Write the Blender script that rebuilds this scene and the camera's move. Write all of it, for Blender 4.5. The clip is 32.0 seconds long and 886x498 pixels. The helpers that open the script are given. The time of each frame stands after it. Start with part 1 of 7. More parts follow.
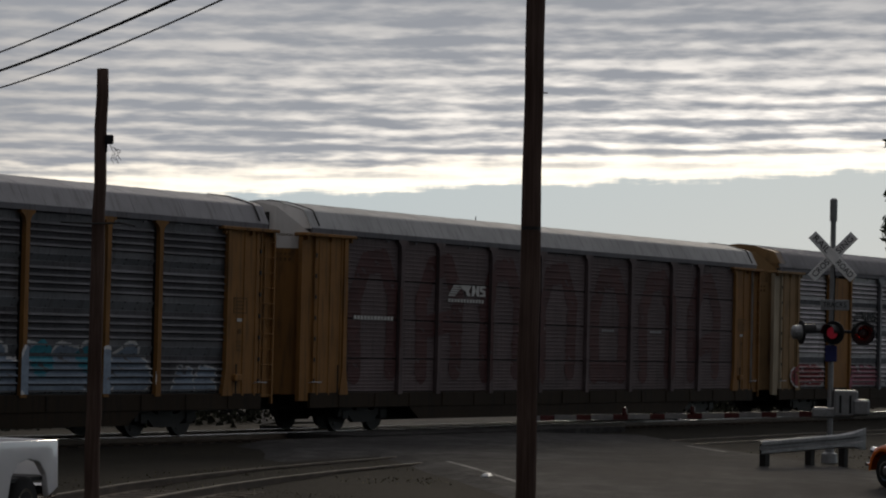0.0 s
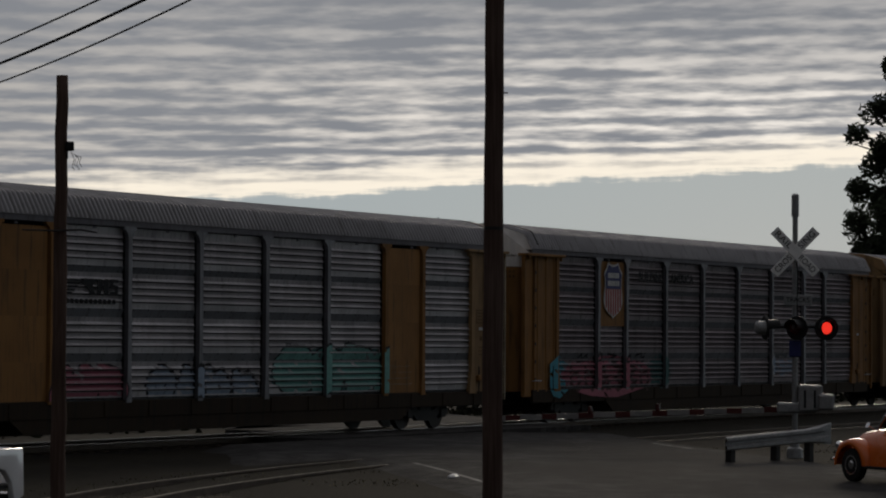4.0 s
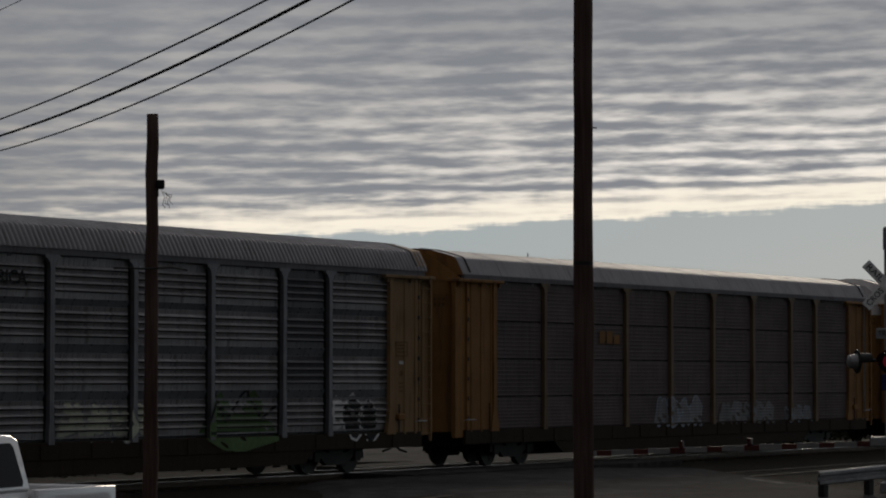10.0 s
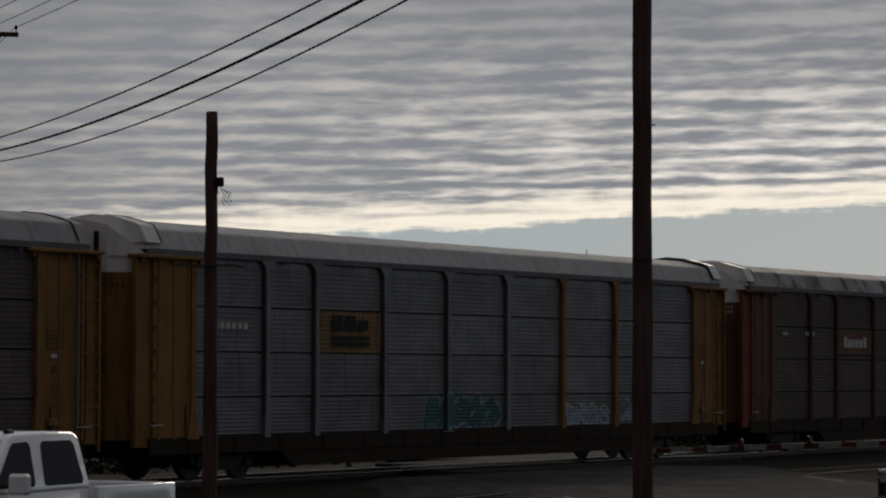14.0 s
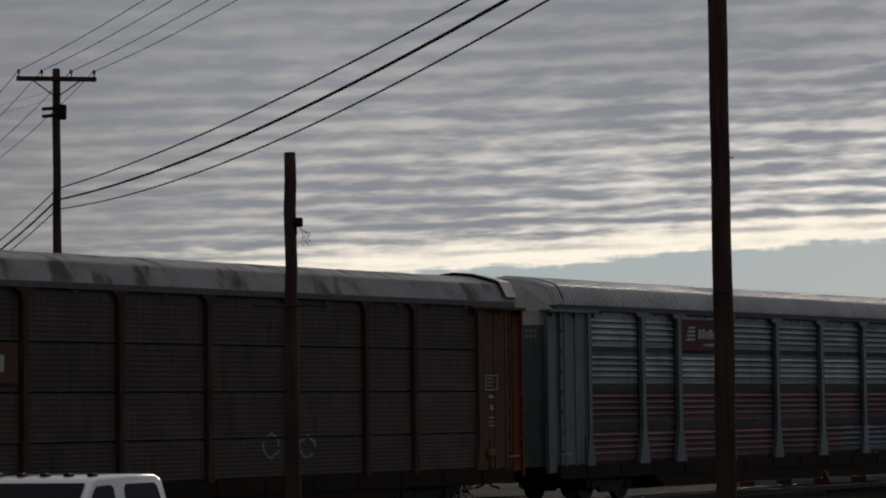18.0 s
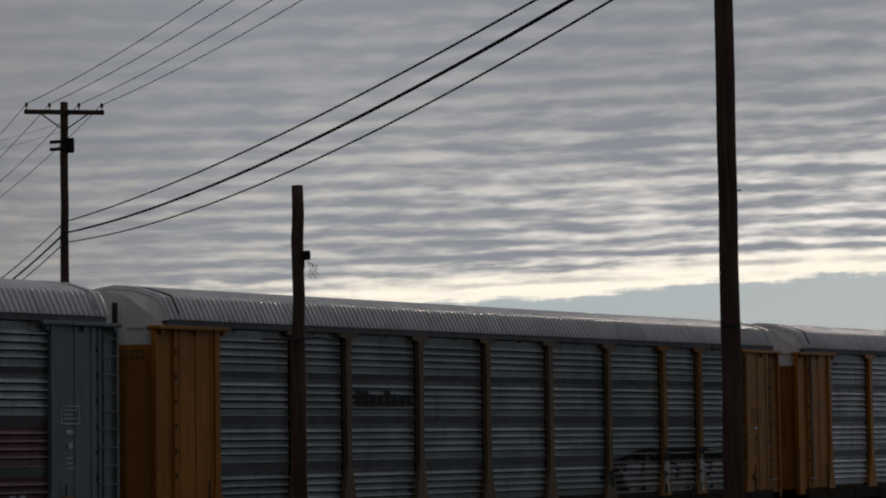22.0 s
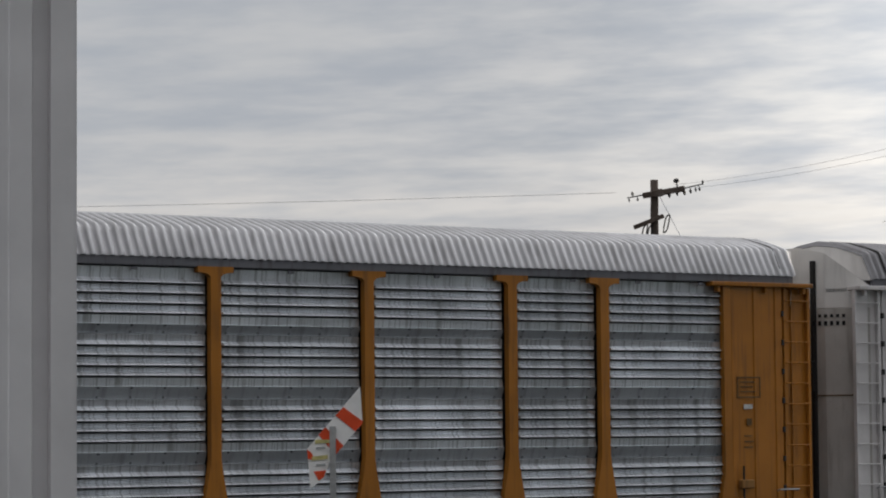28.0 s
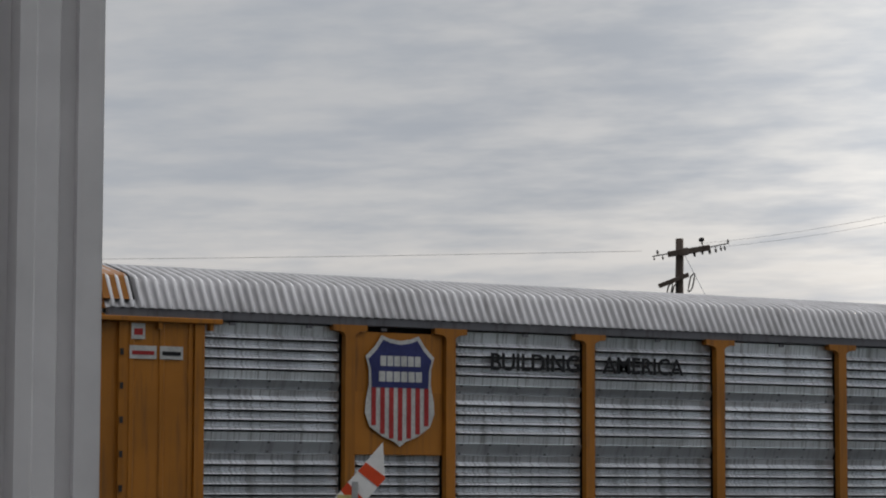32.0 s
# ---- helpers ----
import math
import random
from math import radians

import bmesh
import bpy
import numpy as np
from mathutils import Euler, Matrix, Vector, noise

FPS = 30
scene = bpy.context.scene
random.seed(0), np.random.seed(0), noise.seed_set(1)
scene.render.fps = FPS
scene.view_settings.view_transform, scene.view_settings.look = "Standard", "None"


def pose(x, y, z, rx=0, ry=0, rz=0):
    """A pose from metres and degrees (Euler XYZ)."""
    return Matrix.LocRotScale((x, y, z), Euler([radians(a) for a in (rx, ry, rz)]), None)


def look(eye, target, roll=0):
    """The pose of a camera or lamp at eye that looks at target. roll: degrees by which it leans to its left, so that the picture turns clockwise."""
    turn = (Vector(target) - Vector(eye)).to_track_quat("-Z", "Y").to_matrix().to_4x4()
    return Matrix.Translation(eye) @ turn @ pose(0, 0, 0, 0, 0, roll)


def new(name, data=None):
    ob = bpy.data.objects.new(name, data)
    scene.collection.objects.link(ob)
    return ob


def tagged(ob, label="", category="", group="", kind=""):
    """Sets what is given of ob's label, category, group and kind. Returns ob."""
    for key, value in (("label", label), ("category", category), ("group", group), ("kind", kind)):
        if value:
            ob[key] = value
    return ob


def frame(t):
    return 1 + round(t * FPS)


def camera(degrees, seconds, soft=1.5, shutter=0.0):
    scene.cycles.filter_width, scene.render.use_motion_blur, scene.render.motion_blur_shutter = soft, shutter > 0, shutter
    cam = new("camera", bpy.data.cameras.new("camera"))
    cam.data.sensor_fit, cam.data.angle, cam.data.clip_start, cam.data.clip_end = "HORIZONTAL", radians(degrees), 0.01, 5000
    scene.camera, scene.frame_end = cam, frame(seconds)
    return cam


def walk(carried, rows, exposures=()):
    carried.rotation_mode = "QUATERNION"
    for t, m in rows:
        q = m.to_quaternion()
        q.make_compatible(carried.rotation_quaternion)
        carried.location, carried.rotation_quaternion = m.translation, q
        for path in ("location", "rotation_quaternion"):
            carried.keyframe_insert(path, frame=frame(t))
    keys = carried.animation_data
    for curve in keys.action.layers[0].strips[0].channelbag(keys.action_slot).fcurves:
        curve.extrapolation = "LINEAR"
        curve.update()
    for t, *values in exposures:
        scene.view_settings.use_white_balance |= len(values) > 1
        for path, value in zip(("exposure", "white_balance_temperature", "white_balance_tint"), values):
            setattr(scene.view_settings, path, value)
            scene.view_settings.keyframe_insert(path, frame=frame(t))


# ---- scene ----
cam = camera(18.210, 32.0, soft=2.0)
EYE_Z = 2.378   # above the rail heads, which lie at z = 0; the track runs along x


def aim(turn, tilt, lean):
    return pose(0, 0, EYE_Z, 90 + tilt, 0, turn - 90) @ pose(0, 0, 0, 0, 0, lean)


walk(cam, [
    (0, aim(30.714, 1.889, 1.293)),
    (0.5, aim(30.605, 2.085, 1.293)),
    (1, aim(30.331, 1.873, 0.871)),
    (1.5, aim(30.398, 2.099, 0.788)),
    (2, aim(30.776, 2.259, 0.722)),
    (2.5, aim(30.603, 2.198, 0.633)),
    (3, aim(30.276, 2.077, 0.654)),
    (3.5, aim(29.898, 1.942, 0.348)),
    (5.5, aim(30.532, 2.093, 0.484)),
    (6, aim(30.737, 2.255, 0.549)),
    (6.5, aim(29.734, 2.585, 0.708)),
    (7, aim(30.130, 3.039, 0.691)),
    (7.5, aim(30.675, 3.096, 0.737)),
    (8, aim(30.556, 3.030, 0.760)),
    (8.5, aim(30.810, 2.188, 0.735)),
    (9, aim(30.306, 2.273, 0.563)),
    (9.5, aim(30.582, 2.507, 0.206)),
    (10, aim(31.808, 2.659, 0.046)),
    (10.5, aim(31.340, 2.591, -0.131)),
    (11, aim(31.380, 2.498, -0.200)),
    (11.5, aim(31.535, 2.447, -0.183)),
    (12, aim(31.833, 2.538, 0.011)),
    (12.5, aim(31.899, 2.515, 0.142)),
    (13, aim(32.228, 2.631, 0.238)),
    (13.5, aim(32.755, 2.658, 0.127)),
    (15.5, aim(33.352, 2.493, 0.005)),
    (16, aim(33.841, 2.611, -0.383)),
    (16.5, aim(34.355, 3.171, -0.551)),
    (17, aim(34.502, 3.293, -0.728)),
    (17.5, aim(34.628, 3.728, -1.001)),
    (18, aim(34.671, 3.382, -0.796)),
    (18.5, aim(34.546, 3.543, -0.902)),
    (19, aim(34.949, 4.047, -0.883)),
    (19.5, aim(35.015, 4.258, -0.907)),
    (20, aim(34.394, 4.109, -0.824)),
    (20.5, aim(34.288, 4.028, -0.929)),
    (21, aim(34.589, 4.261, -0.825)),
    (21.5, aim(34.439, 4.189, -0.772)),
    (22, aim(34.817, 4.066, -0.818)),
    (22.5, aim(35.337, 4.347, -1.075)),
    (23, aim(35.276, 3.639, -1.456)),
    (23.5, aim(34.432, 3.509, -0.972)),
    (24, aim(34.850, 3.752, -0.357)),
    (24.5, aim(35.938, 2.883, -0.417)),
    (26.5, aim(56.905, 4.743, -0.727)),
    (27, aim(55.630, 3.911, -0.720)),
    (27.5, aim(55.990, 3.822, -0.657)),
    (28, aim(55.955, 3.752, -0.508)),
    (28.5, aim(56.262, 3.357, -0.500)),
    (29, aim(56.697, 3.386, -0.265)),
    (29.5, aim(57.121, 3.866, -0.206)),
    (30, aim(57.151, 3.961, -0.092)),
    (30.5, aim(56.825, 4.253, 0.016)),
    (31, aim(56.512, 4.942, -0.042)),
    (31.5, aim(56.253, 5.045, 0.148)),
    (32, aim(56.467, 4.919, 0.179)),
], exposures=[
    (0, 0.42, 6500, 12), (1, 0.22, 6500, 12), (2, 0.08, 6500, 12), (6, -0.05, 6500, 12), (16, -0.05, 6500, 12), (20, 0.1, 6450, 12), (24.5, 0.1, 6450, 12),
    (25.4, 1.3, 6600, 11), (26.5, 1.9, 6550, 10), (32, 1.82, 6550, 10)])

# ---- world and light ----
world = bpy.data.worlds.new("world")
scene.world = world
world.use_nodes = True


class Tree:
    """Short hand for building node trees."""

    def __init__(self, tree):
        self.tree = tree
        tree.nodes.clear()

    def node(self, kind, **values):
        n = self.tree.nodes.new(kind)
        for key, value in values.items():
            self.put(n.inputs[key], value)
        return n

    def put(self, socket, value):
        if hasattr(value, "links"):
            self.tree.links.new(value, socket)
        else:
            socket.default_value = value

    def math(self, op, a, b=0.0, c=0.0, clamp=False):
        n = self.tree.nodes.new("ShaderNodeMath")
        n.operation, n.use_clamp = op, clamp
        for s, v in zip(n.inputs, (a, b, c)):
            self.put(s, v)
        return n.outputs[0]

    def mix(self, f, a, b, how="MIX"):
        n = self.tree.nodes.new("ShaderNodeMix")
        n.data_type, n.blend_type = "RGBA", how
        for s, v in ((n.inputs[0], f), (n.inputs[6], a), (n.inputs[7], b)):
            self.put(s, (*v, 1) if isinstance(v, tuple) and len(v) == 3 else v)
        return n.outputs[2]

    def noise(self, vector, scale, detail=4.0, rough=0.55, dist=0.0):
        n = self.tree.nodes.new("ShaderNodeTexNoise")
        self.put(n.inputs["Vector"], vector)
        for key, v in (("Scale", scale), ("Detail", detail), ("Roughness", rough), ("Distortion", dist)):
            self.put(n.inputs[key], v)
        return n.outputs["Fac"]

    def ramp(self, f, *stops):
        n = self.tree.nodes.new("ShaderNodeValToRGB")
        self.put(n.inputs[0], f)
        e = n.color_ramp.elements
        for i, (at, col) in enumerate(stops):
            el = e[i] if i < 2 else e.new(at)
            el.position = at
            el.color = (*col, 1) if isinstance(col, tuple) else (col, col, col, 1)
        return n.outputs[0]

    def span(self, v, a, b, c=0.0, d=1.0, smooth=True):
        n = self.tree.nodes.new("ShaderNodeMapRange")
        n.interpolation_type = "SMOOTHSTEP" if smooth else "LINEAR"
        for s, x in zip(n.inputs, (v, a, b, c, d)):
            self.put(s, x)
        return n.outputs[0]

    def vec(self, x, y, z):
        n = self.tree.nodes.new("ShaderNodeCombineXYZ")
        for s, v in zip(n.inputs, (x, y, z)):
            self.put(s, v)
        return n.outputs[0]


# Late-day stratocumulus in long streaks, brightest over the sunset, with a clear slot low down beside it.
w = Tree(world.node_tree)
way = w.node("ShaderNodeTexCoord").outputs["Generated"]
sep = w.node("ShaderNodeSeparateXYZ", Vector=way).outputs
az = w.math("MULTIPLY", w.math("ARCTAN2", sep[1], sep[0]), 57.2958)
el = w.math("MULTIPLY", w.math("ARCSINE", sep[2]), 57.2958)
up = w.math("MAXIMUM", el, 0.0)
# billows in rows that crowd together towards the horizon, and break into soft plates away from the sunset
depth = w.math("MULTIPLY", w.math("LOGARITHM", w.math("ADD", up, 3.0), 2.718), 9.0)
tilt = w.math("MULTIPLY_ADD", az, 0.022, depth)


def layer(kx, kz, seed, detail=3.0, rough=0.55, dist=0.0):
    return w.noise(w.vec(w.math("MULTIPLY", az, kx), w.math("MULTIPLY", tilt, kz), seed), 1.0, detail, rough, dist)


bend = w.math("ADD", w.math("MULTIPLY", layer(0.22, 1.1, 2.0, 2.0), 6.0), w.math("MULTIPLY", layer(0.8, 2.6, 5.0, 2.0), 4.0))
row = w.math("MULTIPLY_ADD", w.math("SINE", w.math("MULTIPLY_ADD", tilt, 17.0, bend)), 0.5, 0.5)
clump = layer(0.60, 2.9, 9.0, 4.0, 0.55, 0.05)
fine = layer(1.3, 8.0, 13.0, 3.0, 0.5, 0.05)
broad = layer(0.15, 0.62, 17.0, 2.0)
wide = layer(0.26, 1.5, 31.0, 4.0, 0.5, 0.1)
ripple = w.math("ADD", w.math("MULTIPLY", row, 0.26), w.math("ADD", w.math("MULTIPLY", clump, 0.95), w.math("MULTIPLY", fine, 0.50)))
ripple = w.span(w.math("MULTIPLY_ADD", broad, 0.55, ripple), 0.90, 1.52)
plate = w.span(w.math("MULTIPLY_ADD", clump, 0.30, w.math("MULTIPLY_ADD", fine, 0.14, wide)), 0.48, 1.0)
side = w.span(az, 38.0, 50.0)
veil = w.math("ADD", w.math("MULTIPLY", ripple, w.math("SUBTRACT", 1.0, side)), w.math("MULTIPLY", plate, side))
off = w.math("ABSOLUTE", w.math("SUBTRACT", az, 21.0))
sunside = w.span(off, 0.0, 50.0, 1.0, 0.0)          # towards the sunset
low = w.span(el, 3.2, 8.2, 1.0, 0.0)
cloud_dark = w.mix(w.span(off, 16.0, 34.0, 1.0, 0.0), (0.108, 0.116, 0.128), (0.238, 0.252, 0.272))
cloud_lit = w.mix(w.math("POWER", sunside, 2.7), (0.148, 0.149, 0.151), (1.16, 1.09, 0.97))
gain = w.math("MULTIPLY_ADD", side, 0.45, w.math("MULTIPLY_ADD", low, 0.72, 0.26))
cloud = w.mix(w.math("MINIMUM", w.math("MULTIPLY", veil, gain), 1.0), cloud_dark, cloud_lit)
# a thicker, duller bank high over the sunset
bank = w.math("MULTIPLY", w.math("MULTIPLY", w.span(w.math("MULTIPLY_ADD", broad, 3.0, el), 6.3, 9.0), w.span(az, 38.0, 30.0)), 0.45)
cloud = w.mix(bank, cloud, (0.205, 0.217, 0.235))
cream = w.math("MULTIPLY", w.math("MULTIPLY", w.span(w.math("MULTIPLY_ADD", fine, 1.6, el), 4.6, 7.4, 1.0, 0.0), side), w.math("MULTIPLY_ADD", clump, 0.8, 0.05))
cloud = w.mix(cream, cloud, (0.192, 0.184, 0.174))
# the glowing lower rim of the cloud deck
edge_el = w.math("ADD", w.math("MULTIPLY_ADD", w.math("SUBTRACT", az, 30.0), -0.055, 3.15),
                 w.math("MULTIPLY_ADD", w.noise(w.vec(w.math("MULTIPLY", az, 0.42), 0.0, 5.0), 1.0, 5.0, 0.6), 0.75, -0.375))
over = w.math("SUBTRACT", el, edge_el)
rim = w.math("MULTIPLY", w.span(w.math("MULTIPLY_ADD", ripple, -0.35, over), 0.0, 0.75, 1.0, 0.0), w.span(az, 50.0, 36.0, 0.0, 1.0))
cloud = w.mix(rim, cloud, (0.98, 0.90, 0.745))
sky = w.node("ShaderNodeTexSky")
sky.sky_type, sky.sun_disc, sky.sun_elevation, sky.sun_rotation = "NISHITA", False, radians(8), radians(69)
clear = w.mix(0.97, w.mix(1.0, sky.outputs[0], (0.05, 0.05, 0.05), "MULTIPLY"), (0.33, 0.398, 0.425))
slot = w.math("MULTIPLY", w.span(w.math("MULTIPLY_ADD", fine, -0.30, over), -0.16, -0.02, 1.0, 0.0), w.span(az, 44.0, 38.0, 0.0, 1.0))
final = w.mix(slot, cloud, clear)
zenith = w.span(el, 11.0, 45.0)
final = w.mix(zenith, final, w.mix(sunside, (0.25, 0.25, 0.26), (0.52, 0.525, 0.54)))
rear = w.span(off, 50.0, 110.0, 1.0, 0.20)           # the sky dims away from the sunset
rear = w.math("ADD", w.math("MULTIPLY", rear, w.math("SUBTRACT", 1.0, w.math("MULTIPLY", zenith, 0.75))), w.math("MULTIPLY", zenith, 0.75))
final = w.mix(1.0, final, w.vec(rear, rear, rear), "MULTIPLY")
out = w.node("ShaderNodeOutputWorld")
w.tree.links.new(w.node("ShaderNodeBackground", Color=final, Strength=1.0).outputs[0], out.inputs[0])

sun = new("sun", bpy.data.lights.new("sun", "SUN"))
sun.data.energy, sun.data.angle, sun.data.color = 0.6, radians(14), (1.0, 0.88, 0.7)
sun.matrix_world = look((0, 0, 60), (-math.cos(radians(21)) * 40, -math.sin(radians(21)) * 40, 50))

# ---- materials ----
def material(name, build):
    m = bpy.data.materials.new(name)
    m.use_nodes = True
    t = Tree(m.node_tree)
    shader = t.node("ShaderNodeBsdfPrincipled")
    build(t, shader)
    t.tree.links.new(shader.outputs[0], t.node("ShaderNodeOutputMaterial").inputs[0])
    return m


def bump(t, shader, height, strength=0.3, distance=0.02):
    n = t.node("ShaderNodeBump", Strength=strength, Distance=distance, Height=height)
    t.tree.links.new(n.outputs[0], shader.inputs["Normal"])


def scaled(c, k):
    return tuple(min(1.0, v * k) for v in c)


def paint(name, col, rough=0.55, dirt=(0.05, 0.038, 0.028), amount=0.5, metal=0.0, spread=0.12, edge=(0.48, 0.72), run_scale=9.0, gloss=0.15):
    """Weathered paint on steel: fading, vertical dirt streaks, rust specks."""
    def build(t, s):
        at = t.node("ShaderNodeTexCoord").outputs["Object"]
        rnd = t.node("ShaderNodeObjectInfo").outputs["Random"]
        q = t.node("ShaderNodeSeparateXYZ", Vector=at).outputs
        shift = t.math("MULTIPLY", rnd, 37.0)
        run = t.noise(t.vec(t.math("MULTIPLY_ADD", q[0], run_scale, shift), t.math("MULTIPLY", q[1], min(run_scale, 4.0) * 0.6), t.math("MULTIPLY", q[2], 0.7)), 1.0, 4.0)
        big = t.noise(t.vec(t.math("MULTIPLY_ADD", q[0], 0.6, shift), q[1], t.math("MULTIPLY", q[2], 0.8)), 1.0, 3.0)
        speck = t.noise(at, 26.0, 3.0, 0.6)
        base = t.mix(t.span(big, 0.3, 0.7), scaled(col, 1 - spread), scaled(col, 1 + spread))
        base = t.mix(t.math("MULTIPLY", t.span(run, *edge), amount), base, dirt)
        base = t.mix(t.math("MULTIPLY", t.span(speck, 0.62, 0.72), amount * 0.6), base, (0.11, 0.055, 0.03))
        hue = t.node("ShaderNodeHueSaturation", Color=base, Value=t.math("MULTIPLY_ADD", rnd, 0.2, 0.9))
        t.put(s.inputs["Base Color"], hue.outputs[0])
        t.put(s.inputs["Roughness"], t.math("MULTIPLY_ADD", speck, 0.25, rough - 0.1))
        t.put(s.inputs["Metallic"], metal)
        s.inputs["Specular IOR Level"].default_value = gloss
        bump(t, s, t.math("ADD", speck, run), 0.12, 0.01)
    return material(name, build)


def louvre(name, col, stain=0.4, rough=0.42, metal=0.55):
    """Pierced galvanised sheet, with the dark marks of the frame that shows through its holes."""
    def build(t, s):
        at = t.node("ShaderNodeTexCoord").outputs["Object"]
        rnd = t.node("ShaderNodeObjectInfo").outputs["Random"]
        q = t.node("ShaderNodeSeparateXYZ", Vector=at).outputs
        shift = t.math("MULTIPLY", rnd, 53.0)
        bars = t.noise(t.vec(t.math("MULTIPLY_ADD", q[0], 24.0, shift), 0.0, t.math("MULTIPLY", q[2], 0.2)), 1.0, 2.0, 0.6)
        fade = t.noise(t.vec(t.math("MULTIPLY_ADD", q[0], 0.9, shift), 0.0, t.math("MULTIPLY", q[2], 1.6)), 1.0, 3.0)
        fleck = t.noise(at, 34.0, 2.0, 0.6)
        runs = t.noise(t.vec(t.math("MULTIPLY_ADD", q[0], 4.5, shift), 7.0, t.math("MULTIPLY", q[2], 0.5)), 1.0, 3.0)
        base = t.mix(t.span(fade, 0.3, 0.7), scaled(col, 0.82), scaled(col, 1.15))
        base = t.mix(t.math("MULTIPLY", t.span(runs, 0.54, 0.68), stain * 0.7), base, scaled((0.32, 0.27, 0.24), 0.4 * max(col) + 0.05))
        base = t.mix(t.math("MULTIPLY", t.span(bars, 0.53, 0.60), stain), base, scaled(col, 0.46))
        base = t.mix(t.math("MULTIPLY", t.span(fleck, 0.6, 0.75), stain * 0.5), base, (0.10, 0.07, 0.05))
        hue = t.node("ShaderNodeHueSaturation", Color=base, Value=t.math("MULTIPLY_ADD", rnd, 0.24, 0.88))
        t.put(s.inputs["Base Color"], hue.outputs[0])
        t.put(s.inputs["Roughness"], t.math("MULTIPLY_ADD", fleck, 0.3, rough - 0.1))
        t.put(s.inputs["Metallic"], metal)
        bump(t, s, fleck, 0.1, 0.008)
    return material(name, build)


def timber(name, tones):
    """Weathered round timber: long checks and grain up the shaft, patches of stain."""
    def build(t, s):
        at = t.node("ShaderNodeTexCoord").outputs["Object"]
        q = t.node("ShaderNodeSeparateXYZ", Vector=at).outputs
        grain = t.noise(t.vec(t.math("MULTIPLY", q[0], 34.0), t.math("MULTIPLY", q[1], 34.0), t.math("MULTIPLY", q[2], 0.9)), 1.0, 4.0, 0.6)
        stain = t.noise(t.vec(t.math("MULTIPLY", q[0], 3.0), t.math("MULTIPLY", q[1], 3.0), t.math("MULTIPLY", q[2], 0.7)), 1.0, 3.0)
        base = t.ramp(t.math("ADD", t.math("MULTIPLY", grain, 0.5), t.math("MULTIPLY", stain, 0.5)), (0.36, tones[0]), (0.64, tones[2]), (0.5, tones[1]))
        t.put(s.inputs["Base Color"], base)
        t.put(s.inputs["Roughness"], 0.9)
        s.inputs["Specular IOR Level"].default_value = 0.1
        bump(t, s, grain, 0.6, 0.02)
    return material(name, build)


def plain(name, col, rough=0.6, metal=0.0, grain=20.0, var=0.2, relief=0.1, glow=0.0):
    def build(t, s):
        at = t.node("ShaderNodeTexCoord").outputs["Object"]
        a, b = t.noise(at, grain, 4.0, 0.6), t.noise(at, grain * 0.13, 3.0)
        mixed = t.math("ADD", t.math("MULTIPLY", a, 0.5), t.math("MULTIPLY", b, 0.5))
        t.put(s.inputs["Base Color"], t.mix(t.span(mixed, 0.35, 0.65), scaled(col, 1 - var), scaled(col, 1 + var)))
        t.put(s.inputs["Roughness"], t.math("MULTIPLY_ADD", a, 0.2, rough - 0.1))
        t.put(s.inputs["Metallic"], metal)
        if rough > 0.4 and not metal:
            s.inputs["Specular IOR Level"].default_value = 0.2
        if glow:
            s.inputs["Emission Color"].default_value, s.inputs["Emission Strength"].default_value = (*col, 1), glow
        else:
            bump(t, s, a, relief, 0.01)
    return material(name, build)


def ground_like(name, tones, scale=0.35, rough=0.95, relief=0.5, pebble=14.0, gloss=0.08):
    def build(t, s):
        at = t.node("ShaderNodeTexCoord").outputs["Object"]
        a, b, c = t.noise(at, scale, 5.0, 0.6), t.noise(at, scale * 9, 4.0, 0.6), t.noise(at, pebble, 3.0, 0.7)
        f = t.math("ADD", t.math("MULTIPLY", a, 0.55), t.math("MULTIPLY", b, 0.45))
        base = t.ramp(f, (0.36, tones[0]), (0.64, tones[2]), (0.5, tones[1]))
        base = t.mix(t.span(c, 0.45, 0.75), base, scaled(tones[2], 1.35))
        t.put(s.inputs["Base Color"], base)
        t.put(s.inputs["Roughness"], rough)
        s.inputs["Specular IOR Level"].default_value = gloss
        bump(t, s, t.math("ADD", c, b), relief, 0.04)
    return material(name, build)


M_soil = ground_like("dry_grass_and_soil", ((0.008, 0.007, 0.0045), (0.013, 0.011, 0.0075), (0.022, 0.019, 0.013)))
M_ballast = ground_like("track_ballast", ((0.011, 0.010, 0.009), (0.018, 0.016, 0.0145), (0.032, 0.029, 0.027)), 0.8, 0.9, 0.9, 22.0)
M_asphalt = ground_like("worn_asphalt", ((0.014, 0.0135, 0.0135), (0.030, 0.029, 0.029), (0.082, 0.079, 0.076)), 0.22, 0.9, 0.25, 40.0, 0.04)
M_capwhite = paint("white_end_door_paint", (0.72, 0.70, 0.68), 0.45, amount=0.16, spread=0.06)
M_cream = paint("dirty_cream_paint", (0.36, 0.30, 0.215), 0.55, amount=0.4)
# door white: real soiling, plus a base darkened for shade between cars
M_doorwhite = paint("soiled_shaded_door_white", (0.53, 0.505, 0.48), 0.5, dirt=(0.22, 0.18, 0.15), amount=0.45, spread=0.12)
M_roadline = plain("worn_road_paint", (0.13, 0.13, 0.125), 0.8, 0, 9.0, 0.5)
M_rail = plain("rail_steel", (0.10, 0.075, 0.055), 0.6, 0.4, 18.0, 0.3)
M_railhead = plain("polished_rail_head", (0.62, 0.61, 0.60), 0.22, 1.0, 30.0, 0.1, 0.02)
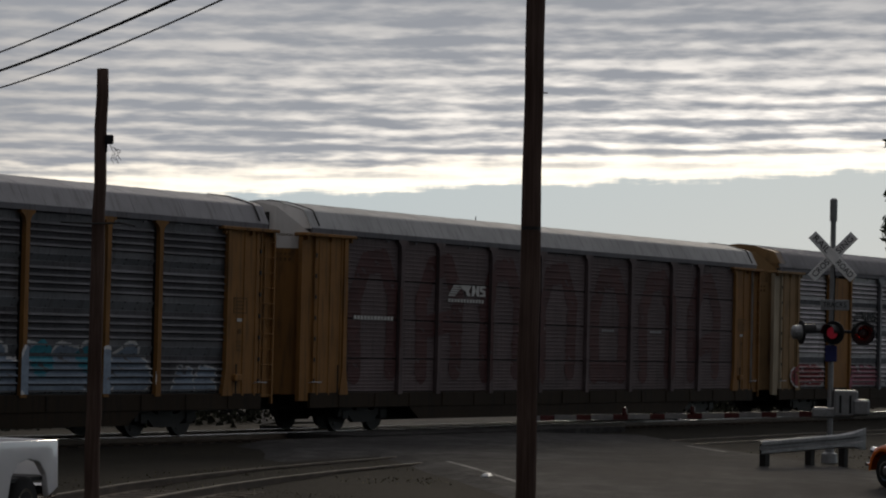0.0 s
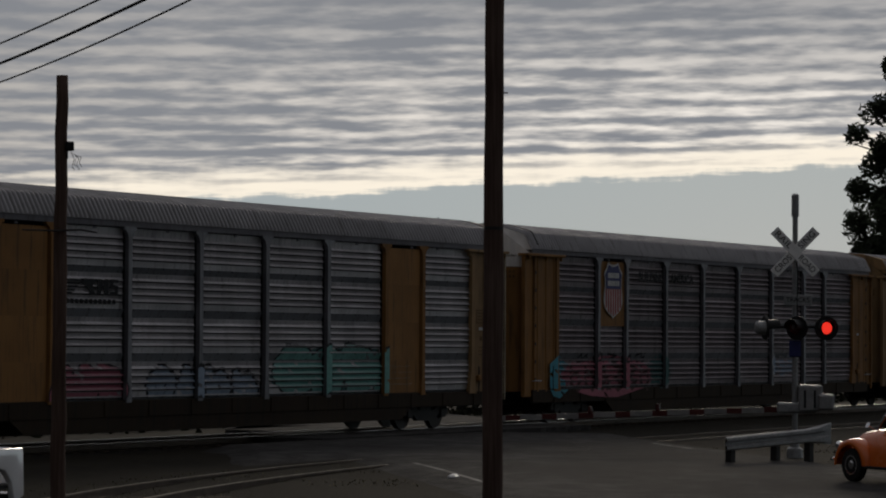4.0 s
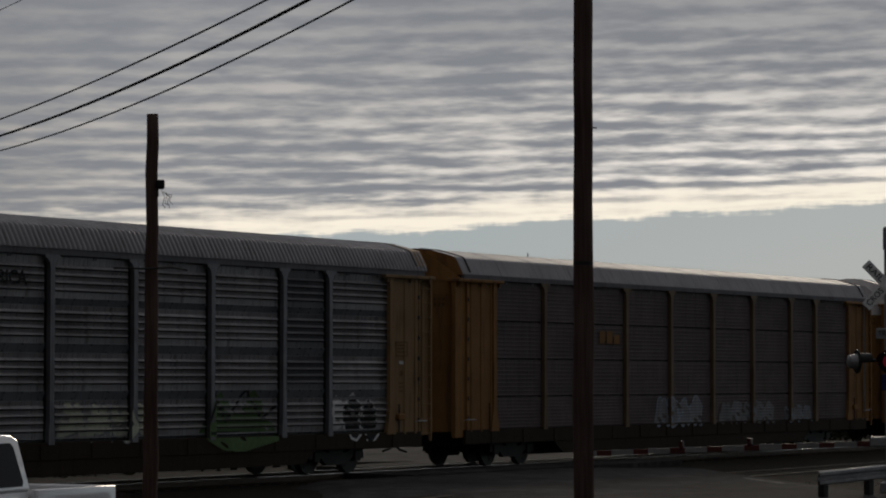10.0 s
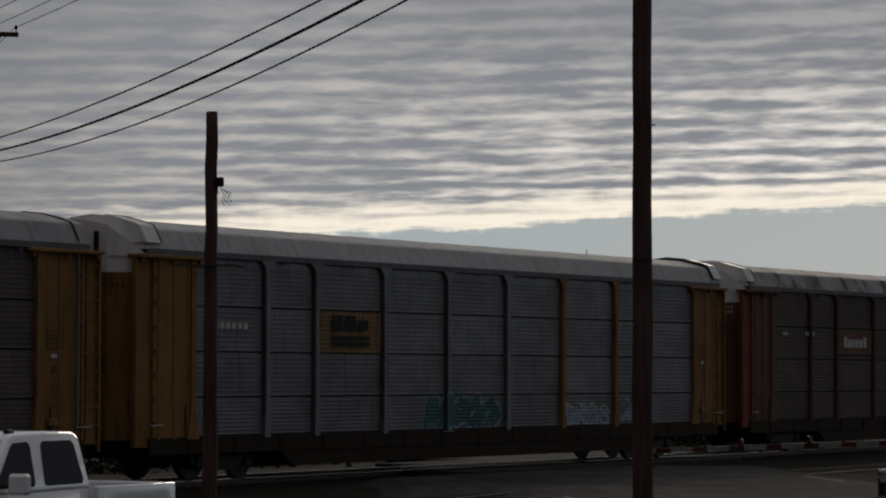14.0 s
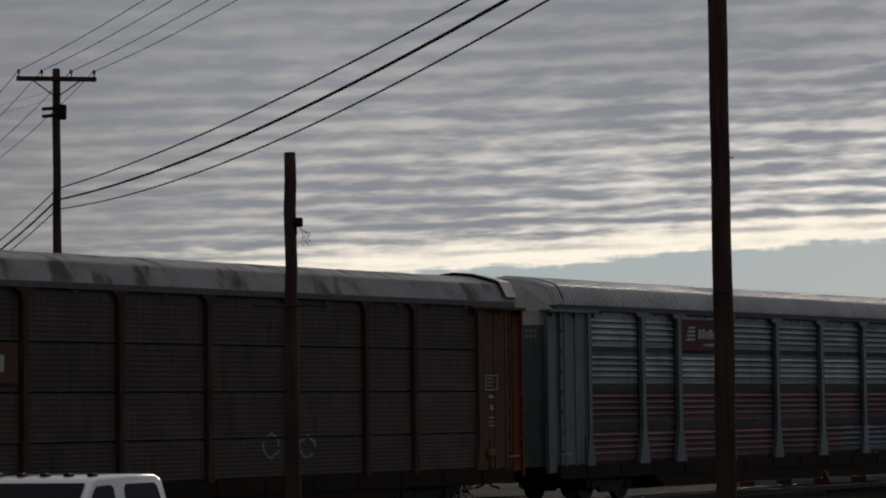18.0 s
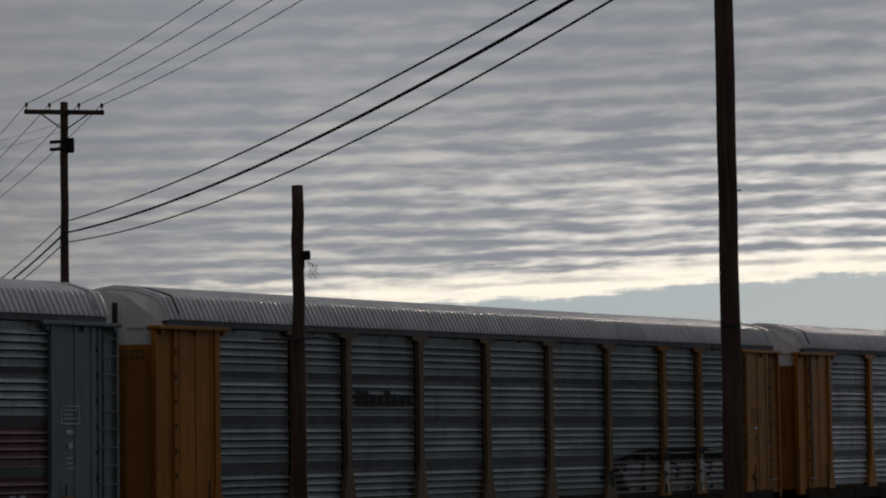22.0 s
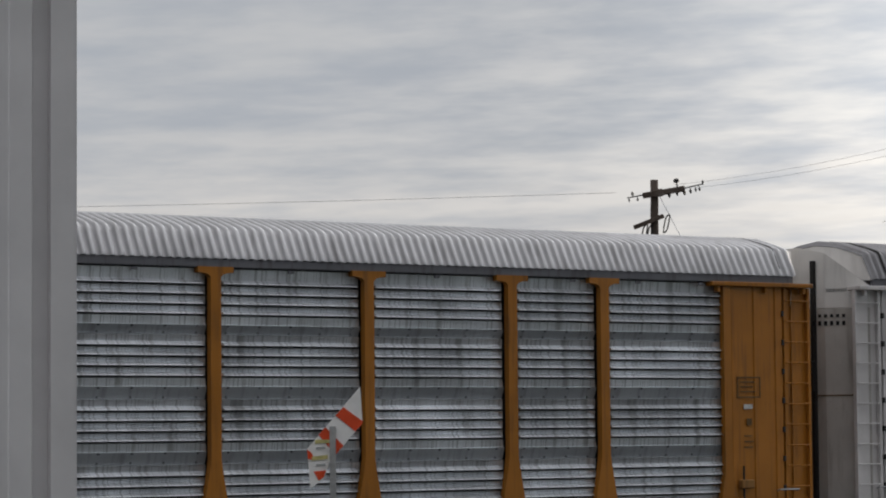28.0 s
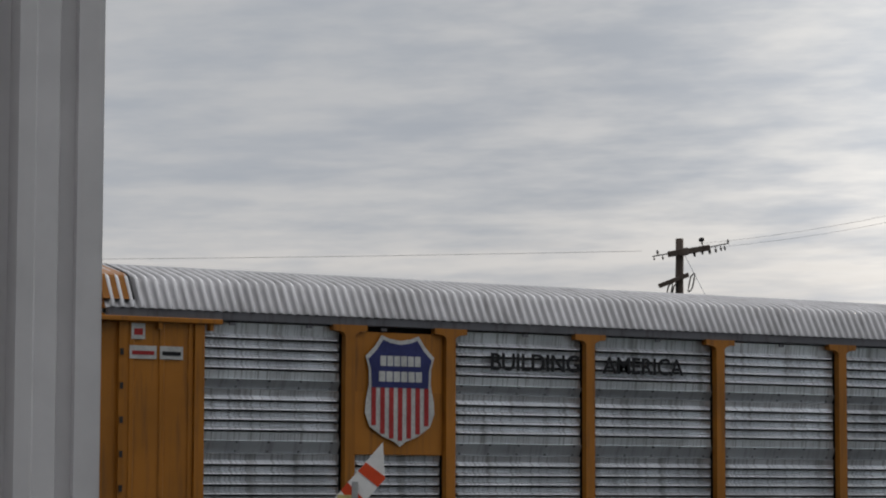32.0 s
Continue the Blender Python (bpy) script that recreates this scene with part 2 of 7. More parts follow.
M_tie = plain("creosoted_timber", (0.06, 0.045, 0.034), 0.9, 0, 14.0, 0.35, 0.4)
M_black = plain("greasy_black_steel", (0.018, 0.016, 0.015), 0.6, 0.2, 12.0, 0.4)
M_wheel = plain("wheel_steel", (0.02, 0.017, 0.015), 0.55, 0.3, 12.0, 0.4)
M_core = plain("dark_interior", (0.012, 0.012, 0.013), 0.9, 0, 5.0, 0.3)
M_yellow = paint("weathered_yellow_paint", (0.36, 0.140, 0.020), 0.34, amount=0.4)
M_yellow_old = paint("faded_dirty_yellow_paint", (0.255, 0.128, 0.042), 0.6, amount=0.6)
M_yellow_pale = paint("pale_faded_yellow_paint", (0.27, 0.172, 0.084), 0.6, amount=0.5)
M_yellow_dim = paint("grimy_yellow_post_paint", (0.160, 0.108, 0.062), 0.45, amount=0.6)
M_white = paint("weathered_white_paint", (0.58, 0.555, 0.55), 0.5, amount=0.2, run_scale=3.0)
M_brownpaint = paint("oxide_brown_paint", (0.14, 0.075, 0.052), 0.65, amount=0.6)
M_brownpost = paint("dark_oxide_post_paint", (0.082, 0.046, 0.036), 0.7, dirt=(0.20, 0.19, 0.18), amount=0.35, edge=(0.56, 0.70))
M_redpaint = paint("oxide_red_paint", (0.20, 0.06, 0.035), 0.6, amount=0.5)
M_tealpaint = paint("teal_grey_paint", (0.13, 0.16, 0.17), 0.4, amount=0.4, gloss=0.5)
M_galv = louvre("galvanised_louvre", (0.70, 0.72, 0.75), 0.7, 0.35, 0.7)
M_galv_pale = louvre("pale_weathered_louvre", (0.52, 0.505, 0.52), 0.5, 0.42, 0.6)
M_galv_soiled = louvre("soiled_plum_grey_louvre", (0.30, 0.265, 0.28), 0.7, 0.45, 0.6)
M_galv_slate = louvre("slate_teal_louvre", (0.42, 0.445, 0.46), 0.5, 0.31, 0.8)
M_galv_worn = louvre("worn_galvanised_louvre", (0.37, 0.36, 0.37), 0.8, 0.42, 0.6)
M_galv_stained = louvre("stained_grey_louvre", (0.36, 0.355, 0.36), 1.0, 0.45, 0.5)
M_galv_dark = louvre("sooty_grey_louvre", (0.185, 0.185, 0.20), 0.5, 0.45, 0.5)
M_galv_brown = louvre("brown_stained_louvre", (0.122, 0.090, 0.092), 0.5, 0.65, 0.2)
M_galv_rust = louvre("oxide_brown_louvre", (0.105, 0.078, 0.069), 0.7, 0.7, 0.1)
M_galv_teal = louvre("teal_grey_louvre", (0.58, 0.62, 0.635), 0.4, 0.31, 0.8)
M_maroon = louvre("maroon_painted_louvre", (0.30, 0.195, 0.215), 0.4, 0.31, 0.7)
M_roof = paint("galvanised_roof_sheet", (0.47, 0.47, 0.48), 0.31, amount=0.25, metal=0.7)
M_roof_dull = paint("dull_grey_roof_sheet", (0.30, 0.295, 0.305), 0.55, amount=0.3, metal=0.45)
M_roof_white = paint("white_roof_sheet", (0.40, 0.40, 0.40), 0.72, amount=0.3, metal=0.1)
M_roof_patchy = paint("patchy_peeling_roof_sheet", (0.35, 0.345, 0.35), 0.7, dirt=(0.07, 0.065, 0.065), amount=0.8, spread=0.2, edge=(0.50, 0.64), run_scale=1.5)
M_text_black = plain("black_lettering", (0.010, 0.010, 0.012), 0.6)
M_text_white = plain("white_lettering", (0.50, 0.50, 0.485), 0.6)
M_navy = plain("navy_shield_paint", (0.03, 0.035, 0.13), 0.5)
# gate arm white and red are darkened to hold the arm's shadow
M_armwhite = plain("shade_darkened_white", (0.22, 0.213, 0.21), 0.6, 0, 6.0, 0.2)
M_beam = plain("dull_galvanised_beam", (0.24, 0.24, 0.245), 0.45, 0.5, 9.0, 0.25)
M_armred = plain("shade_darkened_red", (0.07, 0.016, 0.015), 0.6, 0, 6.0, 0.2)
M_red = plain("red_shield_paint", (0.36, 0.03, 0.03), 0.5)
M_signred = plain("maroon_sign_paint", (0.10, 0.010, 0.022), 0.5)
M_pole = timber("weathered_pole_timber", ((0.055, 0.034, 0.027), (0.085, 0.056, 0.046), (0.13, 0.09, 0.074)))
M_galvpost = plain("galvanised_post", (0.40, 0.41, 0.42), 0.4, 0.8, 25.0, 0.15)
M_wire = plain("black_cable", (0.012, 0.012, 0.013), 0.7)
M_glassy = plain("dark_window_glass", (0.012, 0.014, 0.016), 0.06, 0.0, 3.0, 0.1, 0.0)
M_glassy.node_tree.nodes["Principled BSDF"].inputs["Specular IOR Level"].default_value = 0.12
M_chrome = plain("chrome", (0.75, 0.75, 0.76), 0.12, 1.0, 10.0, 0.05, 0.0)
M_rubber = plain("tyre_rubber", (0.018, 0.018, 0.018), 0.85, 0, 30.0, 0.3)
M_truck = plain("white_vehicle_paint", (0.90, 0.905, 0.92), 0.22, 0.0, 2.0, 0.04, 0.0)
M_truck.node_tree.nodes["Principled BSDF"].inputs["Coat Weight"].default_value = 0.8
M_orange = plain("orange_vehicle_paint", (0.62, 0.13, 0.015), 0.25, 0.0, 2.0, 0.06, 0.0)
M_siding = plain("white_metal_siding", (0.68, 0.66, 0.665), 0.45, 0.1, 6.0, 0.08, 0.05)
M_signal = plain("dull_black_signal_paint", (0.015, 0.015, 0.016), 0.5)
M_alum = plain("aluminium_paint", (0.27, 0.275, 0.28), 0.45, 0.5, 20.0, 0.2)
M_lens_dark = plain("unlit_red_lens", (0.05, 0.006, 0.006), 0.25, 0.0, 8.0, 0.1, 0.0)
M_lens_lit = plain("lit_red_lens", (0.9, 0.035, 0.02), 0.3, 0.0, 8.0, 0.05, 0.0, glow=0.95)
M_signwhite = plain("reflective_white_sheeting", (0.86, 0.86, 0.85), 0.5, 0, 6.0, 0.08)
M_signorange = plain("reflective_red_orange_sheeting", (0.72, 0.085, 0.03), 0.5, 0, 6.0, 0.12)
M_sticker = plain("yellow_sticker", (0.55, 0.50, 0.22), 0.5)
M_bark = ground_like("pine_bark", ((0.03, 0.022, 0.016), (0.05, 0.036, 0.026), (0.075, 0.055, 0.04)), 2.0, 0.95, 0.8, 18.0)
M_needles = plain("pine_foliage", (0.022, 0.032, 0.014), 0.8, 0, 3.0, 0.45)
M_chord = paint("dirty_grey_chord_paint", (0.15, 0.15, 0.165), 0.6, amount=0.4)
M_sill = paint("dirty_brown_yellow_sill_paint", (0.030, 0.020, 0.012), 0.7, dirt=(0.014, 0.012, 0.010), amount=0.7)
M_weed = plain("dry_weeds", (0.085, 0.074, 0.042), 0.9, 0, 4.0, 0.4)
M_scrub = plain("dark_scrub", (0.020, 0.022, 0.012), 0.9, 0, 3.0, 0.4)
M_lens_dim = plain("lit_red_lens_turned_away", (0.16, 0.010, 0.018), 0.3, 0.0, 8.0, 0.05, 0.0, glow=0.25)
M_stencil = plain("faded_brown_stencil", (0.13, 0.075, 0.03), 0.7)
M_greypole = timber("grey_pole_timber", ((0.085, 0.066, 0.055), (0.12, 0.095, 0.08), (0.16, 0.13, 0.115)))
M_galv_umber = louvre("umber_grey_louvre", (0.112, 0.088, 0.084), 0.5, 0.65, 0.2)
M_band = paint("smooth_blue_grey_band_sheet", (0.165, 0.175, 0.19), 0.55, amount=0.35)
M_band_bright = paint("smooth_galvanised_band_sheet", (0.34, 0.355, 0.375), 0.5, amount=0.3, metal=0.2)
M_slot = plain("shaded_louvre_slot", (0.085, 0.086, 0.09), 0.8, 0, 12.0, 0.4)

# ---- mesh helpers ----
def part(name, bm, mat, parent=None, label=""):
    """One mesh object from a bmesh (or a finished mesh), under a thing or a part."""
    if isinstance(bm, bmesh.types.BMesh):
        me = bpy.data.meshes.new(name)
        bm.to_mesh(me)
        bm.free()
        me.materials.append(mat)
    else:
        me = bm
    ob = new(name, me)
    if parent:
        ob.parent = parent
    if label:
        ob["label"] = label
    return ob


def box(bm, x0, x1, y0, y1, z0, z1, bevel=0.0):
    vs = [bm.verts.new(p) for p in ((x0, y0, z0), (x1, y0, z0), (x1, y1, z0), (x0, y1, z0), (x0, y0, z1), (x1, y0, z1), (x1, y1, z1), (x0, y1, z1))]
    fs = [bm.faces.new([vs[i] for i in f]) for f in ((3, 2, 1, 0), (4, 5, 6, 7), (0, 1, 5, 4), (1, 2, 6, 5), (2, 3, 7, 6), (3, 0, 4, 7))]
    if bevel:
        es = list({e for f in fs for e in f.edges})
        bmesh.ops.bevel(bm, geom=es, offset=bevel, segments=1, affect="EDGES")


def boxed(*a, bevel=0.0):
    bm = bmesh.new()
    box(bm, *a, bevel=bevel)
    return bm


def tube(bm, pts, radius, sides=8, caps=True):
    """A round bar along a line of points; radius may be a list."""
    pts = [Vector(p) for p in pts]
    rs = radius if isinstance(radius, (list, tuple)) else [radius] * len(pts)
    rings = []
    for i, p in enumerate(pts):
        d = (pts[min(i + 1, len(pts) - 1)] - pts[max(i - 1, 0)]).normalized()
        a = d.orthogonal().normalized() if abs(d.z) > 0.99 else d.cross(Vector((0, 0, 1))).normalized()
        b = d.cross(a)
        rings.append([bm.verts.new(p + (a * math.cos(k * math.tau / sides) + b * math.sin(k * math.tau / sides)) * rs[i]) for k in range(sides)])
    for r0, r1 in zip(rings, rings[1:]):
        for k in range(sides):
            bm.faces.new((r0[k], r0[(k + 1) % sides], r1[(k + 1) % sides], r1[k]))
    if caps:
        bm.faces.new(rings[0][::-1])
        bm.faces.new(rings[-1])


def tubed(pts, radius, sides=8):
    bm = bmesh.new()
    tube(bm, pts, radius, sides)
    return bm


def prism(bm, outline, y0, y1):
    """An outline in x and z, pushed through from y0 (front) to y1."""
    front = [bm.verts.new((x, y0, z)) for x, z in outline]
    back = [bm.verts.new((x, y1, z)) for x, z in outline]
    n = len(outline)
    bm.faces.new(front)
    bm.faces.new(back[::-1])
    for i in range(n):
        bm.faces.new((front[i], back[i], back[(i + 1) % n], front[(i + 1) % n]))


def smooth(ob):
    for f in ob.data.polygons:
        f.use_smooth = True
    return ob


def letters(text, size, mat, name, parent, at, turn=None, width=None, depth=0.003, bold=0.0):
    """Writing in the built-in font, as a mesh: centred on a point, facing -y unless turned."""
    cu = bpy.data.curves.new(name, "FONT")
    cu.body, cu.size, cu.align_x, cu.align_y, cu.extrude = text, size, "CENTER", "CENTER", depth
    cu.offset = bold
    tmp = bpy.data.objects.new(name, cu)
    me = bpy.data.meshes.new_from_object(tmp)
    bpy.data.objects.remove(tmp)
    bpy.data.curves.remove(cu)
    if width:
        xs = [v.co.x for v in me.vertices]
        k = width / max(1e-6, max(xs) - min(xs))
        for v in me.vertices:
            v.co.x *= k
    me.materials.clear()
    me.materials.append(mat)
    ob = new(name, me)
    ob.parent = parent
    ob.matrix_basis = Matrix.Translation(at) @ (turn or pose(0, 0, 0, 90, 0, 0))
    return ob

# ---- ground, road, tracks ----
FACE = 37.79                 # side of the cars that faces the camera
TRACK = FACE + 1.53          # centre line of the train's track
RAIL_Y = (TRACK - 0.755, TRACK + 0.755)


def lift(x, y):
    """Height of the ground: lowest on the camera's side, rising towards the crossing and the line."""
    k = min(1.0, max(0.0, (x * 0.775 + y * 0.632 - 38.0) / 18.0, (y - 26.0) / 9.0))
    k = k * k * (3 - 2 * k)
    return -0.38 + 0.22 * k


def road_mid(s):
    """Centre line of the road over the crossing, s metres from the track along it."""
    return Vector((67.0 + 0.749 * s, TRACK + 0.663 * s, 0))


ROAD_SIDE = Vector((0.663, -0.749, 0))
ROAD_HALF = 4.5


def build_ground():
    bm = bmesh.new()
    xs = [-3000, -900, -300, -120] + [-60 + 4 * i for i in range(66)] + [240, 400, 1000, 3000]
    ys = [-3000, -600, -150, -40] + [-16 + 3 * i for i in range(36)] + [120, 200, 500, 1200, 3000]
    grid = [[bm.verts.new((x, y, lift(x, y) - 0.02 + (0.03 * noise.noise((x * 0.2, y * 0.2, 0)) if abs(x) < 250 and abs(y) < 120 else 0))) for x in xs] for y in ys]
    for r0, r1 in zip(grid, grid[1:]):
        for i in range(len(xs) - 1):
            bm.faces.new((r0[i], r0[i + 1], r1[i + 1], r1[i]))
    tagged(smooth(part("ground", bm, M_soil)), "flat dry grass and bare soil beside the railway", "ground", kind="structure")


def strip(bm, mid, half, z, s0, s1, step):
    prev = None
    n = max(1, int(abs(s1 - s0) / step))
    for i in range(n + 1):
        s = s0 + (s1 - s0) * i / n
        m = mid(s)
        a, b = m + ROAD_SIDE * half, m - ROAD_SIDE * half
        row = [bm.verts.new((p.x, p.y, z(p.x, p.y))) for p in (a, m, b)]
        if half > 3:
            a, b = a + ROAD_SIDE * 0.9, b - ROAD_SIDE * 0.9
            row = [bm.verts.new((a.x, a.y, lift(a.x, a.y) - 0.08))] + row + [bm.verts.new((b.x, b.y, lift(b.x, b.y) - 0.08))]
        if prev:
            for k in range(len(row) - 1):
                bm.faces.new((prev[k], row[k], row[k + 1], prev[k + 1]))
        prev = row


def road_z(x, y):
    near = max(0.0, 1 - abs(y - TRACK) / 10.0)
    return lift(x, y) + 0.035 + near * 0.11


def build_road():
    bm = bmesh.new()
    strip(bm, road_mid, ROAD_HALF, road_z, -75, -3.2, 1.5)
    strip(bm, road_mid, ROAD_HALF, road_z, 3.2, 120, 3.0)
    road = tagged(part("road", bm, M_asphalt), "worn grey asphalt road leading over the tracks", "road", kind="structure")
    bm = bmesh.new()
    rows = []
    for i in range(5):
        y = 31.2 + 1.35 * i
        xr = 67.0 - 3.0 + (y - TRACK) * 1.13
        rows.append([bm.verts.new((xr - 9.0 + 1.8 * j - 0.4 * math.sin(i * 1.7) * (5 - j) / 5, y, (lift(xr, y) - 0.10 if j == 0 or i == 0 else road_z(xr, y) - 0.004))) for j in range(6)])
    for r0, r1 in zip(rows, rows[1:]):
        for j in range(5):
            bm.faces.new((r0[j], r0[j + 1], r1[j + 1], r1[j]))
    part("apron", bm, M_asphalt, road, "broken asphalt between the tracks")
    for off, s0, s1 in ((-4.05, -27.0, -20.0), (4.05, -13.0, -9.5)):
        bm = bmesh.new()
        mid = lambda s, o=off: road_mid(s) + ROAD_SIDE * o
        strip(bm, mid, 0.06, lambda x, y: road_z(x, y) + 0.006, s0, s1, 1.5)
        part("road_line", bm, M_roadline, road, "worn white painted line")


def spur(s):
    """Centre line of the siding that bends away from the main track."""
    x = s
    y = 32.2 - 5.2 * math.exp(-(x - 36) / 14.0) if x > 36 else 27.0 - (36 - x) * 0.371
    return Vector((x, y, 0))


def rail_profile(bm, line, z0=-0.17, z1=0.0):
    """A rail's foot, web and head swept along a line."""
    prof = ((-0.07, z0), (-0.07, z0 + 0.02), (-0.012, z0 + 0.035), (-0.012, z1 - 0.04), (-0.036, z1 - 0.035), (-0.036, z1 - 0.006), (0.036, z1 - 0.006), (0.036, z1 - 0.035), (0.012, z1 - 0.04), (0.012, z0 + 0.035), (0.07, z0 + 0.02), (0.07, z0))
    prev = None
    for i, p in enumerate(line):
        d = (line[min(i + 1, len(line) - 1)] - line[max(i - 1, 0)]).normalized()
        n = Vector((-d.y, d.x, 0))
        row = [bm.verts.new(p + n * a + Vector((0, 0, b))) for a, b in prof]
        if prev:
            for k in range(len(prof)):
                bm.faces.new((prev[k], row[k], row[(k + 1) % len(prof)], prev[(k + 1) % len(prof)]))
        prev = row


def head_strip(bm, line, z1=0.0):
    prev = None
    for i, p in enumerate(line):
        d = (line[min(i + 1, len(line) - 1)] - line[max(i - 1, 0)]).normalized()
        n = Vector((-d.y, d.x, 0))
        row = [bm.verts.new(p + n * a + Vector((0, 0, z1 + b))) for a, b in ((-0.037, -0.02), (-0.03, 0.0), (0.03, 0.0), (0.037, -0.02))]
        if prev:
            for k in range(3):
                bm.faces.new((prev[k], row[k], row[k + 1], prev[k + 1]))
        prev = row


def build_track(centre, x0, x1, label, tie_range, z=0.0, shiny=True):
    n = int((x1 - x0) / 3)
    mids = [centre(x0 + (x1 - x0) * i / n) for i in range(n + 1)]
    track = tagged(new("railway_track"), label, "track", kind="structure")
    bm = bmesh.new()
    prev = None
    for i, p in enumerate(mids):
        d = (mids[min(i + 1, n)] - mids[max(i - 1, 0)]).normalized()
        q = Vector((-d.y, d.x, 0))
        row = [bm.verts.new(p + q * a + Vector((0, 0, b + z + 0.02 * noise.noise((p.x, a, 3))))) for a, b in ((-2.9, -0.42), (-1.7, -0.19), (-0.6, -0.15), (0.6, -0.15), (1.7, -0.19), (2.9, -0.42))]
        if prev:
            for k in range(5):
                bm.faces.new((prev[k], row[k], row[k + 1], prev[k + 1]))
        prev = row
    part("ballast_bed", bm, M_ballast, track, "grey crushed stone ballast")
    for side in (-0.755, 0.755):
        line = []
        for i, p in enumerate(mids):
            d = (mids[min(i + 1, n)] - mids[max(i - 1, 0)]).normalized()
            line.append(p + Vector((-d.y, d.x, 0)) * side + Vector((0, 0, z)))
        bm = bmesh.new()
        rail_profile(bm, line)
        rail = part("rail", bm, M_rail, track, "rusty steel rail")
        bm = bmesh.new()
        head_strip(bm, line)
        part("rail_head", bm, M_railhead if shiny else M_rail, rail, "polished running surface" if shiny else "")
    tie = boxed(-0.115, 0.115, -1.3, 1.3, -0.30, -0.145, bevel=0.012)
    mesh = bpy.data.meshes.new("tie")
    tie.to_mesh(mesh)
    tie.free()
    mesh.materials.append(M_tie)
    x = tie_range[0]
    while x < tie_range[1]:
        p, q = centre(x), centre(x + 0.1)
        ob = part("tie", mesh, None, track)
        ob.matrix_basis = pose(p.x, p.y, z, 0, 0, math.degrees(math.atan2(q.y - p.y, q.x - p.x)) + random.uniform(-1.5, 1.5))
        x += 0.56


build_ground()
build_road()
build_track(lambda s: Vector((s, TRACK, 0)), -400, 700, "main railway track with polished rails on ballast", (25, 95))
build_track(spur, -40, 260, "disused siding with rusty rails in weeds", (22, 75), -0.14, False)
# crossing panels between the rails
crossing = tagged(new("crossing_surface"), "flush asphalt and timber crossing panels between the rails", "crossing", kind="structure")
for y0, y1, name in ((TRACK - 2.9, TRACK - 0.84, "asphalt_apron"), (TRACK - 0.67, TRACK + 0.67, "timber_panel"), (TRACK + 0.84, TRACK + 2.9, "asphalt_apron")):
    mx = 67.0 + ((y0 + y1) / 2 - TRACK) * 1.13
    part(name, boxed(mx - 7.5, mx + 7.0, y0, y1, -0.3, -0.012), M_asphalt if "asphalt" in name else M_tie, crossing)


def build_scrub():
    """Low dark scrub added beyond the line, to darken the gap under the cars."""
    rnd = random.Random(17)
    verts, faces = [], []
    for _ in range(26000):
        x = rnd.uniform(20, 230)
        d = rnd.gauss(0, 1)
        y = 47.5 + d * 0.9
        top = (0.75 + 0.35 * noise.noise((x * 0.25, 0, 8))) * math.exp(-0.35 * d * d)
        if abs(x - 67 - 1.13 * (y - TRACK)) < 6.5:
            continue
        z = -0.2 + rnd.random() * max(0.15, top)
        a, s = rnd.uniform(0, math.tau), rnd.uniform(0.05, 0.13)
        i = len(verts)
        verts += [(x - s * math.cos(a), y - s * math.sin(a), z - s * 0.5), (x + s * math.cos(a), y + s * math.sin(a), z - s * 0.2), (x + rnd.uniform(-s, s), y, z + s)]
        faces.append((i, i + 1, i + 2))
    me = bpy.data.meshes.new("scrub")
    me.from_pydata(verts, [], faces)
    me.materials.append(M_scrub)
    tagged(part("scrub", me, None), "low dark scrub added to darken the gap under the train", "scrub", kind="stuff")


build_scrub()

# ---- the freight train ----
PITCH = 28.65
HALF = 13.4                  # half the roof's length
FY = -1.53                   # the side towards the camera, in a car's own space
ROWS = ((3.90, 0.965), (2.89, 1.01), (1.88, 1.01), (1.02, 0.86))   # foot and height of the louvre rows
BAYS = [(-11.78, -9.18), (-8.92, -7.24)] + [(-6.98 + 2.84 * i, -6.98 + 2.84 * i + 2.6) for i in range(5)] + [(7.24, 8.92), (9.18, 11.78)]
POSTS = [(a[1] + b[0]) / 2 for a, b in zip(BAYS, BAYS[1:])]
shared = {}


def mesh_of(key, build, *slots):
    """A mesh that alike parts share, built once."""
    if key not in shared:
        bm = bmesh.new()
        build(bm)
        me = bpy.data.meshes.new(key)
        bm.to_mesh(me)
        bm.free()
        for m in slots or (None,):
            me.materials.append(m)
        shared[key] = me
    return shared[key]


def piece(name, me, mat, parent, at=None, label=""):
    """A part on a shared mesh with a material of its own."""
    ob = part(name, me, None, parent, label)
    if mat:
        ob.material_slots[0].link = "OBJECT"
        ob.material_slots[0].material = mat
    if at:
        ob.matrix_basis = at
    return ob


SLATS = 5
SLAT = 0.158


def slat_feet(height):
    """Heights of the slats' lower edges above a panel's foot."""
    return [height - 0.01 - SLAT * (SLATS - i) for i in range(SLATS)]


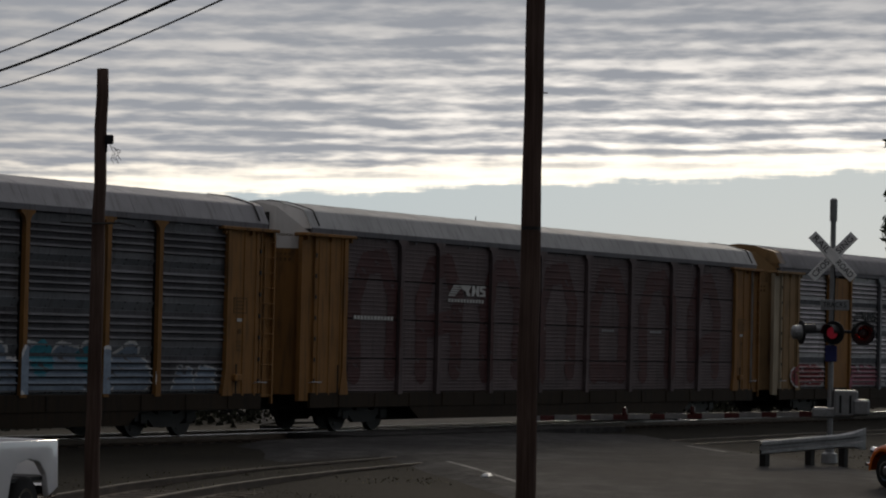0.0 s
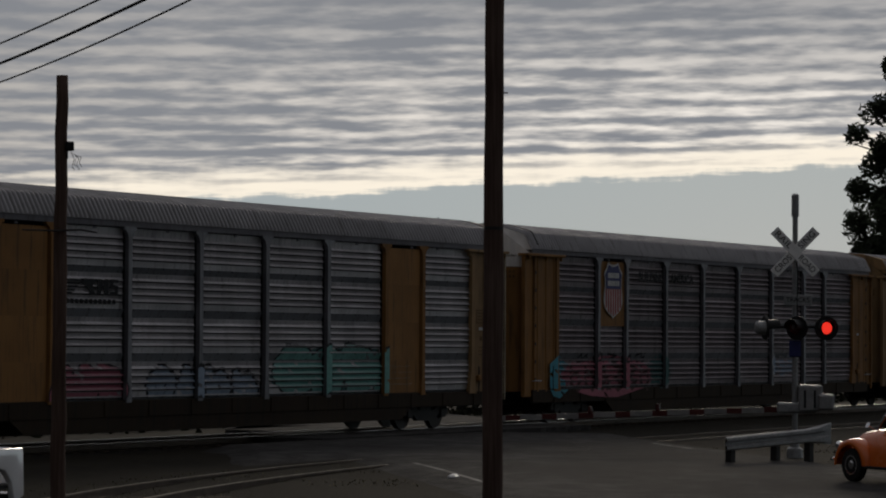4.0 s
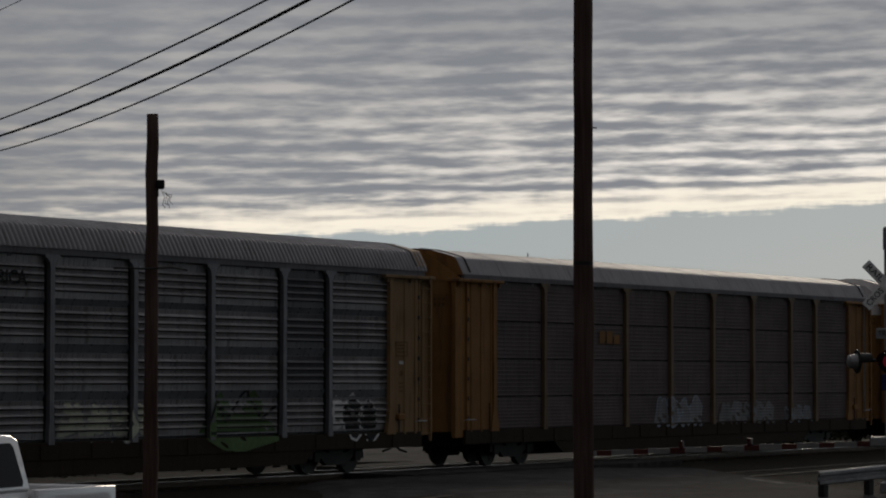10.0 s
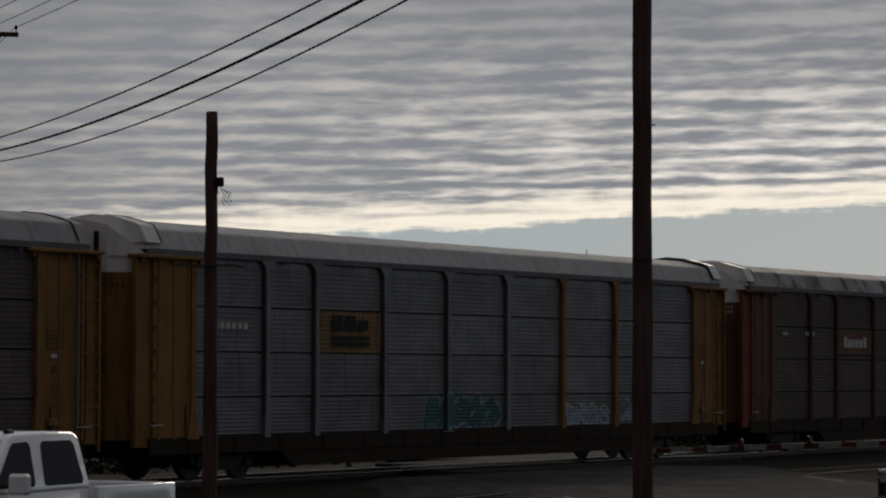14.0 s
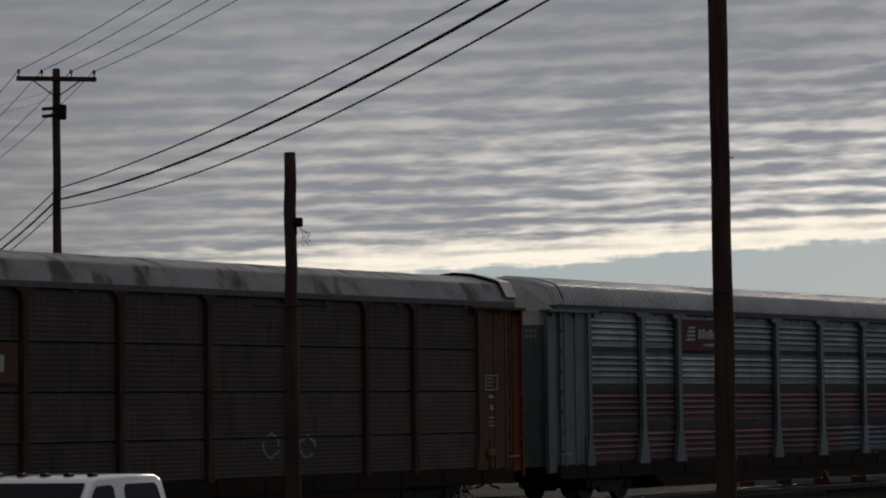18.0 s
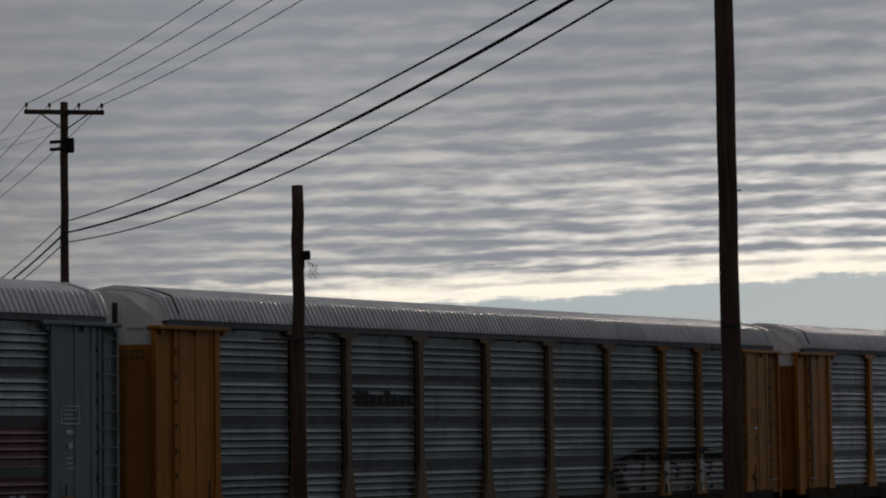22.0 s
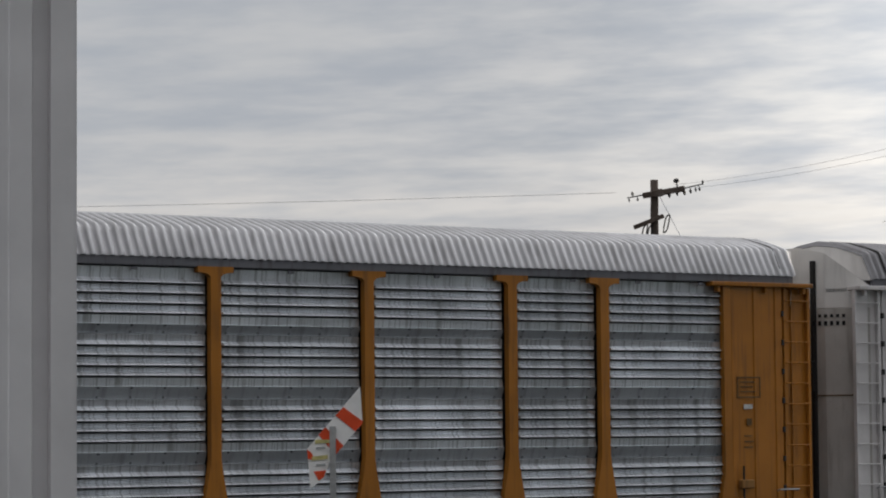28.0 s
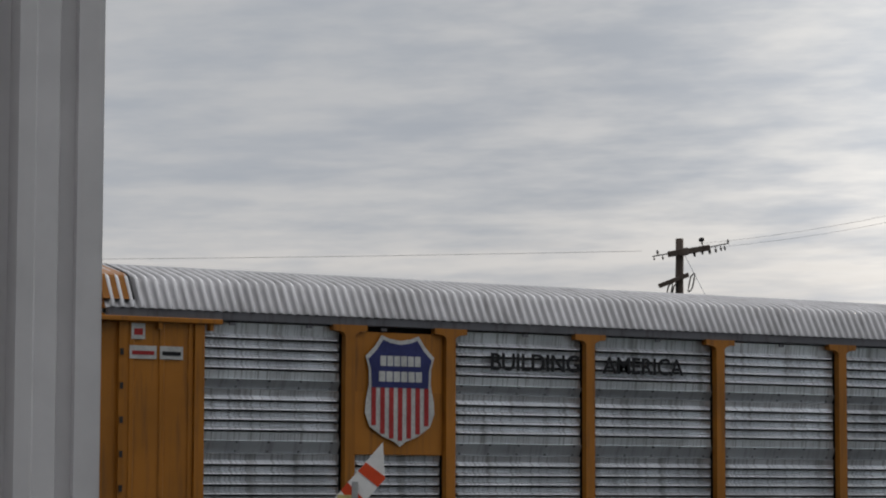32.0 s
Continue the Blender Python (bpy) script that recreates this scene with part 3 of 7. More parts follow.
def louvre_profile(height, plain_side=False):
    """Depth and height up a panel: a leaning band at the foot, a plain strip, then pressed slats with a lip over a deep slot.
    The plain kind has shallow folds only, and an open seam at its head."""
    feet = slat_feet(height)
    if plain_side:
        pts = [(0.030, 0.0), (0.022, 0.01)]
        n = 9
        for i in range(n):
            z = 0.01 + (height - 0.045) * i / n
            pts += [(0.016, z + 0.012), (0.030, z + 0.030), (0.026, 0.01 + (height - 0.045) * (i + 1) / n - 0.006)]
        if height == ROWS[0][1]:
            return pts + [(0.030, height + 0.075), (0.06, height + 0.08)]
        return pts + [(0.030, height - 0.034), (0.13, height - 0.030), (0.13, height)]
    pts = [(0.105, 0.0), (0.10, 0.02), (0.030, feet[0] - 0.012), (0.066, feet[0] - 0.009), (0.066, feet[0])]
    for z in feet[1:]:
        pts += [(0.046, z - 0.033), (0.110, z - 0.030), (0.110, z - 0.010), (0.008, z), (0.0, z + 0.006), (0.004, z + 0.017), (0.044, z + 0.047), (0.082, z + 0.062)]
    head = height + (0.075 if height == ROWS[0][1] else 0.0)       # the top row reaches up to the chord
    return pts + [(0.052, head - 0.006), (0.095, head)]


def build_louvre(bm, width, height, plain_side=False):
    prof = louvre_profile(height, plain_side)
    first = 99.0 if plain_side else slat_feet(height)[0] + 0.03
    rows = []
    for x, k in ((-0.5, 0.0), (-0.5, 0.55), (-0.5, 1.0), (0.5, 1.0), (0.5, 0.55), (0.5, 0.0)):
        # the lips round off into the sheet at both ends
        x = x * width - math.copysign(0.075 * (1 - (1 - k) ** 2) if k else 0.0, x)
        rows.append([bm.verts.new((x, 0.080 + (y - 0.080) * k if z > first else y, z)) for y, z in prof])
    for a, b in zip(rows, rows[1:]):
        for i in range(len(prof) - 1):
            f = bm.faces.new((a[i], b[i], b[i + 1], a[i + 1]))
            f.material_index = 1 if max(prof[i][0], prof[i + 1][0]) > (0.12 if plain_side else 0.10) else 0      # closed slot faces: their shade is put into a darker colour
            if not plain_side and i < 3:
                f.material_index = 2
    if not plain_side:
        # bolt heads along the smooth band
        n = 5 if width > 2 else 4
        foot = slat_feet(height)[0]
        for i in range(n):
            x = -width / 2 + 0.16 + (width - 0.32) * i / (n - 1)
            for z, y in ((0.035, 0.088), (foot - 0.03, 0.022)):
                old = set(bm.faces)
                box(bm, x - 0.014, x + 0.014, y - 0.012, y + 0.02, z - 0.014, z + 0.014)
                for f in set(bm.faces) - old:
                    f.material_index = 1


ROOF_LINE = ((-1.545, 5.085), (-1.515, 5.145), (-1.335, 5.485), (-1.305, 5.525), (-1.25, 5.555), (-1.05, 5.615), (-0.55, 5.745), (0.0, 5.80))


def build_roof(bm, ribs):
    prof = list(ROOF_LINE) + [(-y, z) for y, z in ROOF_LINE[-2::-1]]
    n = int(2 * HALF / (0.163 if ribs else 0.215))
    xs, hs = [], []
    for i in range(n):
        x = -HALF + 2 * HALF * i / n
        d = 2 * HALF / n
        if ribs:
            for k, h in ((0.0, 0.0), (0.28, 0.0), (0.38, 0.052), (0.46, 0.082), (0.56, 0.090), (0.74, 0.088), (0.84, 0.070), (0.93, 0.030)):
                xs.append(x + k * d)
                hs.append(h)
        elif i % 9 == 0:
            xs += [x, x + 0.05, x + 0.06, x + 0.12]
            hs += [0.0, 0.0, 0.006, 0.006]
    xs.append(HALF)
    hs.append(0.0)
    prev = None
    for x, h in zip(xs, hs):
        row = []
        for k, (y, z) in enumerate(prof):
            out = h * (0.8 if k in (0, len(prof) - 1) else 1.0)
            d = Vector((y * 0.55, z - 4.9)).normalized()
            row.append(bm.verts.new((x, y + d.x * out, z + d.y * out)))
        if prev:
            for k in range(len(prof) - 1):
                bm.faces.new((prev[k], row[k], row[k + 1], prev[k + 1])).smooth = ribs
        prev = row


def build_corner_post(bm):
    prism(bm, [(-0.20, 0.95), (0.20, 0.95), (0.19, 1.05), (0.105, 1.50), (0.085, 1.60), (0.085, 4.88), (-0.085, 4.88), (-0.085, 1.60), (-0.105, 1.50), (-0.19, 1.05)], -0.05, 0.06)


def build_square_post(bm):
    """A narrow post with a plain square crossbar at its head."""
    prism(bm, [(-0.24, 0.95), (0.24, 0.95), (0.22, 1.05), (0.12, 1.65), (0.095, 1.85), (0.095, 4.87), (0.33, 4.87), (0.33, 4.975), (-0.33, 4.975), (-0.33, 4.87), (-0.095, 4.87), (-0.095, 1.85), (-0.12, 1.65), (-0.22, 1.05)], -0.06, 0.06)


def build_post(bm):
    """A side post, flared towards the sill, with a T-shaped bracket at its head."""
    prism(bm, [(-0.28, 0.95), (0.28, 0.95), (0.25, 1.05), (0.12, 1.75), (0.092, 1.95), (0.092, 4.80), (0.13, 4.84), (0.20, 4.862), (0.31, 4.87), (0.32, 4.88), (0.32, 4.965), (-0.32, 4.965), (-0.32, 4.88), (-0.31, 4.87), (-0.20, 4.862), (-0.13, 4.84), (-0.092, 4.80), (-0.092, 1.95), (-0.12, 1.75), (-0.25, 1.05)], -0.06, 0.06)


def build_slim_post(bm):
    """A slim straight post that widens into rounded brackets under the chord."""
    half = [(0.10, 0.95), (0.095, 1.2), (0.072, 1.5), (0.072, 4.68), (0.10, 4.80), (0.16, 4.875), (0.24, 4.91), (0.24, 4.965)]
    prism(bm, half + [(-x, z) for x, z in half[::-1]], -0.05, 0.06)


def build_end_panel(bm):
    """Folded sheet with three shallow vertical ribs."""
    plan = [(-0.66, 0.12), (-0.66, 0.0)]
    for x in (-0.50, 0.02, 0.52):
        plan += [(x - 0.05, 0.0), (x - 0.035, -0.022), (x + 0.035, -0.022), (x + 0.05, 0.0)]
    plan += [(0.66, 0.0), (0.66, 0.12)]
    lo = [bm.verts.new((x, y, 0.95)) for x, y in plan]
    hi = [bm.verts.new((x, y, 4.90)) for x, y in plan]
    for i in range(len(plan) - 1):
        bm.faces.new((lo[i], lo[i + 1], hi[i + 1], hi[i]))


def build_ledge(bm):
    box(bm, -1.18, 1.18, -0.10, 0.25, 4.885, 4.965, bevel=0.012)
    for x in (-1.0, 0.1, 1.0):
        box(bm, x - 0.03, x + 0.03, -0.06, 0.05, 4.78, 4.885)


def build_ladder(bm):
    for x in (-0.28, 0.28):
        box(bm, x - 0.03, x + 0.03, -0.02, 0.05, 0.75, 4.88)
    for i in range(11):
        z = 0.95 + i * 0.37
        tube(bm, [(-0.28, -0.03, z), (0.28, -0.03, z)], 0.014, 6)
    box(bm, -0.28, 0.28, 0.06, 0.10, 0.9, 4.88)


END_PLAN = ((-1.46, 0.0), (-1.30, 0.18), (-0.85, 0.56), (-0.30, 0.70), (0.30, 0.70), (0.85, 0.56), (1.30, 0.18), (1.46, 0.0))


def build_end_door(bm, z0, z1):
    """Radial end doors, faceted in plan; None for z1: up to the roof."""
    pts = [(y, x, {1.46: 4.98, 1.30: 5.16, 0.85: 5.60, 0.30: 5.72}[abs(y)] if z1 is None else z1) for y, x in END_PLAN]
    lo = [bm.verts.new((x, y, z0)) for y, x, z in pts]
    hi = [bm.verts.new((x, y, z)) for y, x, z in pts]
    for i in range(len(pts) - 1):
        bm.faces.new((lo[i], hi[i], hi[i + 1], lo[i + 1]))
    bm.faces.new(hi)
    bm.faces.new(lo[::-1])


def build_corner_sheet(bm):
    """Plain folded sheet at a car's corner, with a rib and a line of bolt heads."""
    box(bm, -0.28, 0.36, 0.03, 0.10, 0.80, 4.88)
    box(bm, 0.28, 0.36, -0.03, 0.03, 0.80, 4.88)
    box(bm, -0.30, -0.22, -0.02, 0.10, 0.80, 4.88)
    for i in range(9):
        z = 1.1 + i * 0.44
        box(bm, -0.275, -0.245, -0.035, -0.02, z, z + 0.03)


def build_roof_gable(bm):
    """Dark plate that closes the roof's end under the ribs."""
    prof = [(y * 0.99, z - 0.01) for y, z in ROOF_LINE] + [(-y * 0.99, z - 0.01) for y, z in ROOF_LINE[-2::-1]]
    a = [bm.verts.new((0.0, y, z)) for y, z in prof]
    b = [bm.verts.new((0.03, y, z)) for y, z in prof]
    bm.faces.new(a[::-1])
    bm.faces.new(b)
    for i in range(len(a)):
        j = (i + 1) % len(a)
        bm.faces.new((a[i], a[j], b[j], b[i]))


def build_roof_cap(bm):
    """Smooth sheet over the roof's end, closed by a gable; its outer end is at x = 0."""
    half = [(y * 1.03, z + 0.075) for y, z in ROOF_LINE[1:]]
    prof = half + [(-y, z) for y, z in half[-2::-1]]
    rows = [[bm.verts.new((x, y, z)) for y, z in prof] for x in (-0.50, 0.0)]
    for k in range(len(prof) - 1):
        bm.faces.new((rows[0][k], rows[1][k], rows[1][k + 1], rows[0][k + 1]))
    bm.faces.new(rows[1])


def build_roof_hoop(bm, lift_off=0.075):
    line = [(0, y * (1.01 + 0.25 * lift_off), z + lift_off) for y, z in ROOF_LINE[1:]]
    tube(bm, line + [(0, -y, z) for _, y, z in line[-2::-1]], 0.020, 6)


def build_wheelset(bm):
    for side in (-1, 1):
        y0, y1 = side * 0.70, side * 0.835
        tube(bm, [(0, y0, 0), (0, y0 + side * 0.03, 0), (0, y0 + side * 0.035, 0), (0, y1, 0)], [0.445, 0.445, 0.42, 0.415], 24)
        tube(bm, [(0, y1, 0), (0, y1 + side * 0.05, 0)], [0.16, 0.11], 8)
    tube(bm, [(0, -1.0, 0), (0, 1.0, 0)], 0.08, 8)
    for a in (0, 120, 240):
        c, s = math.cos(radians(a)) * 0.28, math.sin(radians(a)) * 0.28
        for side in (-1, 1):
            tube(bm, [(c, side * 0.83, s), (c, side * 0.85, s)], 0.05, 6)


def build_bogie_frame(bm):
    for side in (-1, 1):
        y = side * 1.0
        prism(bm, [(-1.20, 0.36), (-1.15, 0.62), (-0.72, 0.66), (-0.42, 0.52), (0.42, 0.52), (0.72, 0.66), (1.15, 0.62), (1.20, 0.36), (0.7, 0.40), (0.45, 0.22), (-0.45, 0.22), (-0.7, 0.40)], y - 0.07, y + 0.07)
        for x in (-0.89, 0.89):
            box(bm, x - 0.14, x + 0.14, y - 0.11, y + 0.11, 0.30, 0.56, bevel=0.02)
        for x in (-0.2, 0, 0.2):
            tube(bm, [(x, y - side * 0.02, 0.26), (x, y - side * 0.02, 0.52)], 0.07, 8)
    box(bm, -0.3, 0.3, -1.05, 1.05, 0.32, 0.60)


def build_sill(bm):
    box(bm, -13.25, 13.25, 0.0, 0.10, 0.62, 1.0, bevel=0.01)
    for x in [-11.9 + 1.7 * i for i in range(15)]:
        box(bm, x - 0.05, x + 0.05, -0.02, 0.0, 0.64, 0.98)
    prism(bm, [(-8.5, 0.62), (-8.0, 0.30), (8.0, 0.30), (8.5, 0.62)], 0.02, 0.08)


def build_underframe(bm):
    box(bm, -13.9, 13.9, -0.35, 0.35, 0.55, 0.95)
    box(bm, -13.2, 13.2, -1.40, 1.40, 0.86, 1.02)
    for x in [-7.2 + 2.4 * i for i in range(7)]:
        box(bm, x - 0.06, x + 0.06, -1.38, 1.38, 0.60, 0.88)
    box(bm, -7.9, 7.9, -0.30, 0.30, 0.22, 0.58)
    tube(bm, [(-2.2, -0.9, 0.58), (0.2, -0.9, 0.58)], 0.19, 10)
    tube(bm, [(-8, -0.55, 0.52), (8, -0.55, 0.52)], 0.03, 6)
    box(bm, 1.2, 1.9, -1.1, -0.5, 0.40, 0.85, bevel=0.03)


def build_coupler(bm):
    box(bm, 0.0, 0.55, -0.09, 0.09, 0.70, 0.92, bevel=0.02)
    box(bm, 0.42, 0.72, -0.19, 0.17, 0.66, 0.96, bevel=0.04)
    tube(bm, [(0.1, -0.35, 0.72), (0.35, -0.38, 0.50), (0.7, -0.36, 0.44)], 0.03, 6)
    box(bm, -0.05, 0.02, -1.2, -0.4, 0.62, 0.67)


# solid block; its near-black colour stands for the unlit inside
def build_core(bm):
    box(bm, -13.15, 13.15, -1.36, 1.36, 1.0, 5.0)


def build_far_side(bm):
    for a, b in BAYS:
        for z, hgt in ROWS:
            prof = louvre_profile(hgt)
            lo = [bm.verts.new((a, 1.50 - y * 0.9, z + q)) for y, q in prof]
            hi = [bm.verts.new((b, 1.50 - y * 0.9, z + q)) for y, q in prof]
            for i in range(len(prof) - 1):
                bm.faces.new((hi[i], lo[i], lo[i + 1], hi[i + 1]))
    for x in POSTS + [-12.45, 12.45]:
        wide = 0.12 if abs(x) < 12 else 0.66
        box(bm, x - wide, x + wide, 1.42, 1.54, 0.95, 4.95)
    box(bm, -13.25, 13.25, 1.42, 1.54, 0.62, 1.0)


def build_chord(bm):
    box(bm, -13.35, 13.35, 0.0, 0.10, 4.955, 5.10, bevel=0.012)
    for x in [-12.6 + 1.4 * i for i in range(19)]:
        box(bm, x - 0.05, x + 0.05, -0.01, 0.02, 4.885, 4.93)


def side_mat(spec, bay, row):
    for bays, rows, m in spec.get("swap", ()):
        if bay in bays and row in rows:
            return m
    return spec["side"]


def build_car(spec):
    car = tagged(new("autorack_railcar"), spec["label"], "railcar", "autorack cars of the train")
    post, end = spec["post"], spec["end"]
    piece("interior", mesh_of("interior", build_core), M_core, car)
    piece("underframe", mesh_of("underframe", build_underframe), M_black, car)
    piece("side_sill", mesh_of("side_sill", build_sill), spec.get("sill", M_sill), car, pose(0, FY, 0))
    piece("top_chord", mesh_of("top_chord", build_chord), spec.get("chord", M_chord), car, pose(0, FY - 0.025, 0))
    smooth_roof = spec.get("flat_roof", False)
    piece("roof", mesh_of("flat_roof" if smooth_roof else "ribbed_roof", lambda bm: build_roof(bm, not smooth_roof)), spec["roof"], car)
    piece("far_side", mesh_of("far_side", build_far_side), spec["side"], car)
    for i, (a, b) in enumerate(BAYS):
        w = b - a + 0.02
        for j, (z, hgt) in enumerate(ROWS):
            key = "louvre_panel_%d_%d" % (round(w * 100), round(hgt * 100))
            m = side_mat(spec, i, j)
            if m in spec.get("sheet", ()):
                me = mesh_of(key + "_flat", lambda bm, w=w, hgt=hgt: box(bm, -w / 2, w / 2, 0.0, 0.05, 0.0, hgt))
            else:
                flat = spec.get("plain_side", False)
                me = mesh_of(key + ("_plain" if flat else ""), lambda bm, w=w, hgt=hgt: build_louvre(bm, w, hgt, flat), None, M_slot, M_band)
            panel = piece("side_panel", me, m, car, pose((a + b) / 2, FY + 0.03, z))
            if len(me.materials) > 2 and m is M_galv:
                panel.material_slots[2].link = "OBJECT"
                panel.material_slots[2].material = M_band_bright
    kind = ("square_side_post", build_square_post) if spec.get("tee") else ("slim_side_post", build_slim_post) if spec.get("slim") else ("side_post", build_post)
    for i, x in enumerate(POSTS):
        piece("side_post", mesh_of(*kind), M_yellow_old if i >= spec.get("yellow_from", 99) or i in spec.get("yellow_posts", ()) else post, car, pose(x, FY + 0.01, 0))
    for s in (-1, 1):
        turn = pose(0, 0, 0) if s > 0 else pose(0, 0, 0, 0, 0, 180)
        piece("end_panel", mesh_of("end_panel", build_end_panel), end, car, pose(s * 12.44, FY + 0.02, 0))
        piece("corner_post", mesh_of("corner_post", build_corner_post), end, car, pose(s * 11.78, FY + 0.01, 0))
        piece("roof_ledge", mesh_of("roof_ledge", build_ledge), end, car, pose(s * 12.58, FY, 0))
        if s > 0 or spec.get("left_ladder"):
            piece("ladder", mesh_of("ladder", build_ladder), spec.get("ladder", end), car, pose(s * 13.46, FY + 0.04, 0))
        else:
            piece("corner_sheet", mesh_of("corner_sheet", build_corner_sheet), spec.get("ladder", end), car, pose(-13.43, FY + 0.04, 0))
        piece("end_door", mesh_of("end_door", lambda bm: build_end_door(bm, 0.95, 4.57)), spec.get("door", end), car, Matrix.Translation((s * 13.36, 0, 0)) @ turn)
        piece("door_cap", mesh_of("door_cap", lambda bm: build_end_door(bm, 4.575, None)), spec.get("cap", M_capwhite), car, Matrix.Translation((s * 13.36, 0, 0)) @ turn)
        if "roof_cap" in spec:
            piece("roof_end_cap", mesh_of("roof_end_cap", build_roof_cap), spec["roof_cap"], car, Matrix.Translation((s * 13.44, 0, 0)) @ turn)
        piece("roof_gable", mesh_of("roof_gable", build_roof_gable), spec.get("cap", M_capwhite), car, Matrix.Translation((s * 13.36, 0, 0)) @ turn)
        low_hoop = smooth_roof and "roof_cap" not in spec
        piece("roof_end_hoop", mesh_of("low_roof_end_hoop", lambda bm: build_roof_hoop(bm, 0.008)) if low_hoop else mesh_of("roof_end_hoop", build_roof_hoop), M_black, car, pose(s * (12.93 if "roof_cap" in spec else 13.02), 0, 0))
        if s * spec.get("pipe", 0) > 0:
            part("drain_pipe", tubed([(s * 12.98, FY - 0.03, 1.2), (s * 12.98, FY - 0.05, 2.9), (s * 12.99, FY - 0.04, 4.0), (s * 12.98, FY - 0.03, 4.88)], 0.026, 6), M_armwhite, car, "pale upright pipe")
        piece("coupler", mesh_of("coupler", build_coupler), M_black, car, Matrix.Translation((s * 13.62, 0, 0)) @ turn)
        piece("door_seam", mesh_of("door_seam", lambda bm: box(bm, 0.0, 0.06, -0.055, 0.055, 0.95, 5.62)), M_black, car, Matrix.Translation((s * 13.36 + s * 0.70, 0, 0)) @ turn)
        bogie = piece("bogie", mesh_of("bogie_frame", build_bogie_frame), M_black, car, pose(s * 10.05, 0, 0))
        for x in (-0.89, 0.89):
            piece("wheelset", mesh_of("wheelset", build_wheelset), M_wheel, bogie, pose(x, 0, 0.42))
    return car


G, W_, D_, B_, R_, T_ = M_galv, M_galv_worn, M_galv_dark, M_galv_brown, M_galv_rust, M_galv_teal
EVERY = range(9)
SPECS = [
    dict(label="dirty grey louvred autorack railcar with yellow posts", side=D_, post=M_yellow_old, end=M_yellow_old, roof=M_roof_dull),
    dict(label="sooty grey louvred autorack railcar with yellow posts and graffiti", slim=True, side=D_, post=M_yellow_old, end=M_yellow_old, roof=M_roof_dull, flat_roof=True),
    dict(label="brown stained autorack railcar with faded red graffiti letters", slim=True, pipe=1, side=B_, plain_side=True, post=M_galv_brown, end=M_yellow_old, roof=M_roof_white, flat_roof=True, sill=M_sill, swap=(((), (), None),)),
    dict(label="grey louvred autorack railcar with yellow panels and teal graffiti", slim=True, yellow_posts=(0, 1, 6, 7), ladder=M_cream, side=M_galv_pale, post=M_galv_dark, end=M_yellow_pale, roof=M_roof_dull, cap=M_yellow_pale, roof_cap=M_yellow_pale, door=M_yellow_pale, sill=M_sill, swap=(((1, 7), range(4), M_yellow_old),), sheet=(M_yellow_old,)),
    dict(label="grey louvred autorack railcar with shield emblem and pink graffiti", slim=True, side=M_galv_soiled, post=M_galv_dark, end=M_yellow_old, roof=M_roof_dull, sill=M_sill, swap=(((1,), (0, 1), M_yellow_old),), sheet=(M_yellow_old,)),
    dict(label="grey louvred autorack railcar with shield emblem and blue graffiti", slim=True, side=W_, post=M_galv_dark, end=M_yellow_pale, roof=M_roof_dull, cap=M_yellow_pale, roof_cap=M_yellow_pale, sill=M_sill, swap=(((1,), (0, 1), M_yellow_old), ((1,), (2, 3), D_), ((7,), (0, 1, 2), D_)), sheet=(M_yellow_old,)),
    dict(label="dark brown-grey autorack railcar with yellow ends", slim=True, side=M_galv_umber, plain_side=True, post=M_yellow_dim, end=M_yellow_old, roof=M_roof_dull, flat_roof=True, cap=M_yellow_old, pipe=1, sill=M_sill),
    dict(label="blue-grey louvred autorack railcar with yellow emblem panel", slim=True, yellow_from=5, side=D_, plain_side=True, post=M_galv_dark, end=M_yellow_old, roof=M_roof_white, roof_cap=M_capwhite, flat_roof=True, sill=M_sill, swap=(((2,), (1,), M_yellow_pale),)),
    dict(label="oxide brown autorack railcar with patchy peeling roof", slim=True, side=R_, plain_side=True, post=M_brownpost, end=M_brownpaint, roof=M_roof_patchy, roof_cap=M_capwhite, flat_roof=True, sill=M_sill, door=M_brownpaint, ladder=M_redpaint),
    dict(label="silver and teal louvred autorack railcar with maroon bands", side=T_, post=M_tealpaint, end=M_tealpaint, roof=M_roof, sill=M_sill, door=M_tealpaint, swap=((EVERY, (2, 3), M_maroon),)),
    dict(label="silver louvred autorack railcar with yellow posts and black graffiti", yellow_from=6, side=M_galv_slate, post=M_yellow_dim, end=M_yellow, roof=M_roof),
    dict(label="silver louvred autorack railcar with yellow posts and black emblem", pipe=-1, side=G, post=M_yellow, end=M_yellow, roof=M_roof),
    dict(label="grey louvred autorack railcar with white posts and graffiti", side=M_galv_stained, tee=True, left_ladder=True, post=M_white, end=M_white, roof=M_roof_dull, door=M_doorwhite, cap=M_capwhite, sill=M_sill),
    dict(label="silver louvred autorack railcar with yellow posts and shield emblem", side=G, post=M_yellow, end=M_yellow, roof=M_roof, cap=M_yellow, roof_cap=M_yellow, swap=(((1,), (0, 1), M_yellow),), door=M_doorwhite, sheet=(M_yellow,)),
    dict(label="silver louvred autorack railcar with yellow posts", side=G, post=M_yellow, end=M_yellow, roof=M_roof),
]
CARS = [build_car(s) for s in SPECS]


def car_x(k, t):
    """Where the middle of car k is at t seconds: the train rolls towards -x."""
    q = (t - 16) / 16
    run = 149.54 + 11.0265 * 16 * q - 0.330 * q ** 2 + 0.297 * q ** 3 + 0.981 * q ** 4
    return (k - 1) * PITCH + 15.4 - run


# ---- emblems, lettering and graffiti on the cars ----
def spray(name, col, rough=0.6):
    return plain(name, col, rough, 0.0, 7.0, 0.22, 0.05)


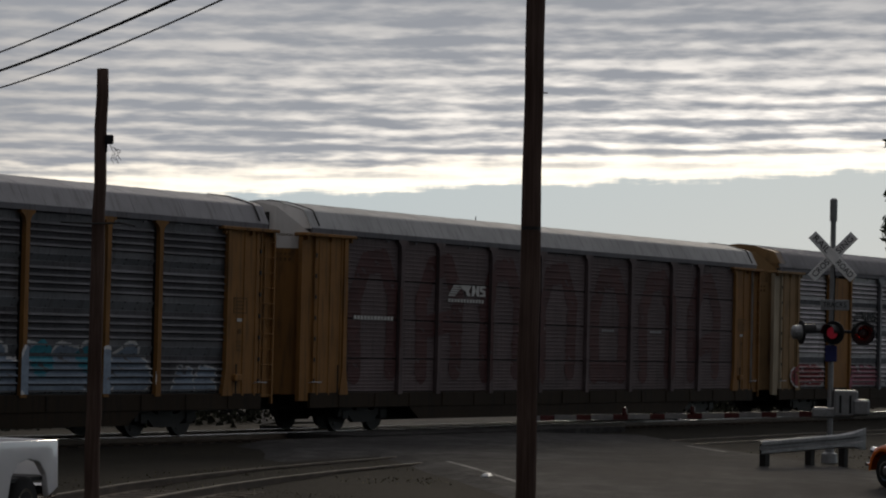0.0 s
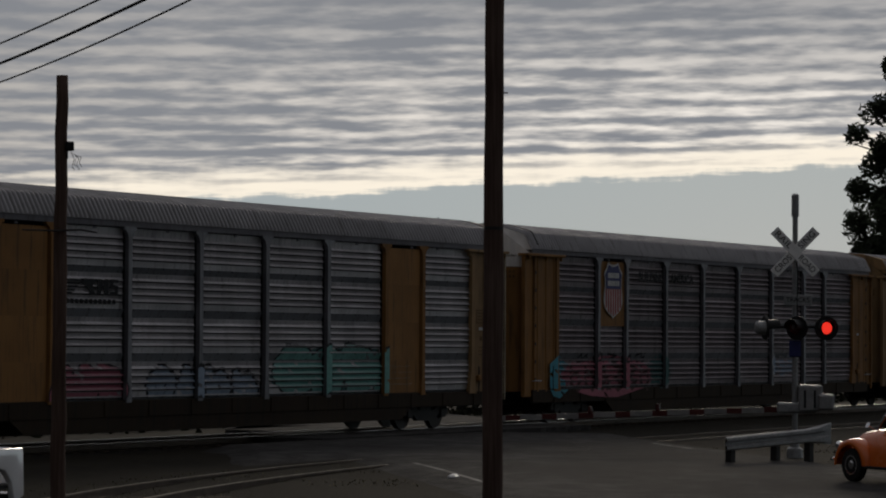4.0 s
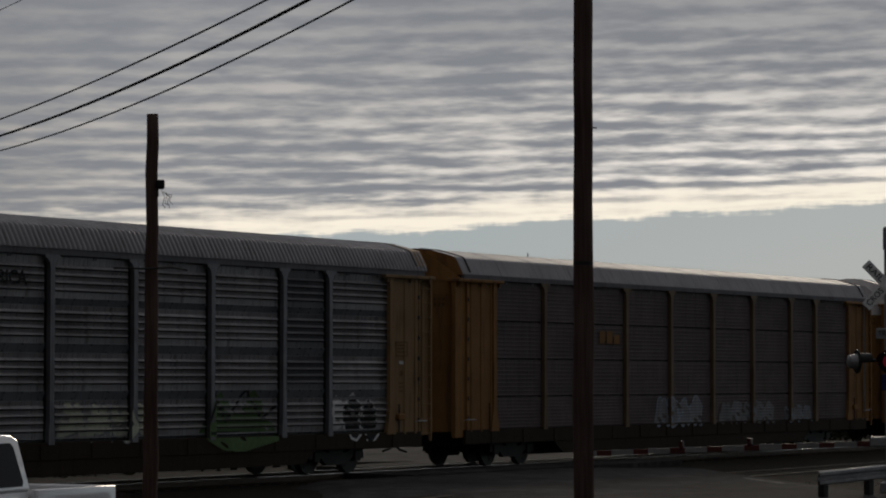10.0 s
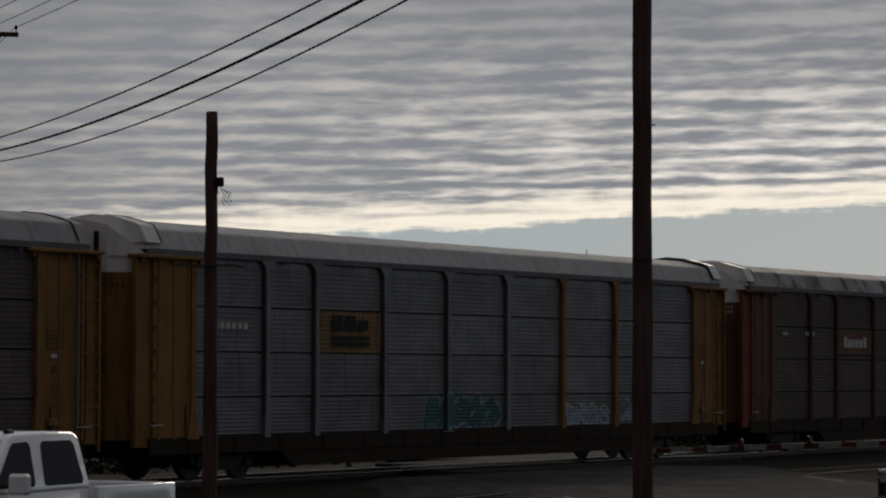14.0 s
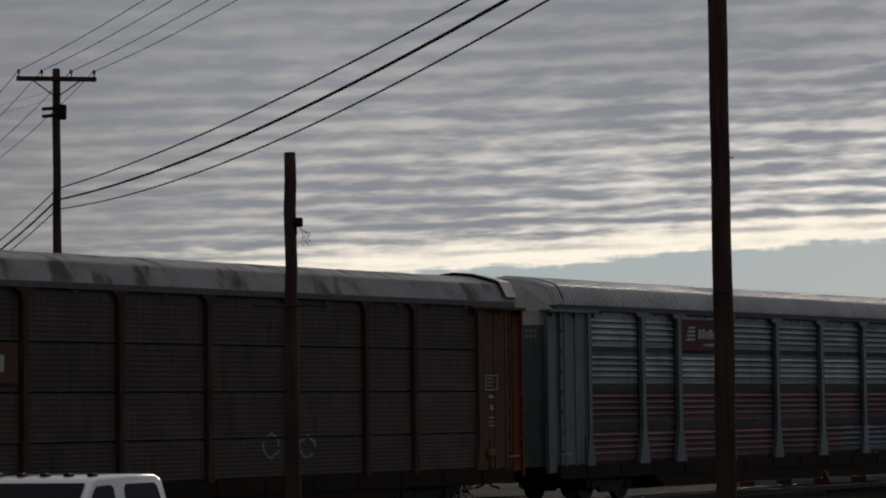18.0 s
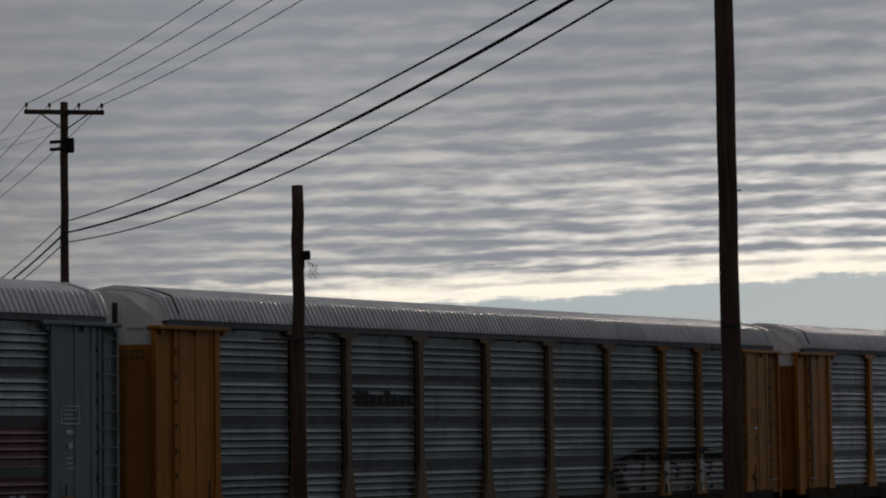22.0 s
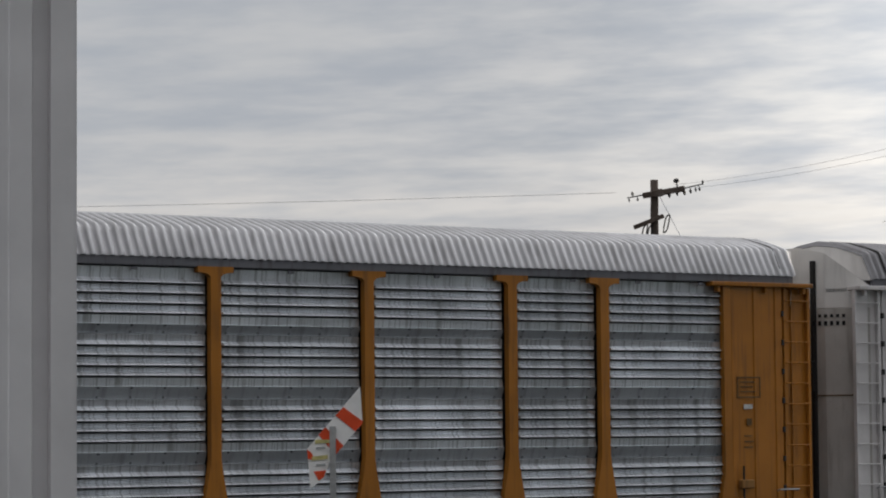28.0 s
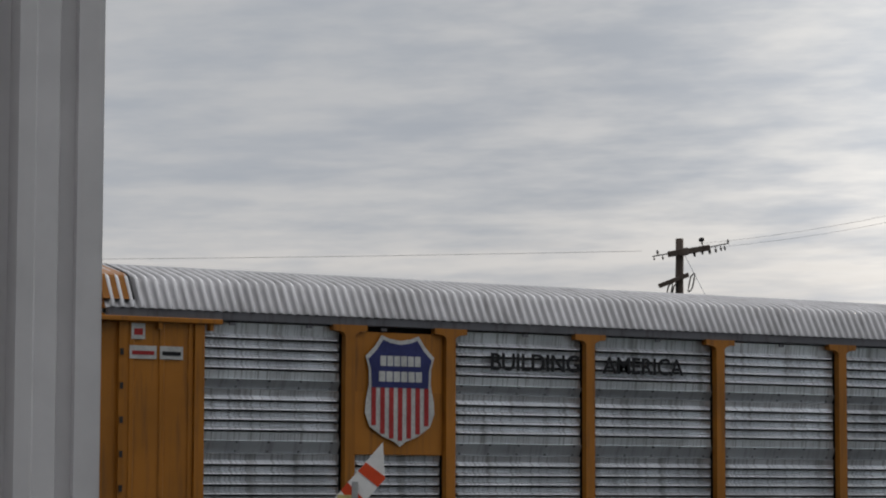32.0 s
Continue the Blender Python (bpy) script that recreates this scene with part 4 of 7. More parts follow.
P_black, P_white = spray("black_spray_paint", (0.016, 0.016, 0.018)), spray("white_spray_paint", (0.62, 0.62, 0.62))
P_teal, P_blue = spray("teal_spray_paint", (0.15, 0.34, 0.31)), spray("blue_spray_paint", (0.036, 0.15, 0.32))
P_pink, P_red = spray("pink_spray_paint", (0.34, 0.11, 0.15)), spray("red_spray_paint", (0.25, 0.045, 0.05))
P_green, P_cyan = spray("green_spray_paint", (0.09, 0.155, 0.06)), spray("cyan_spray_paint", (0.06, 0.28, 0.36))
P_pale, P_darkred = spray("pale_grey_green_spray_paint", (0.46, 0.48, 0.38)), spray("faded_dark_red_spray_paint", (0.074, 0.032, 0.032))
P_mint = spray("pale_mint_spray_paint", (0.24, 0.40, 0.36))
P_darkteal, P_slate = spray("dark_teal_spray_paint", (0.045, 0.12, 0.12)), spray("slate_blue_spray_paint", (0.24, 0.30, 0.38))

GLYPHS = {
    "A": [[(0.05, 0), (0.5, 1), (0.95, 0)], [(0.25, 0.38), (0.75, 0.38)]], "B": [[(0.15, 0), (0.15, 1), (0.75, 0.85), (0.6, 0.55), (0.15, 0.52)], [(0.6, 0.52), (0.9, 0.25), (0.6, 0), (0.15, 0)]],
    "C": [[(0.9, 0.85), (0.5, 1), (0.1, 0.6), (0.1, 0.35), (0.45, 0), (0.9, 0.12)]], "D": [[(0.15, 0), (0.15, 1), (0.6, 0.95), (0.92, 0.5), (0.6, 0.03), (0.15, 0)]],
    "E": [[(0.9, 1), (0.15, 1), (0.15, 0), (0.9, 0)], [(0.15, 0.52), (0.75, 0.52)]], "F": [[(0.9, 1), (0.15, 1), (0.15, 0)], [(0.15, 0.52), (0.7, 0.52)]],
    "G": [[(0.9, 0.85), (0.5, 1), (0.1, 0.6), (0.15, 0.2), (0.5, 0), (0.9, 0.15), (0.9, 0.45), (0.55, 0.45)]], "I": [[(0.5, 0), (0.5, 1)]],
    "K": [[(0.15, 0), (0.15, 1)], [(0.9, 1), (0.15, 0.45), (0.9, 0)]], "L": [[(0.15, 1), (0.15, 0), (0.9, 0)]], "+": [[(0.1, 0.45), (0.9, 0.45)], [(0.5, 0.0), (0.5, 0.9)]], "P": [[(0.15, 0), (0.15, 1), (0.8, 0.9), (0.8, 0.6), (0.15, 0.5)]], "H": [[(0.1, 0), (0.1, 1)], [(0.9, 0), (0.9, 1)], [(0.1, 0.5), (0.9, 0.5)]],
    "M": [[(0.05, 0), (0.15, 1), (0.5, 0.35), (0.85, 1), (0.95, 0)]],
    "N": [[(0.1, 0), (0.1, 1), (0.9, 0), (0.9, 1)]], "O": [[(0.5, 0), (0.1, 0.3), (0.1, 0.7), (0.5, 1), (0.9, 0.7), (0.9, 0.3), (0.5, 0)]],
    "R": [[(0.12, 0), (0.12, 1), (0.7, 0.95), (0.8, 0.65), (0.12, 0.5), (0.9, 0)]], "S": [[(0.88, 0.85), (0.5, 1), (0.12, 0.8), (0.4, 0.52), (0.85, 0.28), (0.5, 0), (0.1, 0.12)]],
    "T": [[(0.05, 1), (0.95, 1)], [(0.5, 1), (0.5, 0)]], "U": [[(0.1, 1), (0.12, 0.25), (0.5, 0), (0.88, 0.25), (0.9, 1)]], "V": [[(0.08, 1), (0.5, 0), (0.92, 1)]],
    "X": [[(0.05, 0), (0.95, 1)], [(0.05, 1), (0.95, 0)]], "Y": [[(0.05, 1), (0.5, 0.5), (0.95, 1)], [(0.5, 0.5), (0.5, 0)]], "Z": [[(0.1, 1), (0.9, 1), (0.1, 0), (0.9, 0)]],
}


# worn pieces that cannot be read: loose hooks, loops and zigzags
FORMS = ([[(0.85, 0.9), (0.3, 1.0), (0.05, 0.5), (0.4, 0.05), (0.9, 0.3), (0.6, 0.6), (0.35, 0.45)]], [[(0.05, 0.1), (0.35, 0.95), (0.5, 0.3), (0.75, 0.9), (0.95, 0.1)], [(0.2, 0.2), (0.8, 0.35)]],
         [[(0.1, 0.9), (0.15, 0.3), (0.5, 0.0), (0.85, 0.35), (0.6, 0.75), (0.3, 0.6)]], [[(0.1, 1.0), (0.8, 0.8), (0.2, 0.45), (0.9, 0.3), (0.3, 0.0)]],
         [[(0.2, 0.0), (0.1, 0.6), (0.5, 1.0), (0.9, 0.65), (0.75, 0.0)], [(0.5, 0.7), (0.45, 0.2)]], [[(0.05, 0.7), (0.5, 1.0), (0.55, 0.1), (0.95, 0.35)], [(0.15, 0.1), (0.8, 0.6)]])


def script(text, x0, x1, z0, z1, slant=0.0, wobble=0.05, seed=1, read=False):
    """Skeleton strokes of hand-drawn letters that fill a rectangle of the car's side."""
    rnd = random.Random(seed)
    step = (x1 - x0) / len(text)
    lines = []
    for i, ch in enumerate(text):
        up, grow = rnd.uniform(-wobble, wobble), rnd.uniform(0.88, 1.0)
        for line in GLYPHS[ch] if read else FORMS[(ord(ch) * 5 + i) % len(FORMS)]:
            lines.append([(x0 + step * (i + 0.06 + 0.88 * u) + slant * v * (z1 - z0), z0 + (z1 - z0) * min(1.0, max(0.0, v * grow + up))) for u, v in line])
    return lines


def blob(x, z, rx, rz, n=12, rough=0.15, seed=3):
    rnd = random.Random(seed)
    return [(x + rx * math.cos(k * math.tau / n) * rnd.uniform(1 - rough, 1 + rough), z + rz * math.sin(k * math.tau / n) * rnd.uniform(1 - rough, 1 + rough)) for k in range(n)]


def ring(x, z, rx, rz, a0=0, a1=360, n=14):
    """Part of an oval, as a line."""
    return [(x + rx * math.cos(radians(a0 + (a1 - a0) * k / n)), z + rz * math.sin(radians(a0 + (a1 - a0) * k / n))) for k in range(n + 1)]


def distance(px, pz, lines):
    best = np.full(px.shape, 9.0)
    for line in lines:
        for (ax, az_), (bx, bz) in zip(line, line[1:]):
            dx, dz = bx - ax, bz - az_
            k = np.clip(((px - ax) * dx + (pz - az_) * dz) / max(1e-9, dx * dx + dz * dz), 0, 1)
            best = np.minimum(best, np.hypot(px - ax - k * dx, pz - az_ - k * dz))
    return best


def within(px, pz, outline):
    hit = np.zeros(px.shape, bool)
    for (ax, az_), (bx, bz) in zip(outline, outline[1:] + outline[:1]):
        cross = ((az_ > pz) != (bz > pz)) & (px < (bx - ax) * (pz - az_) / ((bz - az_) if abs(bz - az_) > 1e-9 else 1e-9) + ax)
        hit ^= cross
    return hit


def stroke(mat, radius, lines):
    return lambda x, z: (distance(x, z, lines) < radius, mat)


def fill(mat, outline):
    return lambda x, z: (within(x, z, outline), mat)


def strips(step, plain_side):
    """Patches of paintable sheet up a car's side: foot, top and the depths there."""
    rows = []
    for foot, height in ROWS:
        prof = louvre_profile(height, plain_side)
        first = slat_feet(height)[0]
        spans = [(0.03, first - 0.015), (first + 0.024, first + SLAT - 0.04)]
        for z in slat_feet(height)[1:]:
            spans += [(z + 0.008, z + 0.056), (z + 0.056, min(z + SLAT - 0.038, height - 0.008))]
        if plain_side:
            spans = [(0.012, height - 0.036)]
        for a, b in spans:
            n = max(1, round((b - a) / step))
            for i in range(n):
                z0, z1 = a + (b - a) * i / n, a + (b - a) * (i + 1) / n
                ys = []
                for z in (z0, z1):
                    for (ya, za), (yb, zb) in zip(prof, prof[1:]):
                        if za <= z <= zb:
                            ys.append(ya + (yb - ya) * (z - za) / max(1e-9, zb - za))
                            break
                rows.append((foot + z0, foot + z1, FY + (0.014 if plain_side else 0.026) + ys[0], FY + (0.014 if plain_side else 0.026) + ys[1]))
    return rows


def graffiti(car, x0, x1, z0, z1, layers, step=0.022, label="spray-painted graffiti", wear=0.06):
    """Paint sprayed over slats, bands, posts and sill, leaving the slots open; later layers cover earlier ones."""
    cells = {}
    xs = np.arange(x0, x1, step)
    mid = xs + step / 2
    on_post = np.zeros(len(xs), bool)
    for p in POSTS:
        on_post |= np.abs(mid - p) < 0.13
    on_end = np.abs(mid) > 11.78
    solid = [(z, z + step, FY - 0.056, FY - 0.056) for z in np.arange(max(z0, 1.02), min(z1, 4.8), step)]
    sill = [(z, z + step, FY - 0.025, FY - 0.025) for z in np.arange(max(z0, 0.66), min(z1, 0.97), step)]
    for rows, mask in ((strips(step, SPECS[CARS.index(car)].get("plain_side", False)), ~on_post & ~on_end), (solid, on_post | on_end), (sill, np.ones(len(xs), bool))):
        for a, b, ya, yb in rows:
            if b < z0 or a > z1:
                continue
            zz = np.full(len(xs), (a + b) / 2)
            got = np.zeros(len(xs), int)
            mats = [None]
            for layer in layers:
                hit, mat = layer(mid, zz)
                mats.append(mat)
                got[hit & mask] = len(mats) - 1
            flaw = np.sin(mid * 5.1 + 3 * np.sin(a * 7.3)) + np.sin(mid * 13.7 + a * 19.0) + np.sin(mid * 2.3 - a * 8.1)
            got[flaw < -2.6 + wear * 9] = 0
            edges = np.concatenate(([0], np.nonzero(np.diff(got))[0] + 1, [len(got)]))
            for i, j in zip(edges, edges[1:]):
                if got[i]:
                    cells.setdefault(mats[got[i]], []).append((xs[i], xs[j - 1] + step, a, b, ya, yb))
    for m, quads in cells.items():
        verts, faces = [], []
        for a, b, c, d, ya, yb in quads:
            k = len(verts)
            verts += [(a, ya, c), (b, ya, c), (b, yb, d), (a, yb, d)]
            faces.append((k, k + 1, k + 2, k + 3))
        me = bpy.data.meshes.new("graffiti")
        me.from_pydata(verts, [], faces)
        me.materials.append(m)
        part("graffiti", me, None, car, label)["kind"] = "stuff"


def bubble(text, x0, x1, z0, z1, body, edge, r, line=0.05, seed=1, slant=0.0):
    """Fat letters with an outline."""
    s = script(text, x0 + r, x1 - r, z0 + r, z1 - r, slant, 0.06, seed)
    return [stroke(edge, r + line, s), stroke(body, r, s)]


def flat_shape(name, car, outline, mat, y=FY - 0.004, label=""):
    bm = bmesh.new()
    prism(bm, outline, y - 0.003, y + 0.003)
    bmesh.ops.recalc_face_normals(bm, faces=bm.faces[:])
    return part(name, bm, mat, car, label)


def bar(name, car, x0, x1, z0, z1, mat, y=FY + 0.022, label="", slant=0.0):
    return flat_shape(name, car, [(x0, z0), (x1, z0), (x1 + slant, z1), (x0 + slant, z1)], mat, y, label)


def shield(car, x, z, w, h):
    """Shield emblem: white rim, navy head, red and white stripes."""
    def outline(k):
        half = [(0.0, 0.455), (0.15, 0.47), (0.27, 0.5), (0.37, 0.40), (0.50, 0.31), (0.455, 0.20), (0.45, 0.06), (0.495, -0.09), (0.505, -0.20), (0.44, -0.32), (0.25, -0.41), (0.08, -0.455), (0.0, -0.50)]
        pts = [(x + a * w * k, z + b * h * k) for a, b in half]
        return pts + [(x - a * w * k, z + b * h * k) for a, b in half[-2:0:-1]]
    badge = flat_shape("shield_emblem", car, outline(1.0), M_text_white, FY - 0.012, "white-rimmed shield emblem")
    rim = outline(0.92)
    half_n = len(rim) // 2
    right = [p for p in rim[:half_n] if p[1] > z + 0.05 * h]
    left = [p for p in rim[half_n:] if p[1] > z + 0.05 * h]
    head_sorted = right + [(x + 0.41 * w, z + 0.03 * h), (x - 0.41 * w, z + 0.03 * h)] + left
    flat_shape("shield_head", badge, head_sorted, M_navy, FY - 0.019, "navy blue shield head")
    for i in range(-3, 4):
        cx = x + i * w * 0.128
        foot = z - h * (0.445, 0.425, 0.385, 0.31)[abs(i)]
        bar("shield_stripe", badge, cx - w * 0.032, cx + w * 0.032, foot, z + 0.03 * h, M_red, FY - 0.019, "red shield stripe")
    for dz, half in ((0.27, 0.30), (0.13, 0.32)):
        for k in range(6):
            a = x - half * w + k * half * w / 3
            bar("emblem_writing", badge, a + 0.012, a + half * w / 3 - 0.012, z + (dz - 0.046) * h, z + (dz + 0.046) * h, M_text_white, FY - 0.026)


def slogan(car, mat):
    for words, a, b in (("BUILDING", -6.29, -4.47), ("AMERICA", -3.98, -2.22)):
        letters(words, 0.40, mat, "slogan", car, ((a + b) / 2, FY - 0.008, 4.44), width=b - a, depth=0.004, bold=0.008)


def horse_emblem(car, x0, x1, z0, z1, mat):
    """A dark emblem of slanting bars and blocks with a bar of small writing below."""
    w, h = x1 - x0, z1 - z0
    P = lambda u, v: (x0 + u * w, z0 + v * h)
    for i in range(5):
        v = 0.40 + 0.125 * i
        flat_shape("railway_emblem", car, [P(0.0 + 0.03 * i, v), P(0.17 + 0.05 * i, v), P(0.20 + 0.05 * i, v + 0.08), P(0.015 + 0.03 * i, v + 0.08)], mat, FY + 0.02, "slanted bar of the railway emblem")
    flat_shape("railway_emblem", car, [P(0.34, 1.0), P(0.62, 1.0), P(0.54, 0.70), P(0.60, 0.42), P(0.50, 0.42), P(0.46, 0.66), P(0.36, 0.80)], mat, FY + 0.02)
    flat_shape("railway_emblem", car, [P(0.62, 0.42), P(0.69, 0.42), P(0.72, 0.72), P(0.77, 0.42), P(0.83, 0.42), P(0.83, 1.0), P(0.76, 1.0), P(0.74, 0.72), P(0.70, 1.0), P(0.64, 1.0)], mat, FY + 0.02)
    flat_shape("railway_emblem", car, [P(0.85, 0.42), P(1.0, 0.42), P(1.0, 0.76), P(0.91, 0.80), P(0.91, 0.88), P(1.0, 0.88), P(1.0, 1.0), P(0.85, 1.0), P(0.85, 0.68), P(0.94, 0.64), P(0.94, 0.54), P(0.85, 0.54)], mat, FY + 0.02)
    for k in range(12):
        a = k / 12 * 0.98
        bar("emblem_writing", car, x0 + w * a, x0 + w * (a + 0.055), z0 + 0.06 * h, z0 + 0.24 * h, mat, FY + 0.02)


def block_name(car, x0, x1, z0, z1, n, mat, y=FY + 0.02, seed=1):
    """A painted name as plain blocks of its size."""
    rnd = random.Random(seed)
    step = (x1 - x0) / n
    for k in range(n):
        top = z1 if k == 0 else z1 - (z1 - z0) * rnd.choice((0.0, 0.22, 0.28))
        bar("painted_name_block", car, x0 + step * (k + 0.08), x0 + step * (k + 0.86), z0, top, mat, y)


def marks(car, x, z, n, mat, h=0.14, w=0.09, y=FY + 0.02):
    for k in range(n):
        bar("reporting_mark", car, x + k * w * 1.35, x + k * w * 1.35 + w, z, z + h, mat, y)


def end_details(car, k, ink):
    """Data panel, placards and small stencils on the end sheets, door fastenings, rivets."""
    rnd = random.Random(40 + k)
    x, y = 12.44, FY - 0.004
    frame_ = [(x - 0.42, 2.92), (x + 0.1, 2.92), (x + 0.1, 3.27), (x - 0.42, 3.27)]
    for i in range(4):
        (xa, za), (xb, zb) = frame_[i], frame_[(i + 1) % 4]
        bar("data_panel_border", car, min(xa, xb) - 0.012, max(xa, xb) + 0.012, min(za, zb) - 0.012, max(za, zb) + 0.012, ink, y, "stencilled data panel border")
    for i in range(3):
        bar("data_line", car, x - 0.36, x + 0.02 - 0.16 * rnd.random(), 3.175 - i * 0.085, 3.20 - i * 0.085, ink, y)
    bar("placard", car, x - 0.28, x - 0.08, 2.71, 2.79, M_text_white, y, "small white placard")
    for i in range(3):
        bar("stencil_line", car, x - 0.28, x - 0.05 - 0.06 * rnd.random(), 2.22 - i * 0.10, 2.245 - i * 0.10, ink, y)
    bar("stencil_line", car, x - 0.22, x - 0.10, 2.42, 2.54, ink, y)
    part("brake_box", boxed(x - 0.42, x - 0.12, FY - 0.10, FY + 0.02, 1.30, 1.46, bevel=0.02), M_yellow_old, car)
    for i in range(7):
        z = 1.25 + i * 0.52
        part("door_hinge", boxed(13.08, 13.13, FY - 0.01, FY + 0.06, z, z + 0.10), M_black, car)
        part("door_hinge", boxed(-13.13, -13.08, FY - 0.01, FY + 0.06, z, z + 0.10), M_black, car)
    # stencils on the end door that looks up the track
    for dz, n in ((4.40, 5), (4.25, 6)):
        for i in range(n):
            q = -1.12 + i * 0.085
            ob = part("door_stencil", boxed(-0.002, 0.002, -0.03, 0.03, 0.0, 0.085 if dz < 4.3 else 0.06), ink, car)
            d = (q + 1.30) / 0.45
            ob.matrix_basis = pose(-13.36 - 0.18 - 0.38 * d - 0.012, q, dz, 0, 0, 40.2)
    letters("EXCESS HEIGHT CAR", 0.085, ink, "door_lettering", car, (-13.36 - 0.18 - 0.19 - 0.012, -1.075, 4.90), pose(0, 0, 0, 90, 0, -49.8), 0.50, 0.001)
    if k >= 12:
        for q, d in ((-1.30, 0.18), (-1.07, 0.38), (-0.85, 0.56), (-0.45, 0.67)) if k == 13 else ():
            part("door_rod", tubed([(-13.37 - d, q, 1.0), (-13.37 - d, q, 5.15 + 0.5 * (1.3 + q) / 0.9)], 0.016, 5), M_black, car, "thin dark upright rod")
        for q, d in ((-1.19, 0.27), (-0.96, 0.47), (-0.65, 0.62)) if k == 13 else ():
            part("door_label", boxed(-13.40 - d, -13.38 - d, q - 0.07, q + 0.07, 4.56, 4.66), M_text_white, car, "small worn white label")
        for (ya, xa), (yb, xb) in zip(END_PLAN[1:3], END_PLAN[2:4]):
            part("door_rail", tubed([(-13.37 - xa, ya, 2.96), (-13.37 - xb, yb, 2.96)], 0.012, 5), M_stencil, car)
        if k == 12:
            part("lock_handle", boxed(-14.09, -13.99, -0.68, -0.56, 3.02, 3.60, bevel=0.01), M_black, car, "dark lock handle")
    for s in (-1, 1):
        if k != 13 or s > 0:
            part("door_lock_bar", boxed(s * 14.0 - 0.04, s * 14.0 + 0.04, -0.67, -0.57, 1.0, 5.46, bevel=0.01), M_black, car, "dark upright lock bar")
        part("lock_rod", tubed([(s * 14.02, 0.62, 1.1), (s * 14.02, 0.62, 5.45)], 0.022, 6), M_black, car)
        part("grab_iron", tubed([(s * 12.9, FY - 0.02, 1.25), (s * 12.9, FY - 0.09, 1.27), (s * 13.35, FY - 0.09, 1.27), (s * 13.35, FY - 0.02, 1.25)], 0.014, 6), M_galvpost, car)
        part("handbrake_rod", tubed([(s * 12.1, FY - 0.05, 1.0), (s * 12.1, FY - 0.05, 1.7)], 0.02, 6), M_black, car)


for k, car in enumerate(CARS):
    end_details(car, k, M_text_white if k in (8, 9) else (M_text_black if k == 12 else M_stencil))

c = CARS
# grey car with pale and blue bubble letters along its foot
graffiti(c[1], -0.8, 3.4, 1.0, 2.25, [stroke(P_pale, 0.34, [blob(0.2, 1.5, 0.5, 0.35), blob(1.7, 1.5, 0.5, 0.4)]), stroke(P_black, 0.05, [blob(0.3, 1.6, 0.2, 0.25), blob(1.8, 1.3, 0.35, 0.12)])])
graffiti(c[1], 2.6, 11.7, 1.0, 2.25, bubble("OUDIA", 2.7, 9.0, 0.8, 2.2, P_slate, P_white, 0.27, 0.08, 4) + [fill(P_cyan, blob(5.0, 1.8, 0.4, 0.4)), fill(P_cyan, blob(6.6, 1.8, 0.4, 0.3))] + bubble("SI", 9.6, 11.6, 0.85, 1.7, P_slate, P_white, 0.12, 0.04, 8))
# brown car with huge faint red letters and a pale emblem
graffiti(c[2], -11.7, 11.7, 1.15, 4.75, [stroke(P_darkred, 0.30, [[(x, 1.5), (x - 0.05, 3.4), (x + 0.45, 4.3), (x + 1.3, 4.4), (x + 1.85, 3.5), (x + 1.75, 1.6)] for x in (-11.2, -7.9, -4.5, -1.3, 2.0, 5.2, 8.6)] + [[(-7.9, 2.7), (-6.3, 2.9)], [(2.1, 1.6), (3.8, 1.5)], [(8.6, 2.2), (10.4, 2.6)]])], 0.04, "huge faded red graffiti letters", 0.02)
horse_emblem(c[2], -6.6, -4.6, 3.38, 3.88, M_text_white)
marks(c[2], -11.3, 2.86, 12, M_text_white, 0.10, 0.12)
for x in (-1.9, 2.4, 5.6):
    marks(c[2], x, 2.74, 5, M_roof_dull, 0.07, 0.12)
# yellow-panelled car with red, pink and teal pieces
horse_emblem(c[3], -6.75, -4.65, 3.15, 3.75, M_text_black)
graffiti(c[3], -12.7, -8.9, 1.0, 2.1, [fill(P_red, blob(-10.8, 1.42, 1.6, 0.48, 18, 0.08)), stroke(P_white, 0.03, [blob(-10.8, 1.42, 1.64, 0.50, 18, 0.08)[7:16]])])
graffiti(c[3], -7.4, -3.9, 1.02, 1.95, bubble("AES", -7.3, -4.2, 0.85, 1.9, P_pink, P_black, 0.22, 0.05, 3))
graffiti(c[3], -3.8, 1.6, 1.02, 1.9, bubble("VNNO", -3.6, 1.4, 0.85, 1.8, P_slate, P_black, 0.16, 0.09, 5))
graffiti(c[3], 1.6, 8.9, 1.02, 2.45, [fill(P_darkteal, blob(5.2, 1.55, 3.4, 0.72, 20, 0.1))] + bubble("BEAR", 1.7, 8.6, 0.95, 2.35, P_teal, P_black, 0.36, 0.06, 7) + [stroke(P_white, 0.05, [blob(8.2, 1.5, 0.3, 0.4)])])
# shield car with the pink piece
shield(c[4], -8.08, 3.98, 1.25, 1.72)
slogan(c[4], M_text_black)
graffiti(c[4], -12.3, -3.6, 0.66, 2.25, [fill(P_cyan, blob(-11.6, 1.4, 0.8, 0.62)), fill(P_darkteal, blob(-4.6, 1.5, 0.9, 0.5)), fill(P_pink, blob(-8.2, 1.38, 3.1, 0.62, 22, 0.08)), stroke(P_darkred, 0.07, script("RSENCE", -10.9, -5.2, 0.95, 1.75, 0.1, 0.05, 12)), stroke(P_black, 0.035, script("MNMVM", -10.4, -5.4, 1.75, 2.1, 0.0, 0.1, 13))])
graffiti(c[4], 4.0, 7.0, 1.2, 2.1, bubble("OUI", 4.1, 6.6, 1.25, 2.0, P_slate, M_galv_worn, 0.13, 0.05, 2), wear=0.12)
